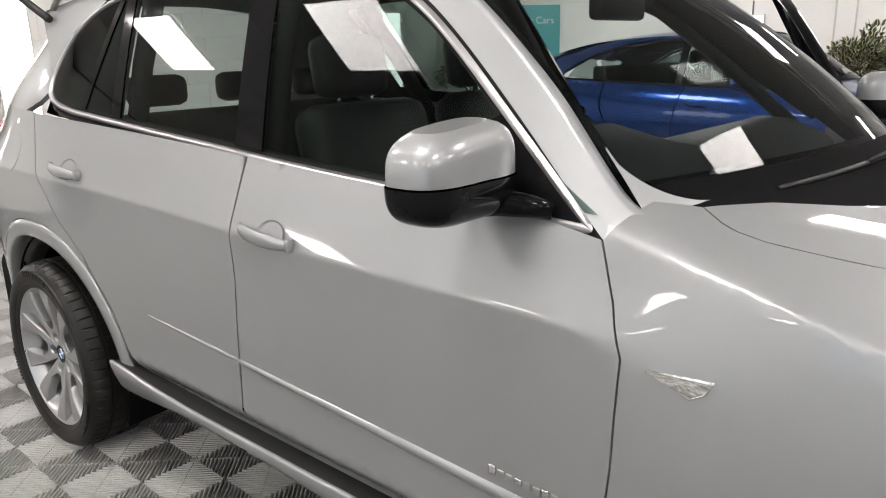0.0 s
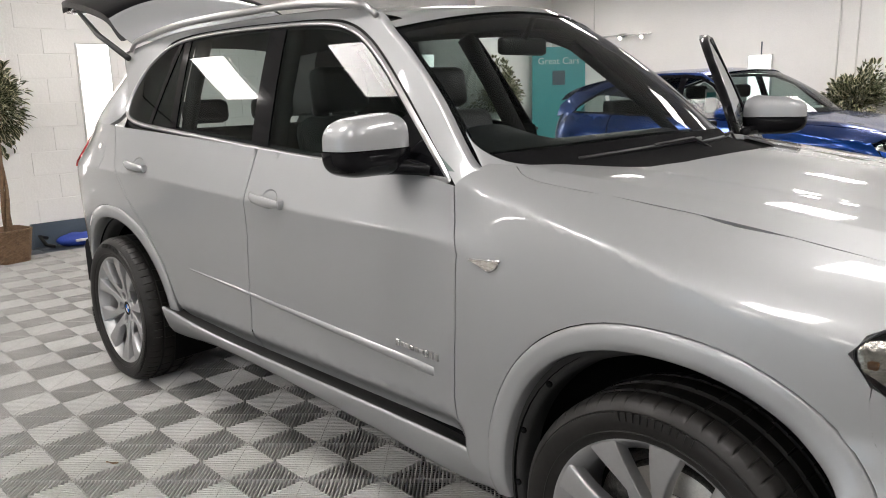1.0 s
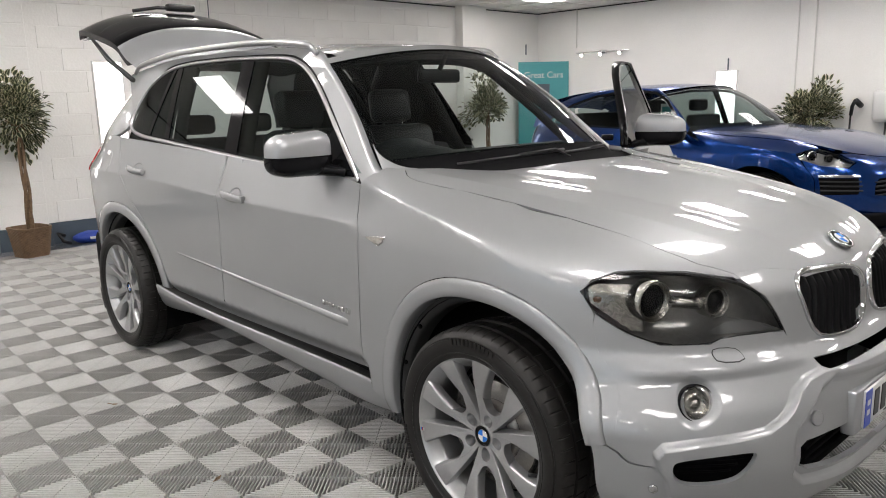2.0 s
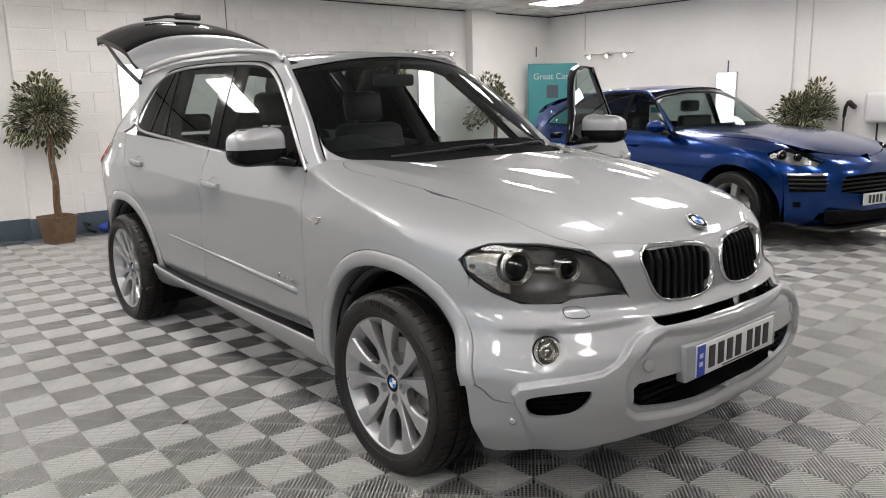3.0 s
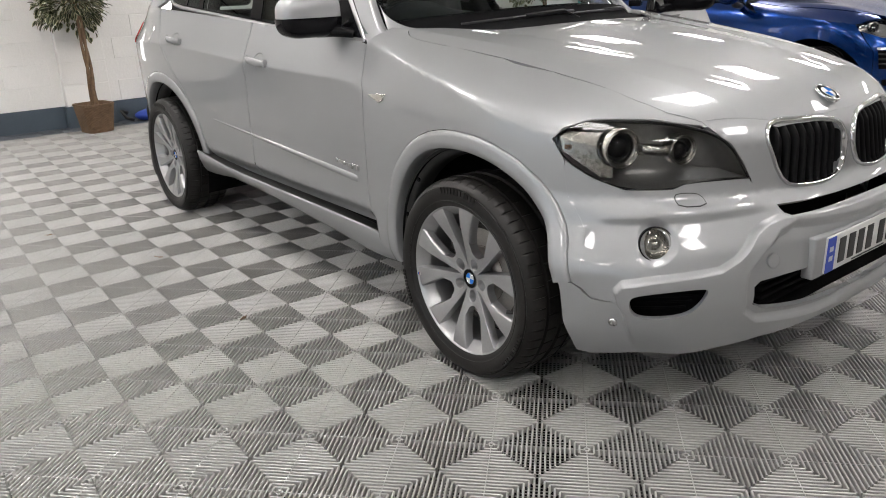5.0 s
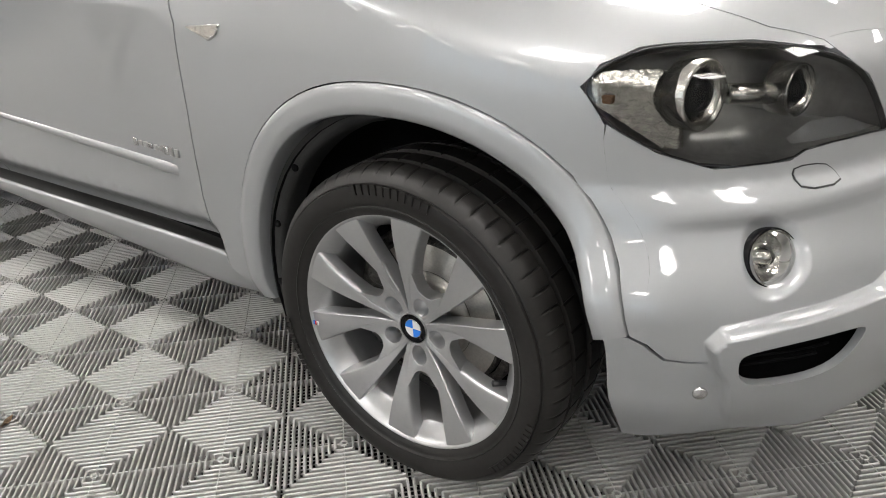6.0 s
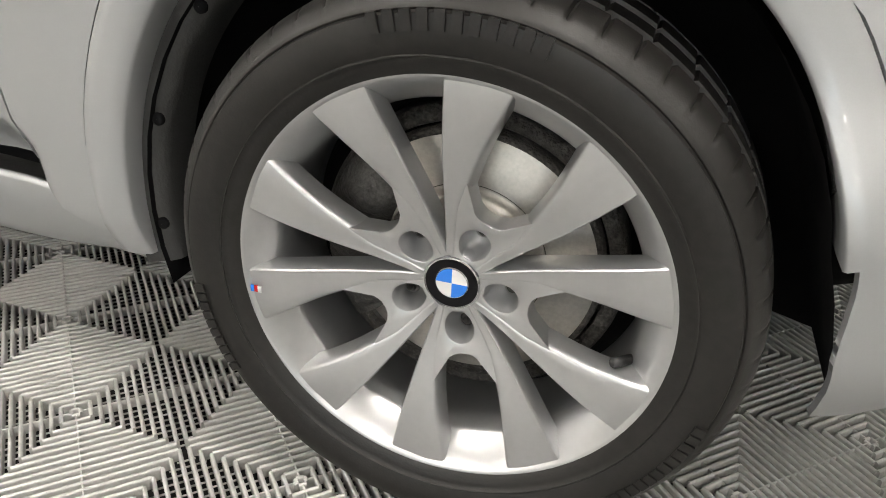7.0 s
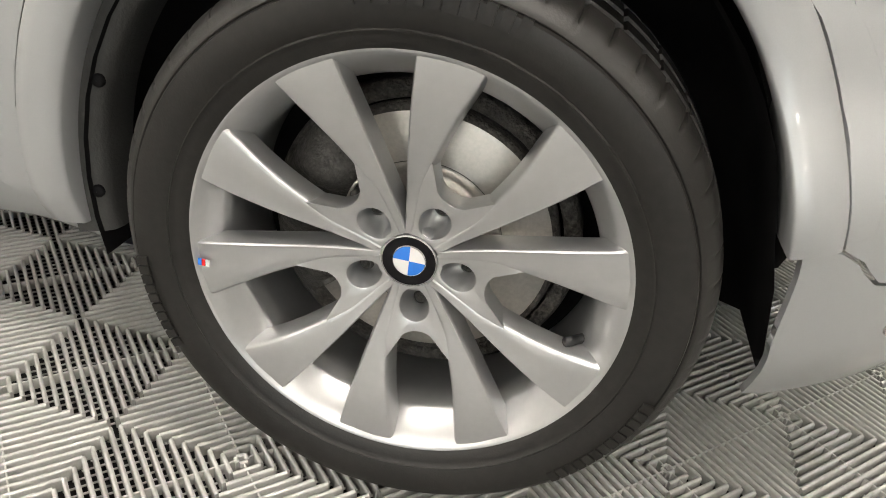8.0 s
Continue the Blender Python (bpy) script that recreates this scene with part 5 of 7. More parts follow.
# number plate, with plain bars for the characters
plate = new("number_plate")
plate.parent = car
def plate_at(y, z, d=0):
    return Vector((.925 - .10 * y * y + d + (z - .53) * .02, y, z))
PY = -.03
bm = bmesh.new()
box(bm, .88, .918, PY - .325, PY + .30, .462, .592, .006)
part("plate_holder", bm, PAINT, plate, "silver plate holder")
bm = bmesh.new()
box(bm, .916, .925, PY - .268, PY + .268, .470, .584, .003)
part("plate_base", bm, PLATEW, plate, "white front number plate")
bm = bmesh.new()
box(bm, .9245, .9265, PY - .268, PY - .220, .472, .582)
part("plate_band", bm, EUBLUE, plate, "blue band at the plate's end", flat=True)
for y in (-.175, -.115, -.055, .005, .085, .145, .205):
    bm = bmesh.new()
    box(bm, .9245, .9268, PY + y - .020, PY + y + .020, .488, .568, .002)
    part("plate_bar", bm, INK, plate, flat=True)
bm = bmesh.new()
box(bm, .9245, .9260, PY - .10, PY + .12, .475, .480)
part("plate_line", bm, INK, plate, flat=True)
for z in (.545, .515):
    bm = bmesh.new()
    box(bm, .9263, .9272, PY - .256, PY - .234, z - .008, z + .008)
    part("plate_mark", bm, PLATEW, plate, flat=True)

# round badge on the bonnet
bd = new("bonnet_badge")
bd.parent = car
ax = Vector((.5, 0, .86)).normalized()
mm = Matrix.Translation((.722, 0, .957)) @ ax.to_track_quat("Z", "Y").to_matrix().to_4x4()
for nm, prof, m_ in (("badge_ring", [(.042, -.004), (.042, .004), (.039, .006), (.037, .004)], CHROME), ("badge_disc", [(.038, .003), (.025, .0045)], GLOSSBLACK), ("badge_inner", [(.0255, .0045), (.024, .006), (.0005, .0065)], PLATEW)):
    bm = bmesh.new()
    lathe(bm, prof, 36, 0, "z")
    bmesh.ops.transform(bm, matrix=mm, verts=bm.verts)
    part(nm, bm, m_, bd)
for q in (0, 2):
    bm = bmesh.new()
    vs = [bm.verts.new((0, 0, .0072))] + [bm.verts.new((.0235 * math.sin(radians(90 * q + 9 * j)), .0235 * math.cos(radians(90 * q + 9 * j)), .0066)) for j in range(11)]
    for j in range(1, 11):
        bm.faces.new((vs[0], vs[j], vs[j + 1]))
    bmesh.ops.transform(bm, matrix=mm, verts=bm.verts)
    part("badge_quarter", bm, ROUNDBLUE, bd, "blue enamel quarter")

# door furniture
def handle(parent, x0, x1, z0, z1, side, m=None):
    h = []
    bm = bmesh.new()
    n = 14
    pts = []
    for i in range(n + 1):
        t = i / n
        x, z = x0 + (x1 - x0) * t, z0 + (z1 - z0) * t
        out = .036 * math.sin(math.pi * min(1, max(0, (t * .92 + .04)))) ** .45
        pts.append(Vector((x, side * (width(x, z) + out - .004), z)))
    rings = []
    for i, p in enumerate(pts):
        t = i / n
        hh = .019 * (1 - .35 * abs(2 * t - .9) ** 3)
        rings.append([p + Vector((0, side * .010 * math.sin(q), hh * math.cos(q))) for q in [k * math.tau / 10 for k in range(10)]])
    sheet(bm, rings, loop=True)
    bm.faces.new([bm.verts.new(v) for v in rings[0]])
    bm.faces.new([bm.verts.new(v) for v in rings[-1]])
    bmesh.ops.recalc_face_normals(bm, faces=bm.faces)
    a = part("door_handle", bm, PAINT, parent, "silver pull handle")
    # finger cup behind the handle
    xm, zm = x0 + (x1 - x0) * .55, z0 + (z1 - z0) * .55 + .004
    bm = bmesh.new()
    rows = []
    for r, d in ((1.0, .0015), (.8, -.004), (.5, -.009), (.05, -.011)):
        rows.append([(xm + .052 * r * math.cos(q), side * (width(xm + .052 * r * math.cos(q), zm + .034 * r * math.sin(q)) + d + .003), zm + .034 * r * math.sin(q)) for q in [k * math.tau / 20 for k in range(20)]])
    sheet(bm, rows, loop=True)
    bmesh.ops.recalc_face_normals(bm, faces=bm.faces)
    part("handle_cup", bm, PAINT, parent)
    bm = bmesh.new()
    p, q = pts[-1], pts[-2]
    box(bm, -.006, .006, -.012, .012, -.016, .016, .004, 0, Matrix.Translation(p))
    part("handle_cap", bm, PAINT, parent)


front_door = next(o for o in car.children if o.name.startswith("front_door"))
rear_doors = [o for o in car.children if o.name.startswith("rear_door")]
handle(front_door, -1.665, -1.465, 1.022, 1.006, -1)
handle(rear_doors[0], -2.735, -2.55, 1.088, 1.070, -1)
handle(rear_doors[1], -2.735, -2.55, 1.088, 1.070, 1)


def moulding(parent, x0, x1, side):
    """Slim body-coloured strip along the lower door."""
    rows = []
    for i in range(31):
        x = x0 + (x1 - x0) * i / 30
        z = .660 + (.581 - .660) * (x + 2.235) / (2.235 - .739)
        t = (x + 2.24) / 1.5
        h, d = .006 + .022 * t, .002 + .007 * t
        if i in (0, 30):
            d = .0
        rows.append([(x, side * (width(x, z + a) + b), z + a) for a, b in ((h * .55, -.002), (h * .40, d), (-h * .5, d * .9), (-h * .65, -.002))])
    bm = bmesh.new()
    sheet(bm, rows)
    bmesh.ops.recalc_face_normals(bm, faces=bm.faces)
    part("door_moulding", bm, PAINT, parent)


moulding(front_door, -1.755, -.742, -1)
moulding(rear_doors[0], -2.235, -1.765, -1)
# lettering of the model badge as small chrome bars
for k in range(9):
    x = -.893 + .021 * k
    bm = bmesh.new()
    hh = .011 if k not in (1, 2, 3, 4, 5) else .007
    box(bm, x - .008, x + .008, -.004, .002, -hh, hh, .002, 0, Matrix.Translation((x * 0, -width(x, .625) - .001, .627 - .052 * (x + .905) + .010)))
    part("badge_letter", bm, LAMPDARK if k % 3 else SATIN, front_door, "small chrome bar of the model badge")


def mirror(parent, side):
    m_ = new("door_mirror")
    m_.parent = parent
    def shell(z0, z1, grow=0.0):
        rows = []
        for i in range(13):
            v = i / 12
            z = z0 + (z1 - z0) * v
            row = []
            for k in range(40):
                q = k * math.tau / 40
                cx, cy = math.cos(q), math.sin(q)
                u = (z - 1.228) / .088
                f = max(0.02, 1 - abs(u) ** 3.6) ** .36
                ex, ey = (abs(cx) ** .66) * (1 if cx > 0 else -1), (abs(cy) ** .62) * (1 if cy > 0 else -1)
                a = .942 + (.135 * f + grow) * ey * (1 if ey > 0 else 1.0)
                front = .085 if cx > 0 else .055
                x = -.952 + (front * f + grow) * ex + .16 * (.942 - a) * -.35 + .10 * max(0, .94 - a)
                row.append((x, side * a, z + (.09 * (.96 - a) * (z - 1.221) / .09 if z > 1.221 else 0)))
            rows.append(row)
        return rows
    bm = bmesh.new()
    r = shell(1.221, 1.310)
    sheet(bm, r, loop=True)
    bm.faces.new([bm.verts.new(v) for v in r[-1]])
    bmesh.ops.recalc_face_normals(bm, faces=bm.faces)
    part("mirror_cap", bm, PAINT, m_, "silver upper mirror cap")
    bm = bmesh.new()
    r = shell(1.144, 1.218, .003)
    sheet(bm, r, loop=True)
    bm.faces.new([bm.verts.new(v) for v in r[0]])
    # arm
    box(bm, -.965, -.845, min(.005, side * .07), max(-.005, side * .07), -.016, .016, .004, 0, Matrix.Translation((0, side * .81, 1.190)) @ Matrix.Rotation(side * radians(12), 4, "Z"))
    bmesh.ops.recalc_face_normals(bm, faces=bm.faces)
    tube(bm, [(-.95, side * .90, 1.172), (-.90, side * .86, 1.168), (-.85, side * .830, 1.160), (-.81, side * .815, 1.152)], lambda f: .034 - .018 * f, 12)
    bmesh.ops.recalc_face_normals(bm, faces=bm.faces)
    part("mirror_base", bm, GLOSSBLACK, m_, "black lower mirror housing and arm")
    bm = bmesh.new()
    box(bm, -1.002, -.998, .86, 1.02, 1.18, 1.28, .002)
    if side < 0:
        for v in bm.verts:
            v.co.y = -v.co.y
    part("mirror_glass", bm, CHROME, m_, "mirror glass")
    # black triangle at the foot of the pillar
    tri = [(-.742, 1.134), (-.985, 1.312), (-1.01, 1.300), (-1.01, 1.142)]
    panel("mirror_triangle", tri, green, GLOSSBLACK, m_, 0.05, side=side, flange=.004, lift=.004)


mirror(front_door, -1)

# opened passenger door on the far side
LD = new("open_door")
LD.parent = car
hinge = Vector((-.66, .905, 0))
LD.matrix_basis = Matrix.Translation(hinge + Vector((.05, .06, 0))) @ Matrix.Rotation(radians(-69), 4, "Z") @ Matrix.Translation(-hinge)
panel("door_skin", FD, wrap, PAINT, LD, 0.05, side=1, flange=0.05)
bm = bmesh.new()
ring_o, ring_i = shrink(FRONT_GLASS, -.016), shrink(FRONT_GLASS, .005)
rows = []
for poly, d in ((ring_o, 0), (ring_o, .012), (ring_i, .012), (ring_i, -.03), (ring_o, -.03), (ring_o, 0)):
    rows.append([Vector((green(*p)[0], green(*p)[1] + d, p[1])) for p in poly])
sheet(bm, rows, loop=True)
bmesh.ops.recalc_face_normals(bm, faces=bm.faces)
part("window_frame", bm, GLOSSBLACK, LD, "black window frame of the opened door")
panel("door_glass", FRONT_GLASS, green, SIDE_GLASS, LD, 0.08, side=1, flange=0)
bm = bmesh.new()
box(bm, -1.72, -.72, .80, .845, .46, 1.12, .02)
part("door_card", bm, LEATHER, LD, "black inner door trim")
handle(LD, -1.665, -1.465, 1.022, 1.006, 1)
mirror(LD, 1)

# roof rails
for sd in (-1, 1):
    bm = bmesh.new()
    pts = []
    for i in range(41):
        t = i / 40
        x = -1.30 - 2.05 * t
        lift_ = .040 * min(1, math.sin(math.pi * t) ** .35 if 0 < t < 1 else 0)
        a = .585 - .012 * t
        pts.append((x, sd * a, roof(x, .535) - .004 + lift_ - (.015 if t in (0, 1) else 0)))
    tube(bm, pts, lambda f: .016 if .03 < f < .97 else .012, 10)
    part("roof_rail", bm, TRIM, car, "satin silver roof rail")

# cowl and wipers
bm = bmesh.new()
cols = []
for i in range(31):
    u = -1 + 2 * i / 30
    a = u * .70
    xb = knots(abs(a), [(0, -.28), (.12, -.28), (.30, -.29), (.43, -.325), (.52, -.40), (.60, -.50), (.69, -.575)])
    front = Vector((xb + .025, a, hood_fn(xb + .025, a)[2] - .010))
    back = Vector(screen(u, .0)) + Vector((.006, 0, .003))
    cols.append([front, front.lerp(back, .3) - Vector((0, 0, .012)), front.lerp(back, .7) - Vector((0, 0, .010)), back, Vector(screen(u, .05)) + Vector((.004, 0, .003))])
sheet(bm, cols)
part("cowl", bm, LINER, car, "black cowl under the windscreen")
for u0, u1, v0, v1 in ((-.66, .08, -.025, .0), (.02, .78, -.02, .0)):
    wp = new("windscreen_wiper")
    wp.parent = car
    bm = bmesh.new()
    tube(bm, [Vector(screen(u0 + (u1 - u0) * i / 12, v0 + (v1 - v0) * i / 12)) + Vector((.010, 0, .012)) for i in range(13)], .006, 8)
    part("wiper_blade", bm, BLACK, wp, "black wiper blade")
    bm = bmesh.new()
    um = (u0 + u1) / 2
    tube(bm, [Vector(screen(u1 + .02, -.05)) + Vector((.02, 0, .006)), Vector(screen(u1 - .1, .0)) + Vector((.022, 0, .018)), Vector(screen(um, (v0 + v1) / 2)) + Vector((.014, 0, .018))], .005, 8)
    part("wiper_arm", bm, BLACK, wp, "black wiper arm")

# ---------------------------------------------------------------- cabin
def seat(x, y, parent):
    s = new("front_seat")
    s.parent = parent
    bm = bmesh.new()
    box(bm, x - .25, x + .27, y - .26, y + .26, .62, .80, .06)
    part("seat_cushion", bm, LEATHER, s, "black leather seat cushion")
    bm = bmesh.new()
    box(bm, -.07, .07, -.25, .25, 0, .56, .06, 0, Matrix.Translation((x - .25, y, .74)) @ Matrix.Rotation(radians(-14), 4, "Y"))
    part("seat_back", bm, LEATHER, s, "black leather seat back")
    bm = bmesh.new()
    box(bm, -.05, .05, -.135, .135, -.09, .10, .04, 0, Matrix.Translation((x - .425, y, 1.385)) @ Matrix.Rotation(radians(-8), 4, "Y"))
    part("headrest", bm, LEATHER, s, "black leather headrest")
    bm = bmesh.new()
    for q in (-.07, .07):
        tube(bm, [(x - .39, y + q, 1.24), (x - .42, y + q, 1.35)], .007, 6)
    part("headrest_posts", bm, CHROME, s)


for y in (-.31, .31):
    seat(-1.47, y, car)
bm = bmesh.new()
box(bm, -2.85, -2.32, -.64, .64, .62, .80, .06)
box(bm, -2.97, -2.80, -.64, .64, .70, 1.22, .06)
part("rear_bench", bm, LEATHER, car, "black leather rear bench")
for y in (-.40, 0, .40):
    bm = bmesh.new()
    box(bm, -2.98, -2.88, y - .12, y + .12, 1.24, 1.36, .035)
    part("rear_headrest", bm, LEATHER, car, "black leather rear headrest")
# dashboard
bm = bmesh.new()
rows = []
for i in range(25):
    y = -.70 + 1.40 * i / 24
    k = y / .7
    hump = .07 * math.exp(-((y + .38) / .17) ** 4)
    rows.append([(-.60 - .2 * k * k, y, 1.160), (-.80 - .1 * k * k, y, 1.195 + hump * .35), (-.98, y, 1.190 + hump), (-1.06, y, 1.12 + hump), (-1.07, y, .95), (-1.0, y, .60)])
sheet(bm, rows)
part("dashboard", bm, LEATHER, car, "black dashboard with instrument hood")
sw = new("steering_wheel")
sw.parent = car
mm = Matrix.Translation((-1.18, -.38, 1.06)) @ Matrix.Rotation(radians(66), 4, "Y")
bm = bmesh.new()
R1, r1 = .18, .016
rings = [[((R1 + r1 * math.cos(b)) * math.cos(a), (R1 + r1 * math.cos(b)) * math.sin(a), r1 * math.sin(b)) for b in [j * math.tau / 10 for j in range(10)]] for a in [k * math.tau / 40 for k in range(41)]]
sheet(bm, rings, loop=True)
bmesh.ops.transform(bm, matrix=mm, verts=bm.verts)
part("wheel_rim", bm, LEATHER, sw, "black leather steering wheel rim")
bm = bmesh.new()
box(bm, -.06, .06, -.075, .075, -.02, .03, .02)
box(bm, -.015, .015, -.17, .17, -.008, .012, .005)
box(bm, -.0, .17, -.03, .03, -.008, .01, .005)
bmesh.ops.transform(bm, matrix=mm, verts=bm.verts)
part("wheel_hub", bm, BLACK, sw)
# headlining, inner mirror, tub
bm = bmesh.new()
sheet(bm, [[(x, a, roof(x, a) - .03) for a in [-.53 + 1.06 * j / 10 for j in range(11)]] for x in [-3.4 + 2.2 * i / 14 for i in range(15)]])
part("headlining", bm, HEADLINER, car, "dark grey headlining")
bm = bmesh.new()
box(bm, -1.16, -1.12, -.13, .13, 1.50, 1.565, .015)
tube(bm, [(-1.14, 0, 1.55), (-1.08, 0, 1.64)], .012, 8)
part("inner_mirror", bm, BLACK, car, "black inner rear-view mirror")
bm = bmesh.new()
box(bm, -3.85, .55, -.56, .56, .24, .42, .05)
box(bm, -3.8, -.55, -.80, .80, .30, .60, .05)
box(bm, .05, .62, -.52, .52, .30, .80, .05)
box(bm, -3.8, -3.0, -.70, .70, .5, .86, .03)
part("floor_pan", bm, LINER, car, "dark underbody")
for sd in (-1, 1):
    for line, w_ in (([(-1.76, .745, 1.10), (-1.85, .618, 1.40), (-1.92, .50, 1.63)], .045), ([(-2.49, .745, 1.10), (-2.60, .618, 1.40), (-2.68, .50, 1.63)], .035), ([(-.85, .70, 1.15), (-1.06, .63, 1.35), (-1.30, .53, 1.56)], .022)):
        bm = bmesh.new()
        tube(bm, [(x, sd * a, z) for x, a, z in line], w_, 8)
        part("inner_pillar", bm, HEADLINER, car, "dark inner pillar trim")
# rear bumper and tail lamps
bm = bmesh.new()
box(bm, -3.95, -3.6, -.70, .70, .34, .82, .06)
part("rear_bumper", bm, PAINT, car)
for sd in (-1, 1):
    panel("tail_lamp", [(-3.50, 1.03), (-3.80, 1.0), (-3.82, 1.06), (-3.75, 1.14), (-3.66, 1.20), (-3.46, 1.15)], wrap, RED, car, .03, side=sd, flange=.01, lift=.006, label="red tail lamp")
# fuel flap outline on the rear quarter
panel("fuel_flap", rounded([(-3.18, 1.04), (-3.02, 1.04), (-3.02, 1.17), (-3.18, 1.17)], 2), wrap, PAINT, car, .03, side=-1, flange=.004, lift=.0015)
# ---------------------------------------------------------------- blue car
blue = thing("blue_car", (-1.29, 5.09, 0), "bright metallic blue estate car parked along the wall", "car")
blue.rotation_euler = (0, 0, radians(-12))
blue.scale = (.98, .98, .965)
B_SEC = [(.22, .80), (.32, .88), (.45, .905), (.60, .925), (.75, .935), (.86, .93), (.95, .905), (1.02, .87), (1.10, .80)]
B_NOSE = [(.20, .80), (.30, .92), (.45, .945), (.60, .935), (.72, .90), (.82, .83), (.92, .72), (1.0, .60)]


def b_side(s, z):
    if s <= 0:
        w = knots(z, B_SEC) - .025 * math.exp(-((s + 1.4) / .6) ** 2) * smooth(.4, .6, z)
        if s < -2.9:
            u = (-2.9 - s) / .9
            w *= max(0, 1 - min(1, u) ** 3) ** (1 / 2.4)
        return (s, w, z)
    th = (1 - s) * math.pi / 2
    return (knots(z, B_NOSE) * max(0, math.cos(th)) ** (2 / 2.2), knots(z, B_SEC) * max(0, math.sin(th)) ** (2 / 2.9), z)


def b_hood(x, a):
    a = abs(a)
    zc = knots(x, [(-.95, 1.17), (-.5, 1.125), (0, 1.075), (.4, 1.0), (.7, .90), (.85, .80)])
    return zc - .10 * (a / .85) ** 3 + .03 * math.exp(-((a - .68) / .13) ** 2) * smooth(-.7, .1, x)


def b_rim(s):
    return knots(s, [(-.95, 1.10), (-.6, 1.02), (-.2, .97), (.2, .93), (.5, .87), (.8, .82), (1, .80)])


def b_skin(s, v):
    z = b_rim(s)
    if s < -.95 or v <= z:
        return b_side(s, v)
    x, a, _ = b_side(s, z)
    x2, a2, _ = b_side(s - .004, z)
    x3, a3, _ = b_side(s + .004, z)
    tx, ta = x3 - x2, a3 - a2
    l = math.hypot(tx, ta)
    fall = b_hood(x, a) - z
    ph = (v - z) / .12 * math.pi / 2
    d, drop = (.16 * (1 - math.cos(ph)), fall * (1 - math.sin(ph))) if ph < math.pi / 2 else (.16 + (v - z - .12) * 1.4, 0)
    x, a = x + ta / l * d, a - tx / l * d
    return (x, a, b_hood(x, a) - drop)


def b_green(x, z):
    u = (z - 1.06) / .5
    a = .80 - .20 * u - .03 * u * u
    if x < -2.4:
        a -= .12 * ((-2.4 - x) / 1.2) ** 2
    return (x, a, z)


def b_screen(u, v):
    k = u * u
    return ((-.50 - .40 * k) * (1 - v) + (-1.28 - .18 * k) * v + .03 * v * (1 - v), u * (.76 + (.60 - .76) * v), (1.14 - .04 * k) * (1 - v) + (1.546 - .050 * k) * v + .03 * v * (1 - v) * 4)


def b_roof(x, a):
    k = abs(a) / .6
    return knots(x, [(-3.75, 1.22), (-3.5, 1.40), (-3.2, 1.48), (-2.8, 1.54), (-2.2, 1.578), (-1.7, 1.582), (-1.25, 1.548)]) - .05 * k ** 2.2


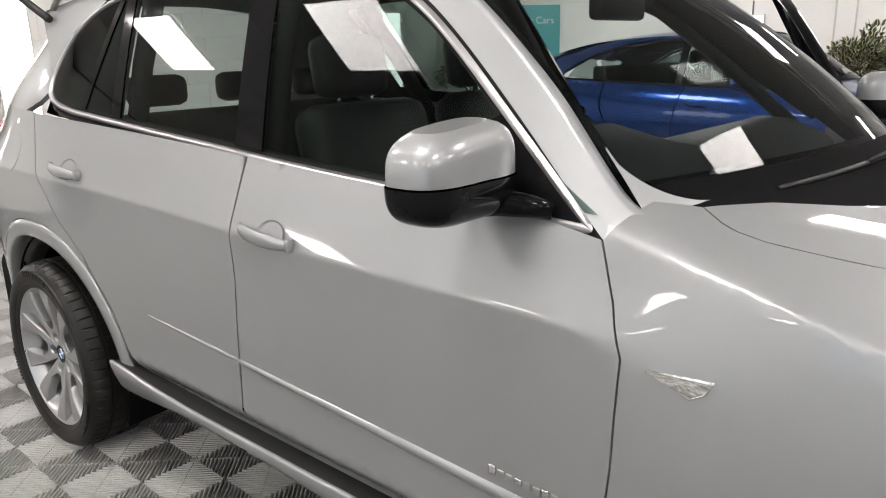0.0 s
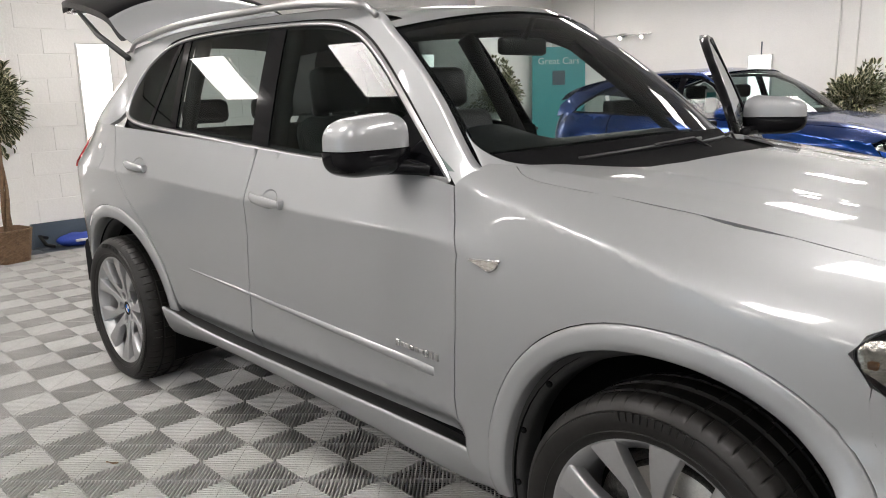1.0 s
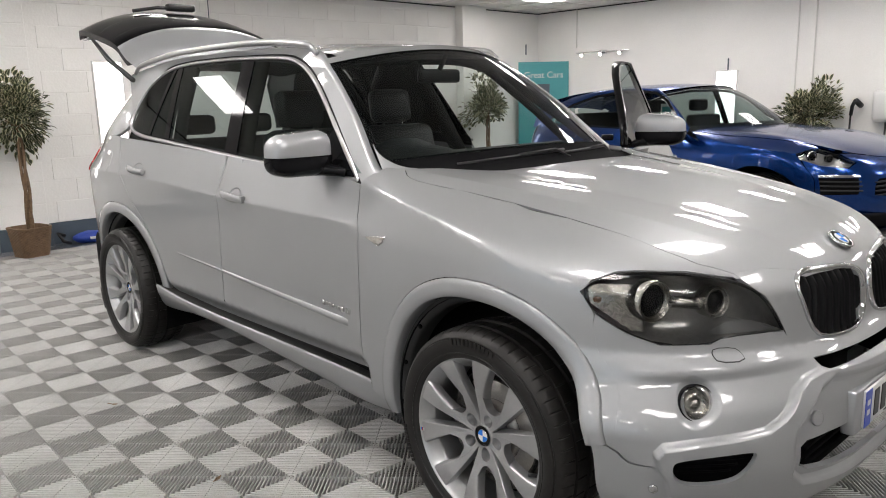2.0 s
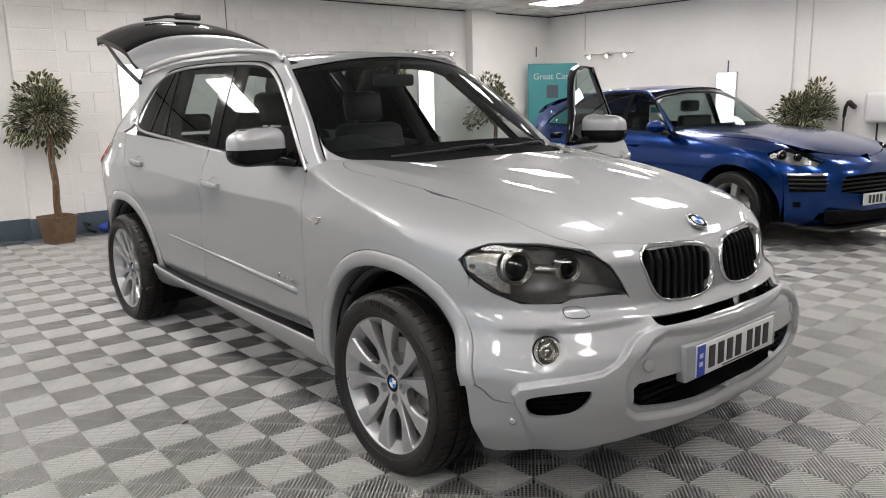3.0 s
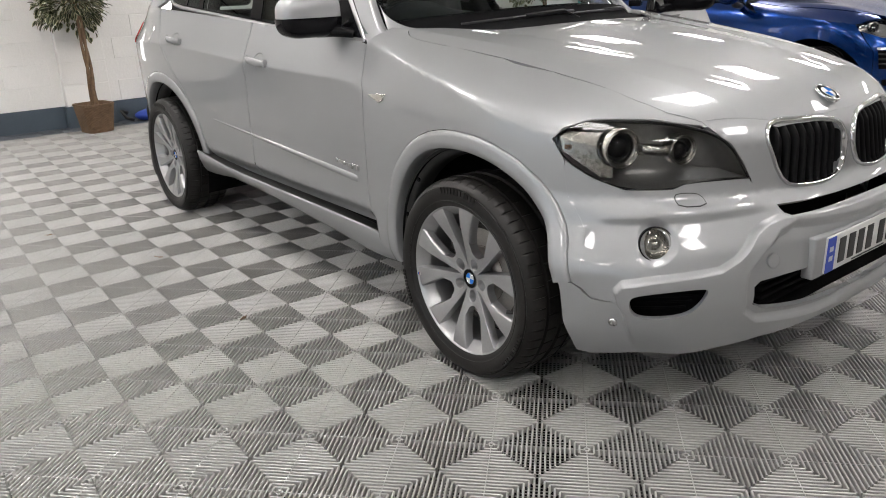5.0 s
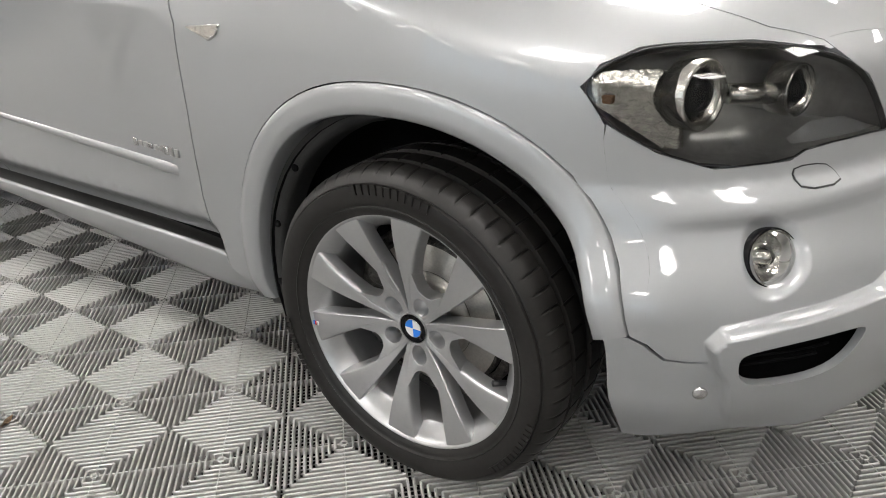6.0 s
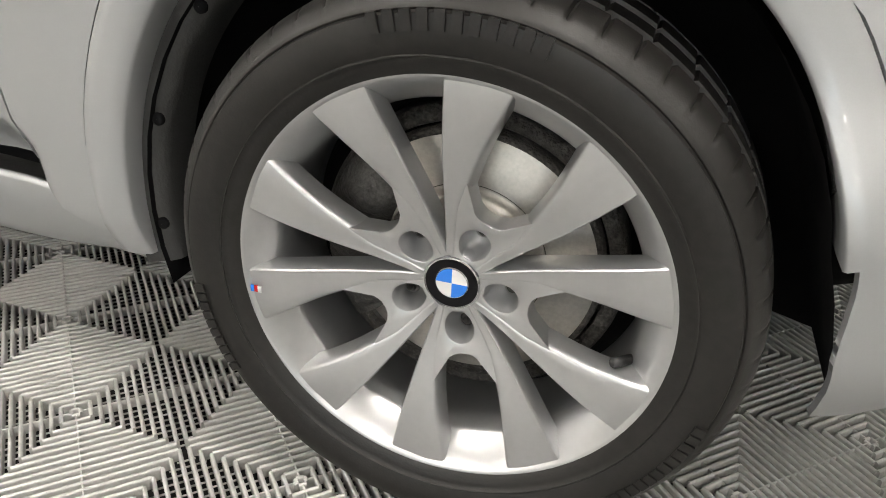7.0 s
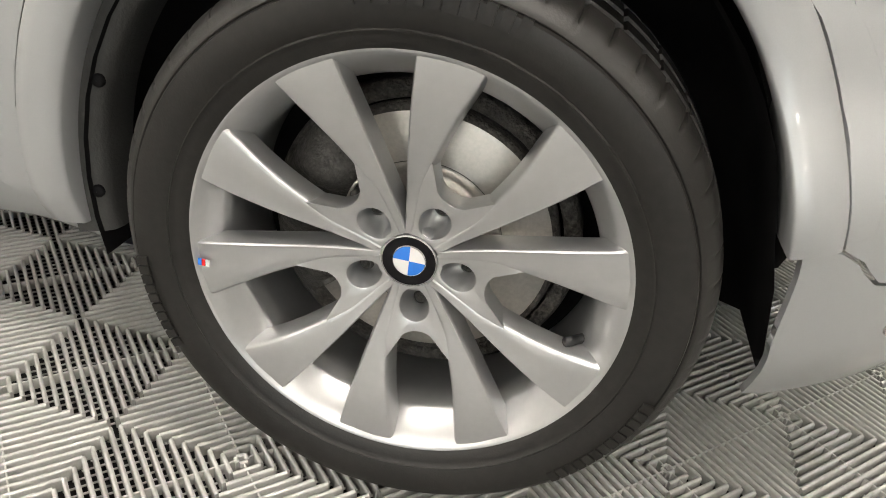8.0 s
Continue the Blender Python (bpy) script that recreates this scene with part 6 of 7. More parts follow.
B_ARCH = arc(0, .36, .43, 190, -8, 22)
for sd in (-1, 1):
    arch = [(x if x <= 0 else .78 * x, z) for x, z in B_ARCH if z > .28]
    lamp_b = [(.30, .93), (.36, .965), (.46, .965), (.58, .92), (.69, .845), (.62, .80), (.44, .822), (.325, .872)]
    wing = arch + [(.36, .50), (.37, .70), (.33, .80), (.312, .868), (.295, .93), (.36, .968), (.46, .968)] + [(.40, 1.02), (.2, 1.06), (0, 1.10), (-.3, 1.13), (-.6, 1.15), (-.86, 1.12), (-.70, 1.0), (-.62, .88), (-.60, .60), (-.58, .36), (-.45, .30)]
    panel("front_wing", wing, b_skin, BLUE, blue, .03, side=sd)
    nose = [(.363, .26), (.364, .50), (.374, .70), (.335, .80), (.326, .862), (.44, .814), (.62, .792), (.70, .842), (.61, .925), (.72, .93), (.85, .905), (1.0, .884), (1.0, .72), (.80, .70), (.76, .64), (.75, .56), (1.0, .52), (1.0, .38), (.6, .37), (.56, .30), (1.0, .28), (1.0, .22), (.6, .22)]
    panel("front_bumper", nose, b_skin, BLUE, blue, .05, side=sd, flange=.03)
    panel("front_door", [(-.67, .98), (-.61, .88), (-.59, .60), (-.60, .34), (-1.62, .34), (-1.66, .70), (-1.60, 1.08), (-.95, 1.08)], b_side, BLUE, blue, .07, side=sd)
    panel("rear_door", [(-1.63, .34), (-1.67, .70), (-1.61, 1.08), (-2.55, 1.10), (-2.50, .85), (-2.36, .58), (-2.28, .34)], b_side, BLUE, blue, .07, side=sd)
    ra = [(-2.807 + (x * .98), z) for x, z in B_ARCH if z > .28]
    panel("rear_quarter", ra[::-1] + [(-2.30, .34), (-2.38, .58), (-2.52, .85), (-2.57, 1.10), (-3.3, 1.12), (-3.6, 1.08), (-3.72, .85), (-3.74, .5), (-3.5, .30)], b_side, BLUE, blue, .07, side=sd)
    panel("front_window", [(-.98, 1.075), (-1.12, 1.20), (-1.34, 1.38), (-1.52, 1.462), (-1.70, 1.485), (-1.66, 1.085)], b_green, SIDE_GLASS, blue, .08, side=sd, flange=0)
    panel("rear_window", [(-1.74, 1.485), (-1.70, 1.09), (-2.55, 1.11), (-2.72, 1.30), (-2.5, 1.43), (-2.1, 1.485)], b_green, REAR_GLASS, blue, .08, side=sd, flange=0)
    panel("quarter_window", [(-2.62, 1.12), (-2.78, 1.30), (-2.60, 1.41), (-3.05, 1.26), (-3.15, 1.14)], b_green, REAR_GLASS, blue, .08, side=sd, flange=0)
    frame_o = [(-.90, 1.06), (-1.10, 1.22), (-1.32, 1.41), (-1.52, 1.492), (-1.72, 1.512), (-2.1, 1.512), (-2.5, 1.462), (-2.85, 1.37), (-3.2, 1.21), (-3.3, 1.11), (-2.5, 1.095), (-1.6, 1.07)]
    frame_i = shrink(frame_o, .026)
    panel("window_frame", frame_o, b_green, GLOSSBLACK, blue, .06, holes=[frame_i], side=sd, flange=.01, lift=.004, label="black window frame")
    panel("door_pillar", [(-1.655, 1.08), (-1.69, 1.495), (-1.77, 1.495), (-1.73, 1.085)], b_green, GLOSSBLACK, blue, .08, side=sd, flange=.01, lift=.003)
    # cant rail and pillar sweep
    o = [b_green(*p) for p in shrink(frame_o, -.004)[0:10]]
    inn = [b_screen(1, .02), b_screen(1, .35), b_screen(1, .72), (-1.50, .58, b_roof(-1.5, .58)), (-1.75, .58, b_roof(-1.75, .58)), (-2.1, .58, b_roof(-2.1, .58)), (-2.5, .57, b_roof(-2.5, .57)), (-2.9, .55, b_roof(-2.9, .55)), (-3.3, .53, b_roof(-3.3, .53)), (-3.6, .50, b_roof(-3.6, .5))]
    bm = bmesh.new()
    rows = []
    for a_, b_ in zip(o, inn):
        a_, b_ = Vector(a_), Vector(b_)
        rows.append([((a_ + (b_ - a_) * f + Vector((0, .6, .7)) * .014 * math.sin(math.pi * f)) * 1.0) for f in (0, .2, .4, .6, .8, 1)])
    sheet(bm, [[(p.x, sd * p.y, p.z) for p in r] for r in rows])
    bmesh.ops.recalc_face_normals(bm, faces=bm.faces)
    part("roof_pillar", bm, BLUE, blue)
    panel("rear_flank", [(-3.2, 1.205), (-3.3, 1.10), (-3.62, 1.07), (-3.62, 1.20), (-3.35, 1.36), (-2.95, 1.36)], b_green, BLUE, blue, .07, side=sd)
    hl = new("headlamp")
    hl.parent = blue
    panel("lamp_housing", lamp_b, b_skin, LAMPDARK, hl, .04, side=sd, flange=0, lift=-.045, label="dark grey lamp housing")
    panel("lamp_lens", lamp_b, b_skin, LENS, hl, .04, side=sd, flange=.01, lift=.002, label="clear lamp cover")
    for ls, lz, lr, mt in ((.41, .90, .044, GLOSSBLACK), (.52, .875, .036, GLOSSBLACK)):
        p_, a__, z_ = b_skin(ls, lz)
        bm = bmesh.new()
        bmesh.ops.create_uvsphere(bm, u_segments=20, v_segments=12, radius=lr, matrix=Matrix.Translation((p_ - .03, sd * (a__ - .03), z_)))
        part("lamp_unit", bm, mt, hl)
        bm = bmesh.new()
        turn_ = Vector((.93, sd * .36, .05)).to_track_quat("Z", "Y").to_matrix().to_4x4()
        lathe(bm, [(lr * .98, -.01), (lr * .98, lr * .55), (lr * .90, lr * .60), (lr * .80, lr * .45)], 24, 0, "z")
        bmesh.ops.transform(bm, matrix=Matrix.Translation((p_ - .03, sd * (a__ - .03), z_)) @ turn_, verts=bm.verts)
        part("lamp_ring", bm, REFLECT, hl, "bright ring round the lamp unit")
    # side intake with slats and light bar
    for z in (.60, .64, .68):
        bm = bmesh.new()
        tube(bm, [(Vector(b_skin(.40 + .27 * i / 8, z)[:]) * 1.0) for i in range(9)], .008, 6)
        for v in bm.verts:
            v.co.y *= sd
        part("intake_slat", bm, BLACK, blue)
    panel("side_intake", [(.40, .56), (.40, .71), (.66, .71), (.64, .57)], b_skin, LINER, blue, .05, side=sd, flange=0, lift=.003, label="black side intake")
    panel("day_light", [(.40, .715), (.40, .735), (.67, .735), (.67, .715)], b_skin, CHROME, blue, .03, side=sd, flange=.01, lift=.012, label="slim daytime light bar")
    panel("fog_light", [(.42, .42), (.42, .47), (.47, .47), (.47, .42)], b_skin, LINER, blue, .03, side=sd, flange=.004, lift=.003)
    # black lower cladding
    bm = bmesh.new()
    box(bm, -2.35, -.42, .82, .90, .20, .335, .02)
    for v in bm.verts:
        v.co.y *= sd
    bmesh.ops.recalc_face_normals(bm, faces=bm.faces)
    part("sill", bm, BLACK, blue, "black lower sill")
    for xc in (0, -2.807):
        bm = bmesh.new()
        rows = []
        for k in range(25):
            an = radians(195 - 210 * k / 24)
            rows.append([(xc + r * math.cos(an), sd * a, .36 + r * math.sin(an)) for r, a in ((.435, .90), (.425, .86), (.42, .55), (.05, .52))])
        sheet(bm, rows)
        part("wheel_housing", bm, LINER, blue)
    # mirror and handle
    if sd > 0:
        continue
    dm = new("door_mirror")
    dm.parent = blue
    bm = bmesh.new()
    bmesh.ops.create_uvsphere(bm, u_segments=24, v_segments=14, radius=1, matrix=Matrix.Translation((-.90, sd * 1.03, 1.14)) @ Matrix.Diagonal((.085, .115, .066, 1)))
    part("mirror_cap", bm, BLUE, dm)
    bm = bmesh.new()
    tube(bm, [(-.92, sd * .84, 1.05), (-.90, sd * .95, 1.075)], .03, 10)
    part("mirror_arm", bm, BLACK, dm)
    bm = bmesh.new()
    tube(bm, [(-1.50, sd * .915, .93), (-1.42, sd * .945, .93), (-1.34, sd * .915, .93)], .014, 8)
    part("door_handle", bm, BLUE, blue)
edge_b = [(-.84, .77), (-.5, .77), (0, .74), (.3, .69), (.5, .60), (.66, .43), (.735, .26), (.765, .10)]
panel("bonnet", [(x, -y) for x, y in edge_b] + [(x, y) for x, y in edge_b[::-1]] + [(-.80, .5), (-.66, .25), (-.62, 0), (-.66, -.25), (-.80, -.5)], lambda x, y: (x, y, b_hood(x, y) + .004), BLUE, blue, .06, side=1)
bm = bmesh.new()
sheet(bm, [[b_screen(-1 + 2 * i / 20, j / 10) for i in range(21)] for j in range(11)])
part("windscreen", bm, SCREEN_GLASS, blue, "curved windscreen")
bm = bmesh.new()
sheet(bm, [[Vector(b_screen(-1 + 2 * i / 20, -.08 + .15 * j / 3)) - Vector((.004, 0, .006)) for i in range(21)] for j in range(4)])
part("cowl", bm, BLACK, blue)
bm = bmesh.new()
sheet(bm, [[Vector((x - .10 * (u * u if x > -1.5 else 0), u * .585, b_roof(x, u * .585))).lerp(Vector(b_screen(u * .97, 1.0)) + Vector((.01, 0, .006)), max(0, (x + 1.75) / .5) ** 2) for u in [-1 + 2 * j / 16 for j in range(17)]] for x in [-3.65 + 2.40 * i / 24 for i in range(25)]])
part("roof", bm, BLUE, blue)
bm = bmesh.new()
box(bm, -3.7, .5, -.60, .60, .22, .50, .06)
box(bm, -3.5, -.3, -.78, .78, .30, .62, .06)
box(bm, .1, .70, -.55, .55, .30, .85, .06)
part("floor_pan", bm, LINER, blue)
bm = bmesh.new()
box(bm, .83, .85, -.48, .48, .50, .705, .015)
part("grille", bm, LINER, blue, "black front grille")
for z in (.55, .59, .63, .67):
    bm = bmesh.new()
    box(bm, .85, .875, -.46, .46, z - .006, z + .006, .003)
    part("grille_bar", bm, BLACK, blue)
bm = bmesh.new()
box(bm, .55, .935, -.64, .64, .205, .232, .01)
part("splitter", bm, EDGEGREY, blue, "dark grey lower splitter")
bm = bmesh.new()
box(bm, .80, .93, -.60, .60, .28, .40, .02)
part("lower_intake", bm, LINER, blue, "black lower intake")
np_ = new("number_plate")
np_.parent = blue
bm = bmesh.new()
box(bm, .945, .955, -.26, .26, .43, .54, .003)
part("plate_base", bm, PLATEW, np_, "white front number plate")
for y in (-.17, -.115, -.06, -.005, .08, .14, .2):
    bm = bmesh.new()
    box(bm, .9545, .9565, y - .018, y + .018, .447, .523)
    part("plate_bar", bm, INK, np_, flat=True)
seats = [("dashboard", -1.05, -.55, -.70, .70, 1.00, 1.09), ("rear_bench", -2.9, -2.7, -.62, .62, .6, 1.25)]
for y in (-.36, .36):
    seats += [("seat_back", -1.75, -1.62, y - .24, y + .24, .6, 1.22), ("headrest", -1.82, -1.72, y - .13, y + .13, 1.26, 1.40)]
for nm, x0, x1, y0, y1, z0, z1 in seats:
    bm = bmesh.new()
    box(bm, x0, x1, y0, y1, z0, z1, .035)
    part(nm, bm, LEATHER, blue)
bm = bmesh.new()
box(bm, -1.50, -1.492, -.56, -.40, 1.13, 1.36, 0, 0)
box(bm, -1.493, -1.489, -.55, -.41, 1.27, 1.33, 0, 1)
part("window_card", bm, [PLATEW, TEAL], blue, "white and teal price card in the window", flat=True)


def plain_wheel(parent, m):
    w = new("wheel")
    w.parent = parent
    w.matrix_basis = m
    bm = bmesh.new()
    tyre_mesh(bm, .36, .255, .25, 96)
    for v in bm.verts:
        v.co.y += .06
    sharp(bm, 40)
    part("tyre", bm, RUBBER, w, "black rubber tyre")
    bm = bmesh.new()
    lathe(bm, [(.245, .20), (.225, .10), (.222, .0), (.245, -.03), (.255, -.045), (.260, -.045), (.262, -.03)], 64)
    for k in range(5):
        c = radians(72 * k + 10)
        rows = []
        for i in range(11):
            t = i / 10
            r = .03 + .225 * t
            hw = .030 + .012 * abs(t - .3)
            y = -.02 - .018 * t
            rows.append([(q * math.cos(c) + r * math.sin(c), yy, r * math.cos(c) - q * math.sin(c)) for q, yy in ((-hw - .01, y + .05), (-hw, y + .006), (-hw * .7, y), (0, y + .004), (hw * .7, y), (hw, y + .006), (hw + .01, y + .05))])
        sheet(bm, rows)
    lathe(bm, [(.0005, -.03), (.03, -.03), (.04, -.02), (.07, .0), (.075, .05)], 32)
    bmesh.ops.recalc_face_normals(bm, faces=bm.faces)
    sharp(bm, 40)
    part("rim", bm, ALLOY, w, "silver five-spoke alloy rim")
    bm = bmesh.new()
    lathe(bm, [(.06, .07), (.16, .07), (.16, .09)], 40)
    part("brake_disc", bm, STEEL, w)
    bm = bmesh.new()
    lathe(bm, [(.05, .11), (.23, .11)], 40)
    part("dust_shield", bm, LINER, w)


for xw in (0, -2.807):
    plain_wheel(blue, pose(xw, -.86, .355))
    plain_wheel(blue, pose(xw, .86, .355, 0, 0, 180))


# ---------------------------------------------------------------- plants
def crown_mesh(seed, rx, rz, zc, leaves):
    rnd = random.Random(seed)
    bm = bmesh.new()
    lumps = [(Vector((rnd.gauss(0, .40) * rx, rnd.gauss(0, .40) * rx, zc + rnd.gauss(0, .42) * rz)), rnd.uniform(.35, .62)) for _ in range(16)]
    for k in range(leaves):
        c, r = rnd.choice(lumps)
        while True:
            d = Vector((rnd.uniform(-1, 1), rnd.uniform(-1, 1), rnd.uniform(-1, 1)))
            if .25 < d.length < 1:
                break
        p = c + Vector((d.x * rx * r, d.y * rx * r, d.z * rz * r))
        out = (p - Vector((0, 0, zc - .12))).normalized()
        dirn = (out + Vector((rnd.uniform(-.6, .6), rnd.uniform(-.6, .6), rnd.uniform(-.75, .25)))).normalized()
        side = dirn.cross(Vector((rnd.uniform(-.5, .5), rnd.uniform(-.5, .5), 1))).normalized()
        nrm = side.cross(dirn)
        L, W = rnd.uniform(.055, .095), rnd.uniform(.011, .018)
        def q(t, s, h):
            return bm.verts.new(p + dirn * (L * t) + side * (W * s) + nrm * (L * h))
        a, b = q(0, 0, 0), q(1, 0, -.12)
        l1, l2, r1, r2 = q(.3, -1, .10), q(.68, -.8, .04), q(.3, 1, .10), q(.68, .8, .04)
        m1, m2 = q(.3, 0, .03), q(.68, 0, -.01)
        kind = 0 if rnd.random() < .55 else 1
        for f in ((a, m1, l1), (l1, m1, m2, l2), (l2, m2, b), (a, r1, m1), (m1, r1, r2, m2), (m2, r2, b)):
            bm.faces.new(f).material_index = 0
        if kind == 1 or rnd.random() < .75:
            for e1, e2, sg in ((l1, l2, -1), (r1, r2, 1)):
                o1, o2 = bm.verts.new(e1.co + side * (sg * W * .50)), bm.verts.new(e2.co + side * (sg * W * .46))
                bm.faces.new((e1, e2, o2, o1) if sg > 0 else (e1, o1, o2, e2)).material_index = 1
                bm.faces.new((e2, b, o2)).material_index = 1
                bm.faces.new((a, e1, o1)).material_index = 1
    return bm


def ficus(at, seed, top=1.86, low=1.02, half=.36, leaves=1500, turn=0):
    t = thing("potted_tree", at, "variegated green artificial tree with twisted trunk in a wicker basket", "potted tree", "potted trees")
    t.rotation_euler = (0, 0, turn)
    zc = (top + low) / 2
    part("crown", crown_mesh(seed, half, (top - low) * .5, zc, leaves), [LEAF, LEAFEDGE], t, "dense cream-edged green leaves", flat=True)
    for k in range(3):
        bm = bmesh.new()
        ph = k * math.tau / 3
        tube(bm, [(.022 * math.cos(ph + 5 * z) * (1.2 - .2 * z) + .05 * math.sin(2.4 * z), .022 * math.sin(ph + 5 * z), z) for z in [.24 + (zc + .05 - .24) * i / 24 for i in range(25)]], lambda f: .018 - .007 * f, 8)
        part("trunk", bm, BARK, t, "thin twisted brown trunk")
    bm = bmesh.new()
    rnd = random.Random(seed + 7)
    for k in range(16):
        a = rnd.uniform(0, math.tau)
        r = rnd.uniform(.4, .8) * half
        z0 = zc - rnd.uniform(.1, .3) * (top - low)
        z1 = zc + rnd.uniform(-.3, .4) * (top - low)
        tube(bm, [(.03, 0, z0), (.5 * r * math.cos(a), .5 * r * math.sin(a), (z0 + z1) / 2 + .05), (r * math.cos(a), r * math.sin(a), z1)], lambda f: .007 - .004 * f, 6)
    part("limbs", bm, BARK, t)
    # wicker basket: square, flared, of woven bands
    bm = bmesh.new()
    def loop(h, z, wob=0.0):
        pts = []
        for (ax, ay), (bx, by) in zip(((-1, -1), (1, -1), (1, 1), (-1, 1)), ((1, -1), (1, 1), (-1, 1), (-1, -1))):
            for i in range(12):
                f = i / 12
                x, y = ax + (bx - ax) * f, ay + (by - ay) * f
                r = math.hypot(x, y)
                k = min(1, 1.22 / r)
                w = wob * (1 if i % 2 else -1)
                pts.append((x * k * h + x / r * w, y * k * h + y / r * w, z))
        return pts
    rows = []
    n = 22
    for i in range(n * 2 + 1):
        z = .27 * i / (n * 2)
        h = .125 + .035 * z / .27
        rows.append(loop(h + (.004 if i % 2 else 0), z, .004 * (1 if (i // 2) % 2 else -1) if i % 2 else 0))
    rows.append(loop(.168, .275))
    rows.append(loop(.168, .290))
    rows.append(loop(.150, .290))
    rows.append(loop(.148, .24))
    sheet(bm, rows, loop=True)
    bm.faces.new([bm.verts.new(p) for p in loop(.149, .245)])
    bm.faces.new([bm.verts.new(p) for p in loop(.125, .0)][::-1])
    part("basket", bm, WICKER, t, "square brown wicker basket", flat=True)
    return t


ficus((-6.53, -.50, 0), 3, 1.69, 1.08, .29, 1700, .2)
ficus((-6.45, 3.85, 0), 8, 1.60, .95, .34, 1500, 1.1)
ficus((-6.45, 5.95, 0), 5, 1.58, .95, .34, 1500, 2.0)
ficus((-2.30, 7.40, 0), 11, 1.43, .80, .30, 2000, 2.6)

# ---------------------------------------------------------------- things on the walls
def spot_rail(at, turn):
    t = thing("spot_rail", at, "white wall rail with three small lit spotlights", "spotlight", "spotlight rails")
    t.rotation_euler = (0, 0, turn)
    bm = bmesh.new()
    box(bm, -.50, .50, -.075, -.055, -.010, .010, .004)
    box(bm, -.06, .06, -.06, 0, -.03, .03, .008)
    part("rail", bm, SATIN, t)
    for x in (-.36, 0, .36):
        sp = new("spot")
        sp.parent = t
        ax = Vector((.10, -.75, -.45)).normalized()
        mm = Matrix.Translation((x, -.085, -.02)) @ ax.to_track_quat("Z", "Y").to_matrix().to_4x4()
        bm = bmesh.new()
        lathe(bm, [(.012, -.03), (.024, -.015), (.030, .045), (.027, .045), (.025, .03)], 18, 0, "z")
        bmesh.ops.transform(bm, matrix=mm, verts=bm.verts)
        part("spot_shell", bm, SATIN, sp)
        bm = bmesh.new()
        lathe(bm, [(.0255, .036), (.015, .043), (.0005, .045)], 16, 0, "z")
        bmesh.ops.transform(bm, matrix=mm, verts=bm.verts)
        part("bulb", bm, BULB, sp, "lit spot bulb")
    return t


spot_rail((-5.69, YS, 2.095), 0)
spot_rail((XB, 5.13, 2.15), math.pi / 2)
spot_rail((XB, -1.45, 1.96), math.pi / 2)

# roll-up banner standing across the corner
ban = thing("banner_stand", (-6.62, 7.50, 0), "tall teal roll-up banner with white lettering standing in the corner", "banner")
ban.rotation_euler = (0, 0, radians(50))
bm = bmesh.new()
box(bm, -.44, .44, -.06, .06, 0, .07, .015)
part("banner_base", bm, SATIN, ban, "silver banner base")
bm = bmesh.new()
rows = [[(-.42 + .84 * i / 8, .004 * math.sin(3 * z), z) for i in range(9)] for z in [.07 + 1.91 * j / 12 for j in range(13)]]
sheet(bm, rows)
sheet(bm, [[(x, y + .003, z) for x, y, z in r[::-1]] for r in rows])
part("banner_sheet", bm, TEAL, ban, "teal printed sheet")
txt = bpy.data.curves.new("banner_text", "FONT")
txt.body, txt.size, txt.align_x, txt.extrude = "Great Cars", .145, "CENTER", .001
txt.materials.append(PLATEW)
tob = new("banner_text", txt)
tob.parent = ban
tob.matrix_basis = pose(0, -.008, 1.72, 90, 0, 0)
dep = bpy.context.evaluated_depsgraph_get()
tme = bpy.data.meshes.new_from_object(tob.evaluated_get(dep))
bpy.data.objects.remove(tob)
lt = new("banner_text", tme)
lt.parent = ban
lt.matrix_basis = pose(0, -.008, 1.72, 90, 0, 0)
tagged(lt, "white printed lettering")
bm = bmesh.new()
box(bm, -.10, .10, -.012, -.006, 1.40, 1.62, .002)
part("banner_picture", bm, SKIRT, ban, flat=True)

# charger box with its plug and cable
ch = thing("wall_charger", (-1.47, YS, 1.20), "white wall charger with black plug and hanging cable", "charger")
bm = bmesh.new()
box(bm, -.20, .20, -.16, 0, -.18, .20, .05)
part("charger_box", bm, WHITEP, ch, "rounded white charger housing")
bm = bmesh.new()
tube(bm, [(-.36, -.02, .02), (-.36, -.08, .04), (-.38, -.14, .08)], .035, 10)
tube(bm, [(-.38, -.15, .09), (-.42, -.13, .02), (-.44, -.11, -.10)], .022, 8)
part("plug", bm, CABLE, ch, "black charging plug in its holder")
bm = bmesh.new()
tube(bm, [(-.44, -.11, -.10), (-.46, -.08, -.5), (-.44, -.06, -.95), (-.25, -.08, -1.12), (-.10, -.08, -.9), (-.05, -.07, -.5), (-.05, -.07, -.18)], .012, 8)
part("charging_cable", bm, CABLE, ch, "black hanging cable")

# conduits, small marks and cables on the walls
for x in (-2.66, -2.44):
    bm = bmesh.new()
    tube(bm, [(x, YS - .012, .9), (x, YS - .012, CZ)], .011, 8)
    tagged(part("conduit", bm, CONDUIT), "thin white conduit running up the wall", "conduit", "wall conduits")
bm = bmesh.new()
tube(bm, [(-6.22, YS - .01, 2.18), (-6.22, YS - .01, CZ)], .009, 8)
tagged(part("conduit", bm, CONDUIT), "thin white conduit above the spotlight rail", "conduit", "wall conduits")
for at, ax in (((-3.60, YS - .008, 1.80), 0), ((XB + .008, 7.55, 2.20), 1)):
    bm = bmesh.new()
    box(bm, -.008, .008, -.008, .008, -.085, .085, .003)
    ob = tagged(part("wall_bracket", bm, SKIRT), "short dark upright bracket on the wall", "bracket", "wall brackets")
    ob.location = at
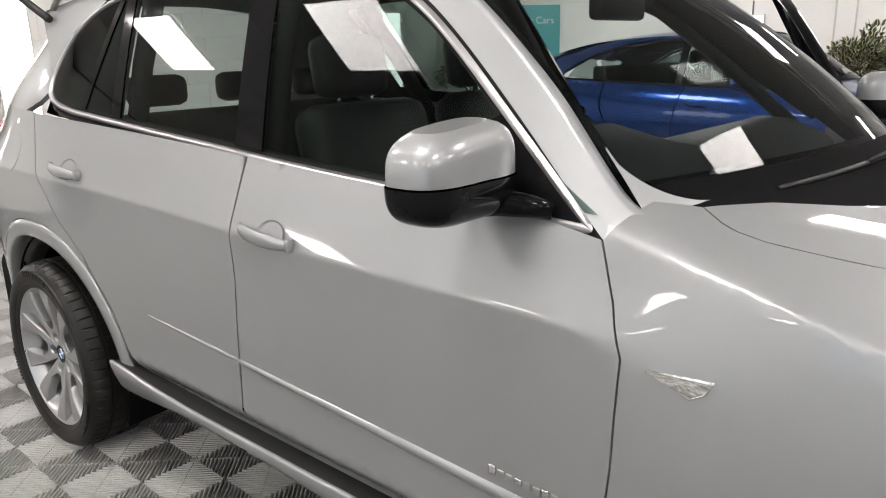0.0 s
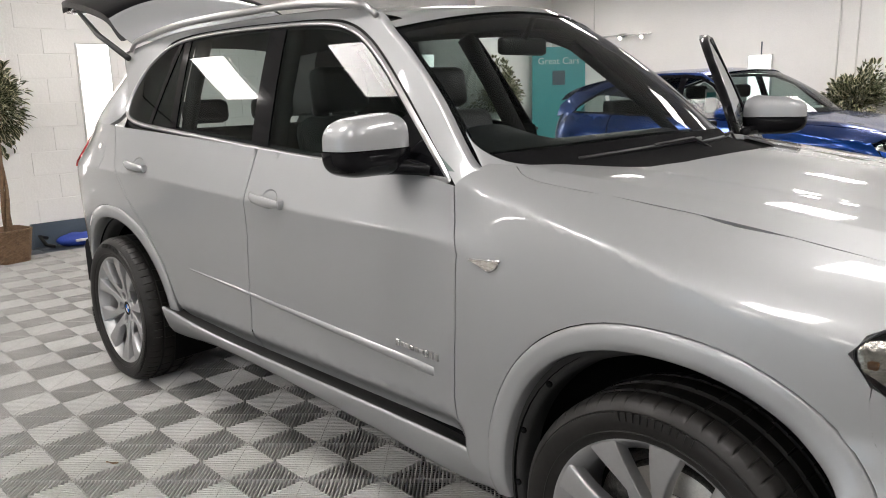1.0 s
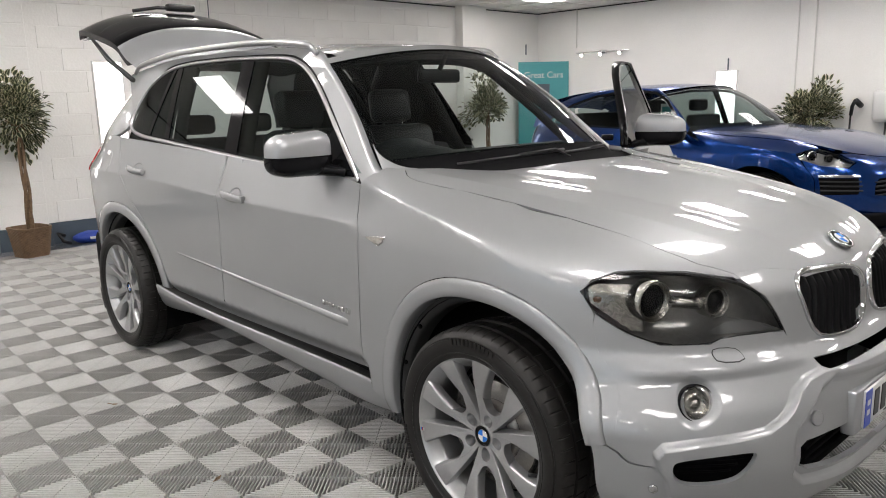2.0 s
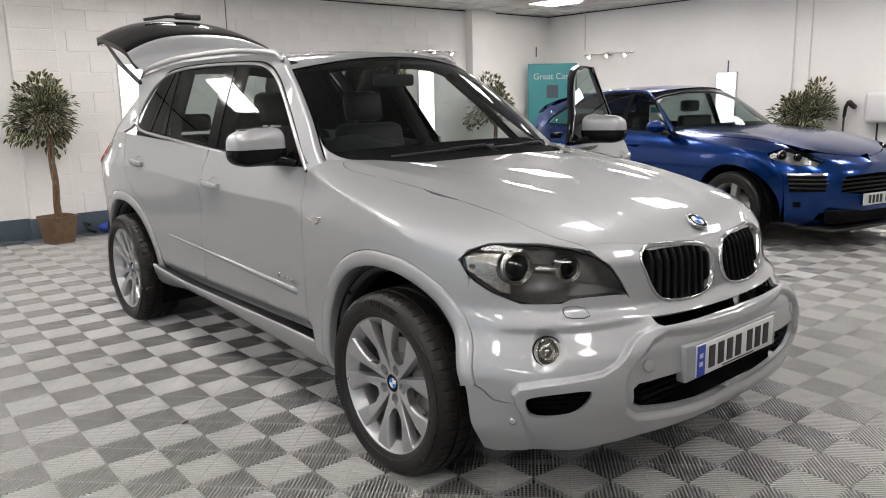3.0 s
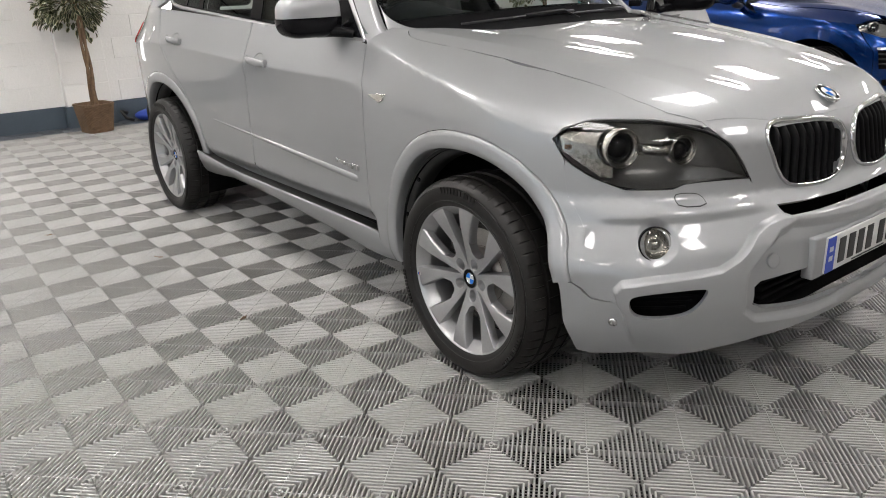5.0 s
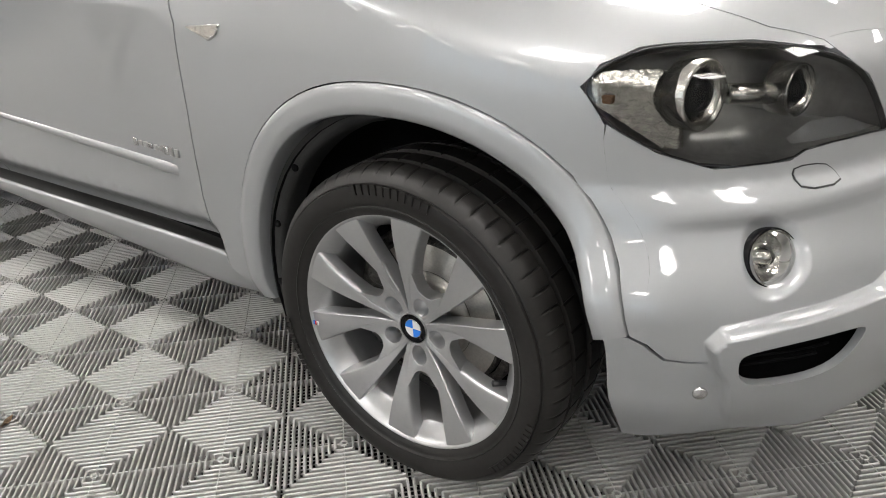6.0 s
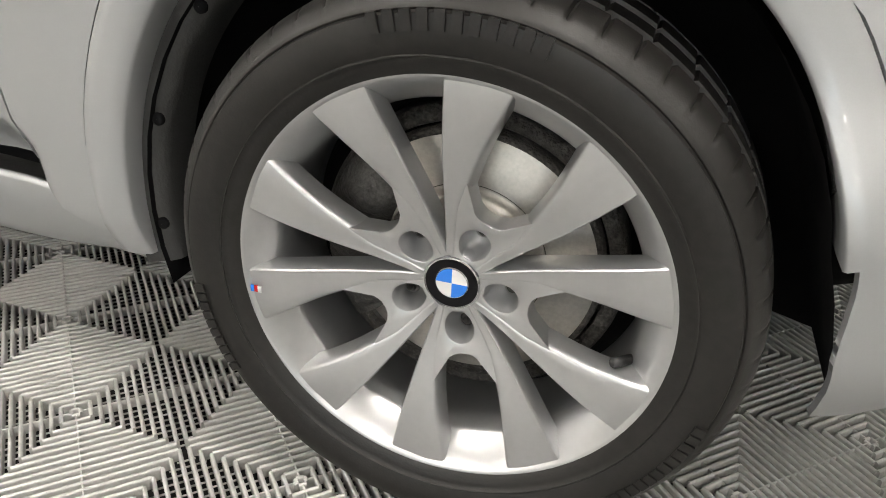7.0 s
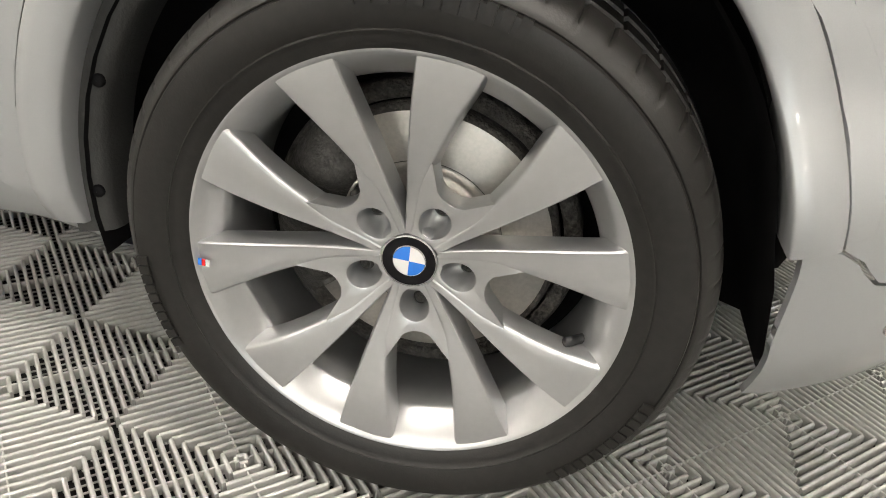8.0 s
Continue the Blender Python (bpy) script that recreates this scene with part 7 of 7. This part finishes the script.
for y in (1.83,):
    bm = bmesh.new()
    tube(bm, [(XB + .008, y, 1.9), (XB + .008, y, CZ)], .006, 6)
    tagged(part("wall_cable", bm, SKIRT), "thin dark cable running up the block wall", "cable", "wall cables")
bm = bmesh.new()
vs = bmesh.ops.create_uvsphere(bm, u_segments=20, v_segments=10, radius=1, matrix=Matrix.Translation((0, 0, .06)) @ Matrix.Diagonal((.12, .20, .065, 1)))["verts"]
for v in bm.verts:
    v.co.z = max(0, v.co.z + .012 * noise.noise(v.co * 14))
    v.co.x += .02 * noise.noise(v.co * 9 + Vector((5, 0, 0)))
bag = thing("tool_bag", (-6.84, .18, 0), "blue fabric bag lying on the floor by the wall", "bag")
part("bag_body", bm, BAGBLUE, bag, "slack blue fabric")
bm = bmesh.new()
box(bm, .09, .125, -.06, .06, .05, .075, .004)
part("bag_mark", bm, PLATEW, bag, "small white label")
bm = bmesh.new()
tube(bm, [(.0, -.22, .02), (.03, -.30, .05), (-.02, -.33, .13), (-.04, -.26, .10)], .018, 8)
part("bag_strap", bm, CABLE, bag, "black strap")
for k, (x, y, a) in enumerate(((-2.065, -1.362, .6), (-.997, -1.359, 2.1), (-2.934, -1.721, 1.2))):
    bm = bmesh.new()
    vs = sheet(bm, [[(.018 * i - .027, .010 * (j - 1) * (1 - abs(i - 1.5) / 2.2), .004 + .003 * math.sin(2.1 * i + j + k)) for j in range(3)] for i in range(4)])
    bmesh.ops.solidify(bm, geom=bm.faces[:], thickness=.0012)
    ob = tagged(part("dry_leaf", bm, BARK), "small curled brown dry leaf on the floor tiles", "leaf", "dry leaves on the floor")
    ob.matrix_basis = pose(x, y, 0, 0, 0, math.degrees(a))
# ---------------------------------------------------------------- floor tiles
ANG = radians(88.5)
CELL = .203
U0, V0 = .0561, -.027


def cell_ribs(u0, v0, way, pitch=.01435, rich=True):
    """Ribs of a quarter tile, along one diagonal, with a thin brace along the other."""
    c = CELL / 2
    half = CELL / math.sqrt(2)
    verts, faces = [], []
    d = Vector((1, way)).normalized()
    n = Vector((-d.y, d.x))
    mid = Vector((u0 + c, v0 + c))
    def bar(off, long, w, z0, z1, ch, along, across):
        k = len(verts)
        n_ = 6 if rich else 4
        prof = [(-w, z0)] + [(-w * math.cos(j * math.pi / n_), z1 - ch + ch * math.sin(j * math.pi / n_)) for j in range(n_ + 1)] + [(w, z0)]
        for e in (-long, long):
            for q, z in prof:
                p = mid + along * (e - (.001 if e > 0 else -.001) * (z1 - z > .003)) + across * (off + q)
                verts.append((p.x, p.y, z))
        m_ = len(prof)
        for i in range(m_ - 1):
            faces.append((k + i, k + m_ + i, k + m_ + i + 1, k + i + 1))
        verts.extend(verts[k:k + 2 * m_])
        k += 2 * m_
        faces.append(tuple(k + i for i in range(m_)))
        faces.append(tuple(k + m_ + i for i in reversed(range(m_))))
    count = 10
    for i in range(-count, count):
        off = (i + .5) * pitch
        long = half - abs(off) - .0014
        if long > .004:
            bar(off, long, .0034, -.022, 0.0, .0030, d, n)
    bar(0, half - .004, .0016, -.020, -.0012, .0012, n, d)
    if rich:
        for i in (-9, -8, -7, -6, -5, -4, -3, -2, -1, 1, 2, 3, 4, 5, 6, 7, 8, 9):
            off = i * .0140
            bar(off, half - abs(off) - .004, .0014, -.020, -.0175, .001, n, d)
    return verts, faces


def tile_data(rich):
    V, F = [], []
    for a in (0, 1):
        for b in (0, 1):
            v, f = cell_ribs(a * CELL, b * CELL, -1 if (a + b) % 2 == 0 else 1, rich=rich)
            k = len(V)
            V += v
            F += [tuple(i + k for i in q) for q in f]
    return V, F


TV, TF = tile_data(True)
tile_mesh = bpy.data.meshes.new("floor_tile")
tile_mesh.from_pydata(TV, [], TF)
tile_mesh.materials.append(TILE)
tile_mesh.shade_smooth()
RV, RF = tile_data(False)
floor_ob = bpy.data.objects["floor"]
ca, sa = math.cos(ANG), math.sin(ANG)
near, far, border = [], [], []
for i in range(-60, 60):
    for j in range(-60, 60):
        u, v = U0 + (2 * i + 1) * CELL, V0 + (2 * j + 1) * CELL
        x, y = (u + CELL) * ca - (v + CELL) * sa, (u + CELL) * sa + (v + CELL) * ca
        if XB - .15 < x < XE - .2 and YN + .2 < y < YS + .15:
            (border if x < XB + .33 else near if -2.6 < x < 2.2 and -2.9 < y < 2.2 else far).append((u, v, x, y))
near.sort(key=lambda q: (q[2] - .2) ** 2 + (q[3] + .9) ** 2)
far += near[300:]
for u, v, x, y in near[:300]:
    ob = new("floor_tile", tile_mesh)
    ob.matrix_basis = Matrix.Translation((u * ca - v * sa, u * sa + v * ca, 0)) @ Matrix.Rotation(ANG, 4, "Z")
    ob.parent = floor_ob
base = np.array(RV)


def tile_field(name, places, mat, label):
    av, af = [], []
    for u, v, x, y in places:
        k = len(av) * len(RV)
        q = base + np.array((u, v, 0))
        av.append(np.stack([q[:, 0] * ca - q[:, 1] * sa, q[:, 0] * sa + q[:, 1] * ca, q[:, 2]], 1))
        af += [tuple(i + k for i in f) for f in RF]
    me = bpy.data.meshes.new(name)
    me.from_pydata(np.concatenate(av).tolist(), [], af)
    me.materials.append(mat)
    me.shade_smooth()
    tagged(new(name, me), label, "floor tiles", kind="stuff")


tile_field("floor_tiles", far, TILE, "light grey ribbed plastic floor tiles in a diagonal weave")
tile_field("border_tiles", border, BORDERTILE, "dark blue-grey ribbed floor tiles along the block wall")
# ---------------------------------------------------------------- blocks of the rear wall
def block_mesh(w, h):
    bm = bmesh.new()
    box(bm, 0, .014, -w / 2 + .0008, w / 2 - .0008, -h / 2 + .004, h / 2 - .004, .003)
    me = bpy.data.meshes.new("block")
    bm.to_mesh(me)
    bm.free()
    me.materials.append(WALLPAINT)
    return me


BW, BH = .45, .225
full = block_mesh(BW, BH)
row = 0
z = .225 + BH / 2
while z < CZ - .05:
    y = -2.10 + (BW / 2 if row % 2 else 0)
    while y < 5.6:
        if not (-.66 - BW / 2 < y < -.20 + BW / 2) and not any(abs(y - c) < .1 for c in ()):
            ob = new("block", full)
            ob.parent = wall_back
            ob.location = (XB - .006, y, z)
        y += BW
    z += BH
    row += 1
pier = bpy.data.objects["pier_1"]
pm = block_mesh(.455, BH)
z = .225 + BH / 2
while z < CZ - .05:
    ob = new("block", pm)
    ob.parent = pier
    ob.location = (XB + .094, -.43, z)
    z += BH
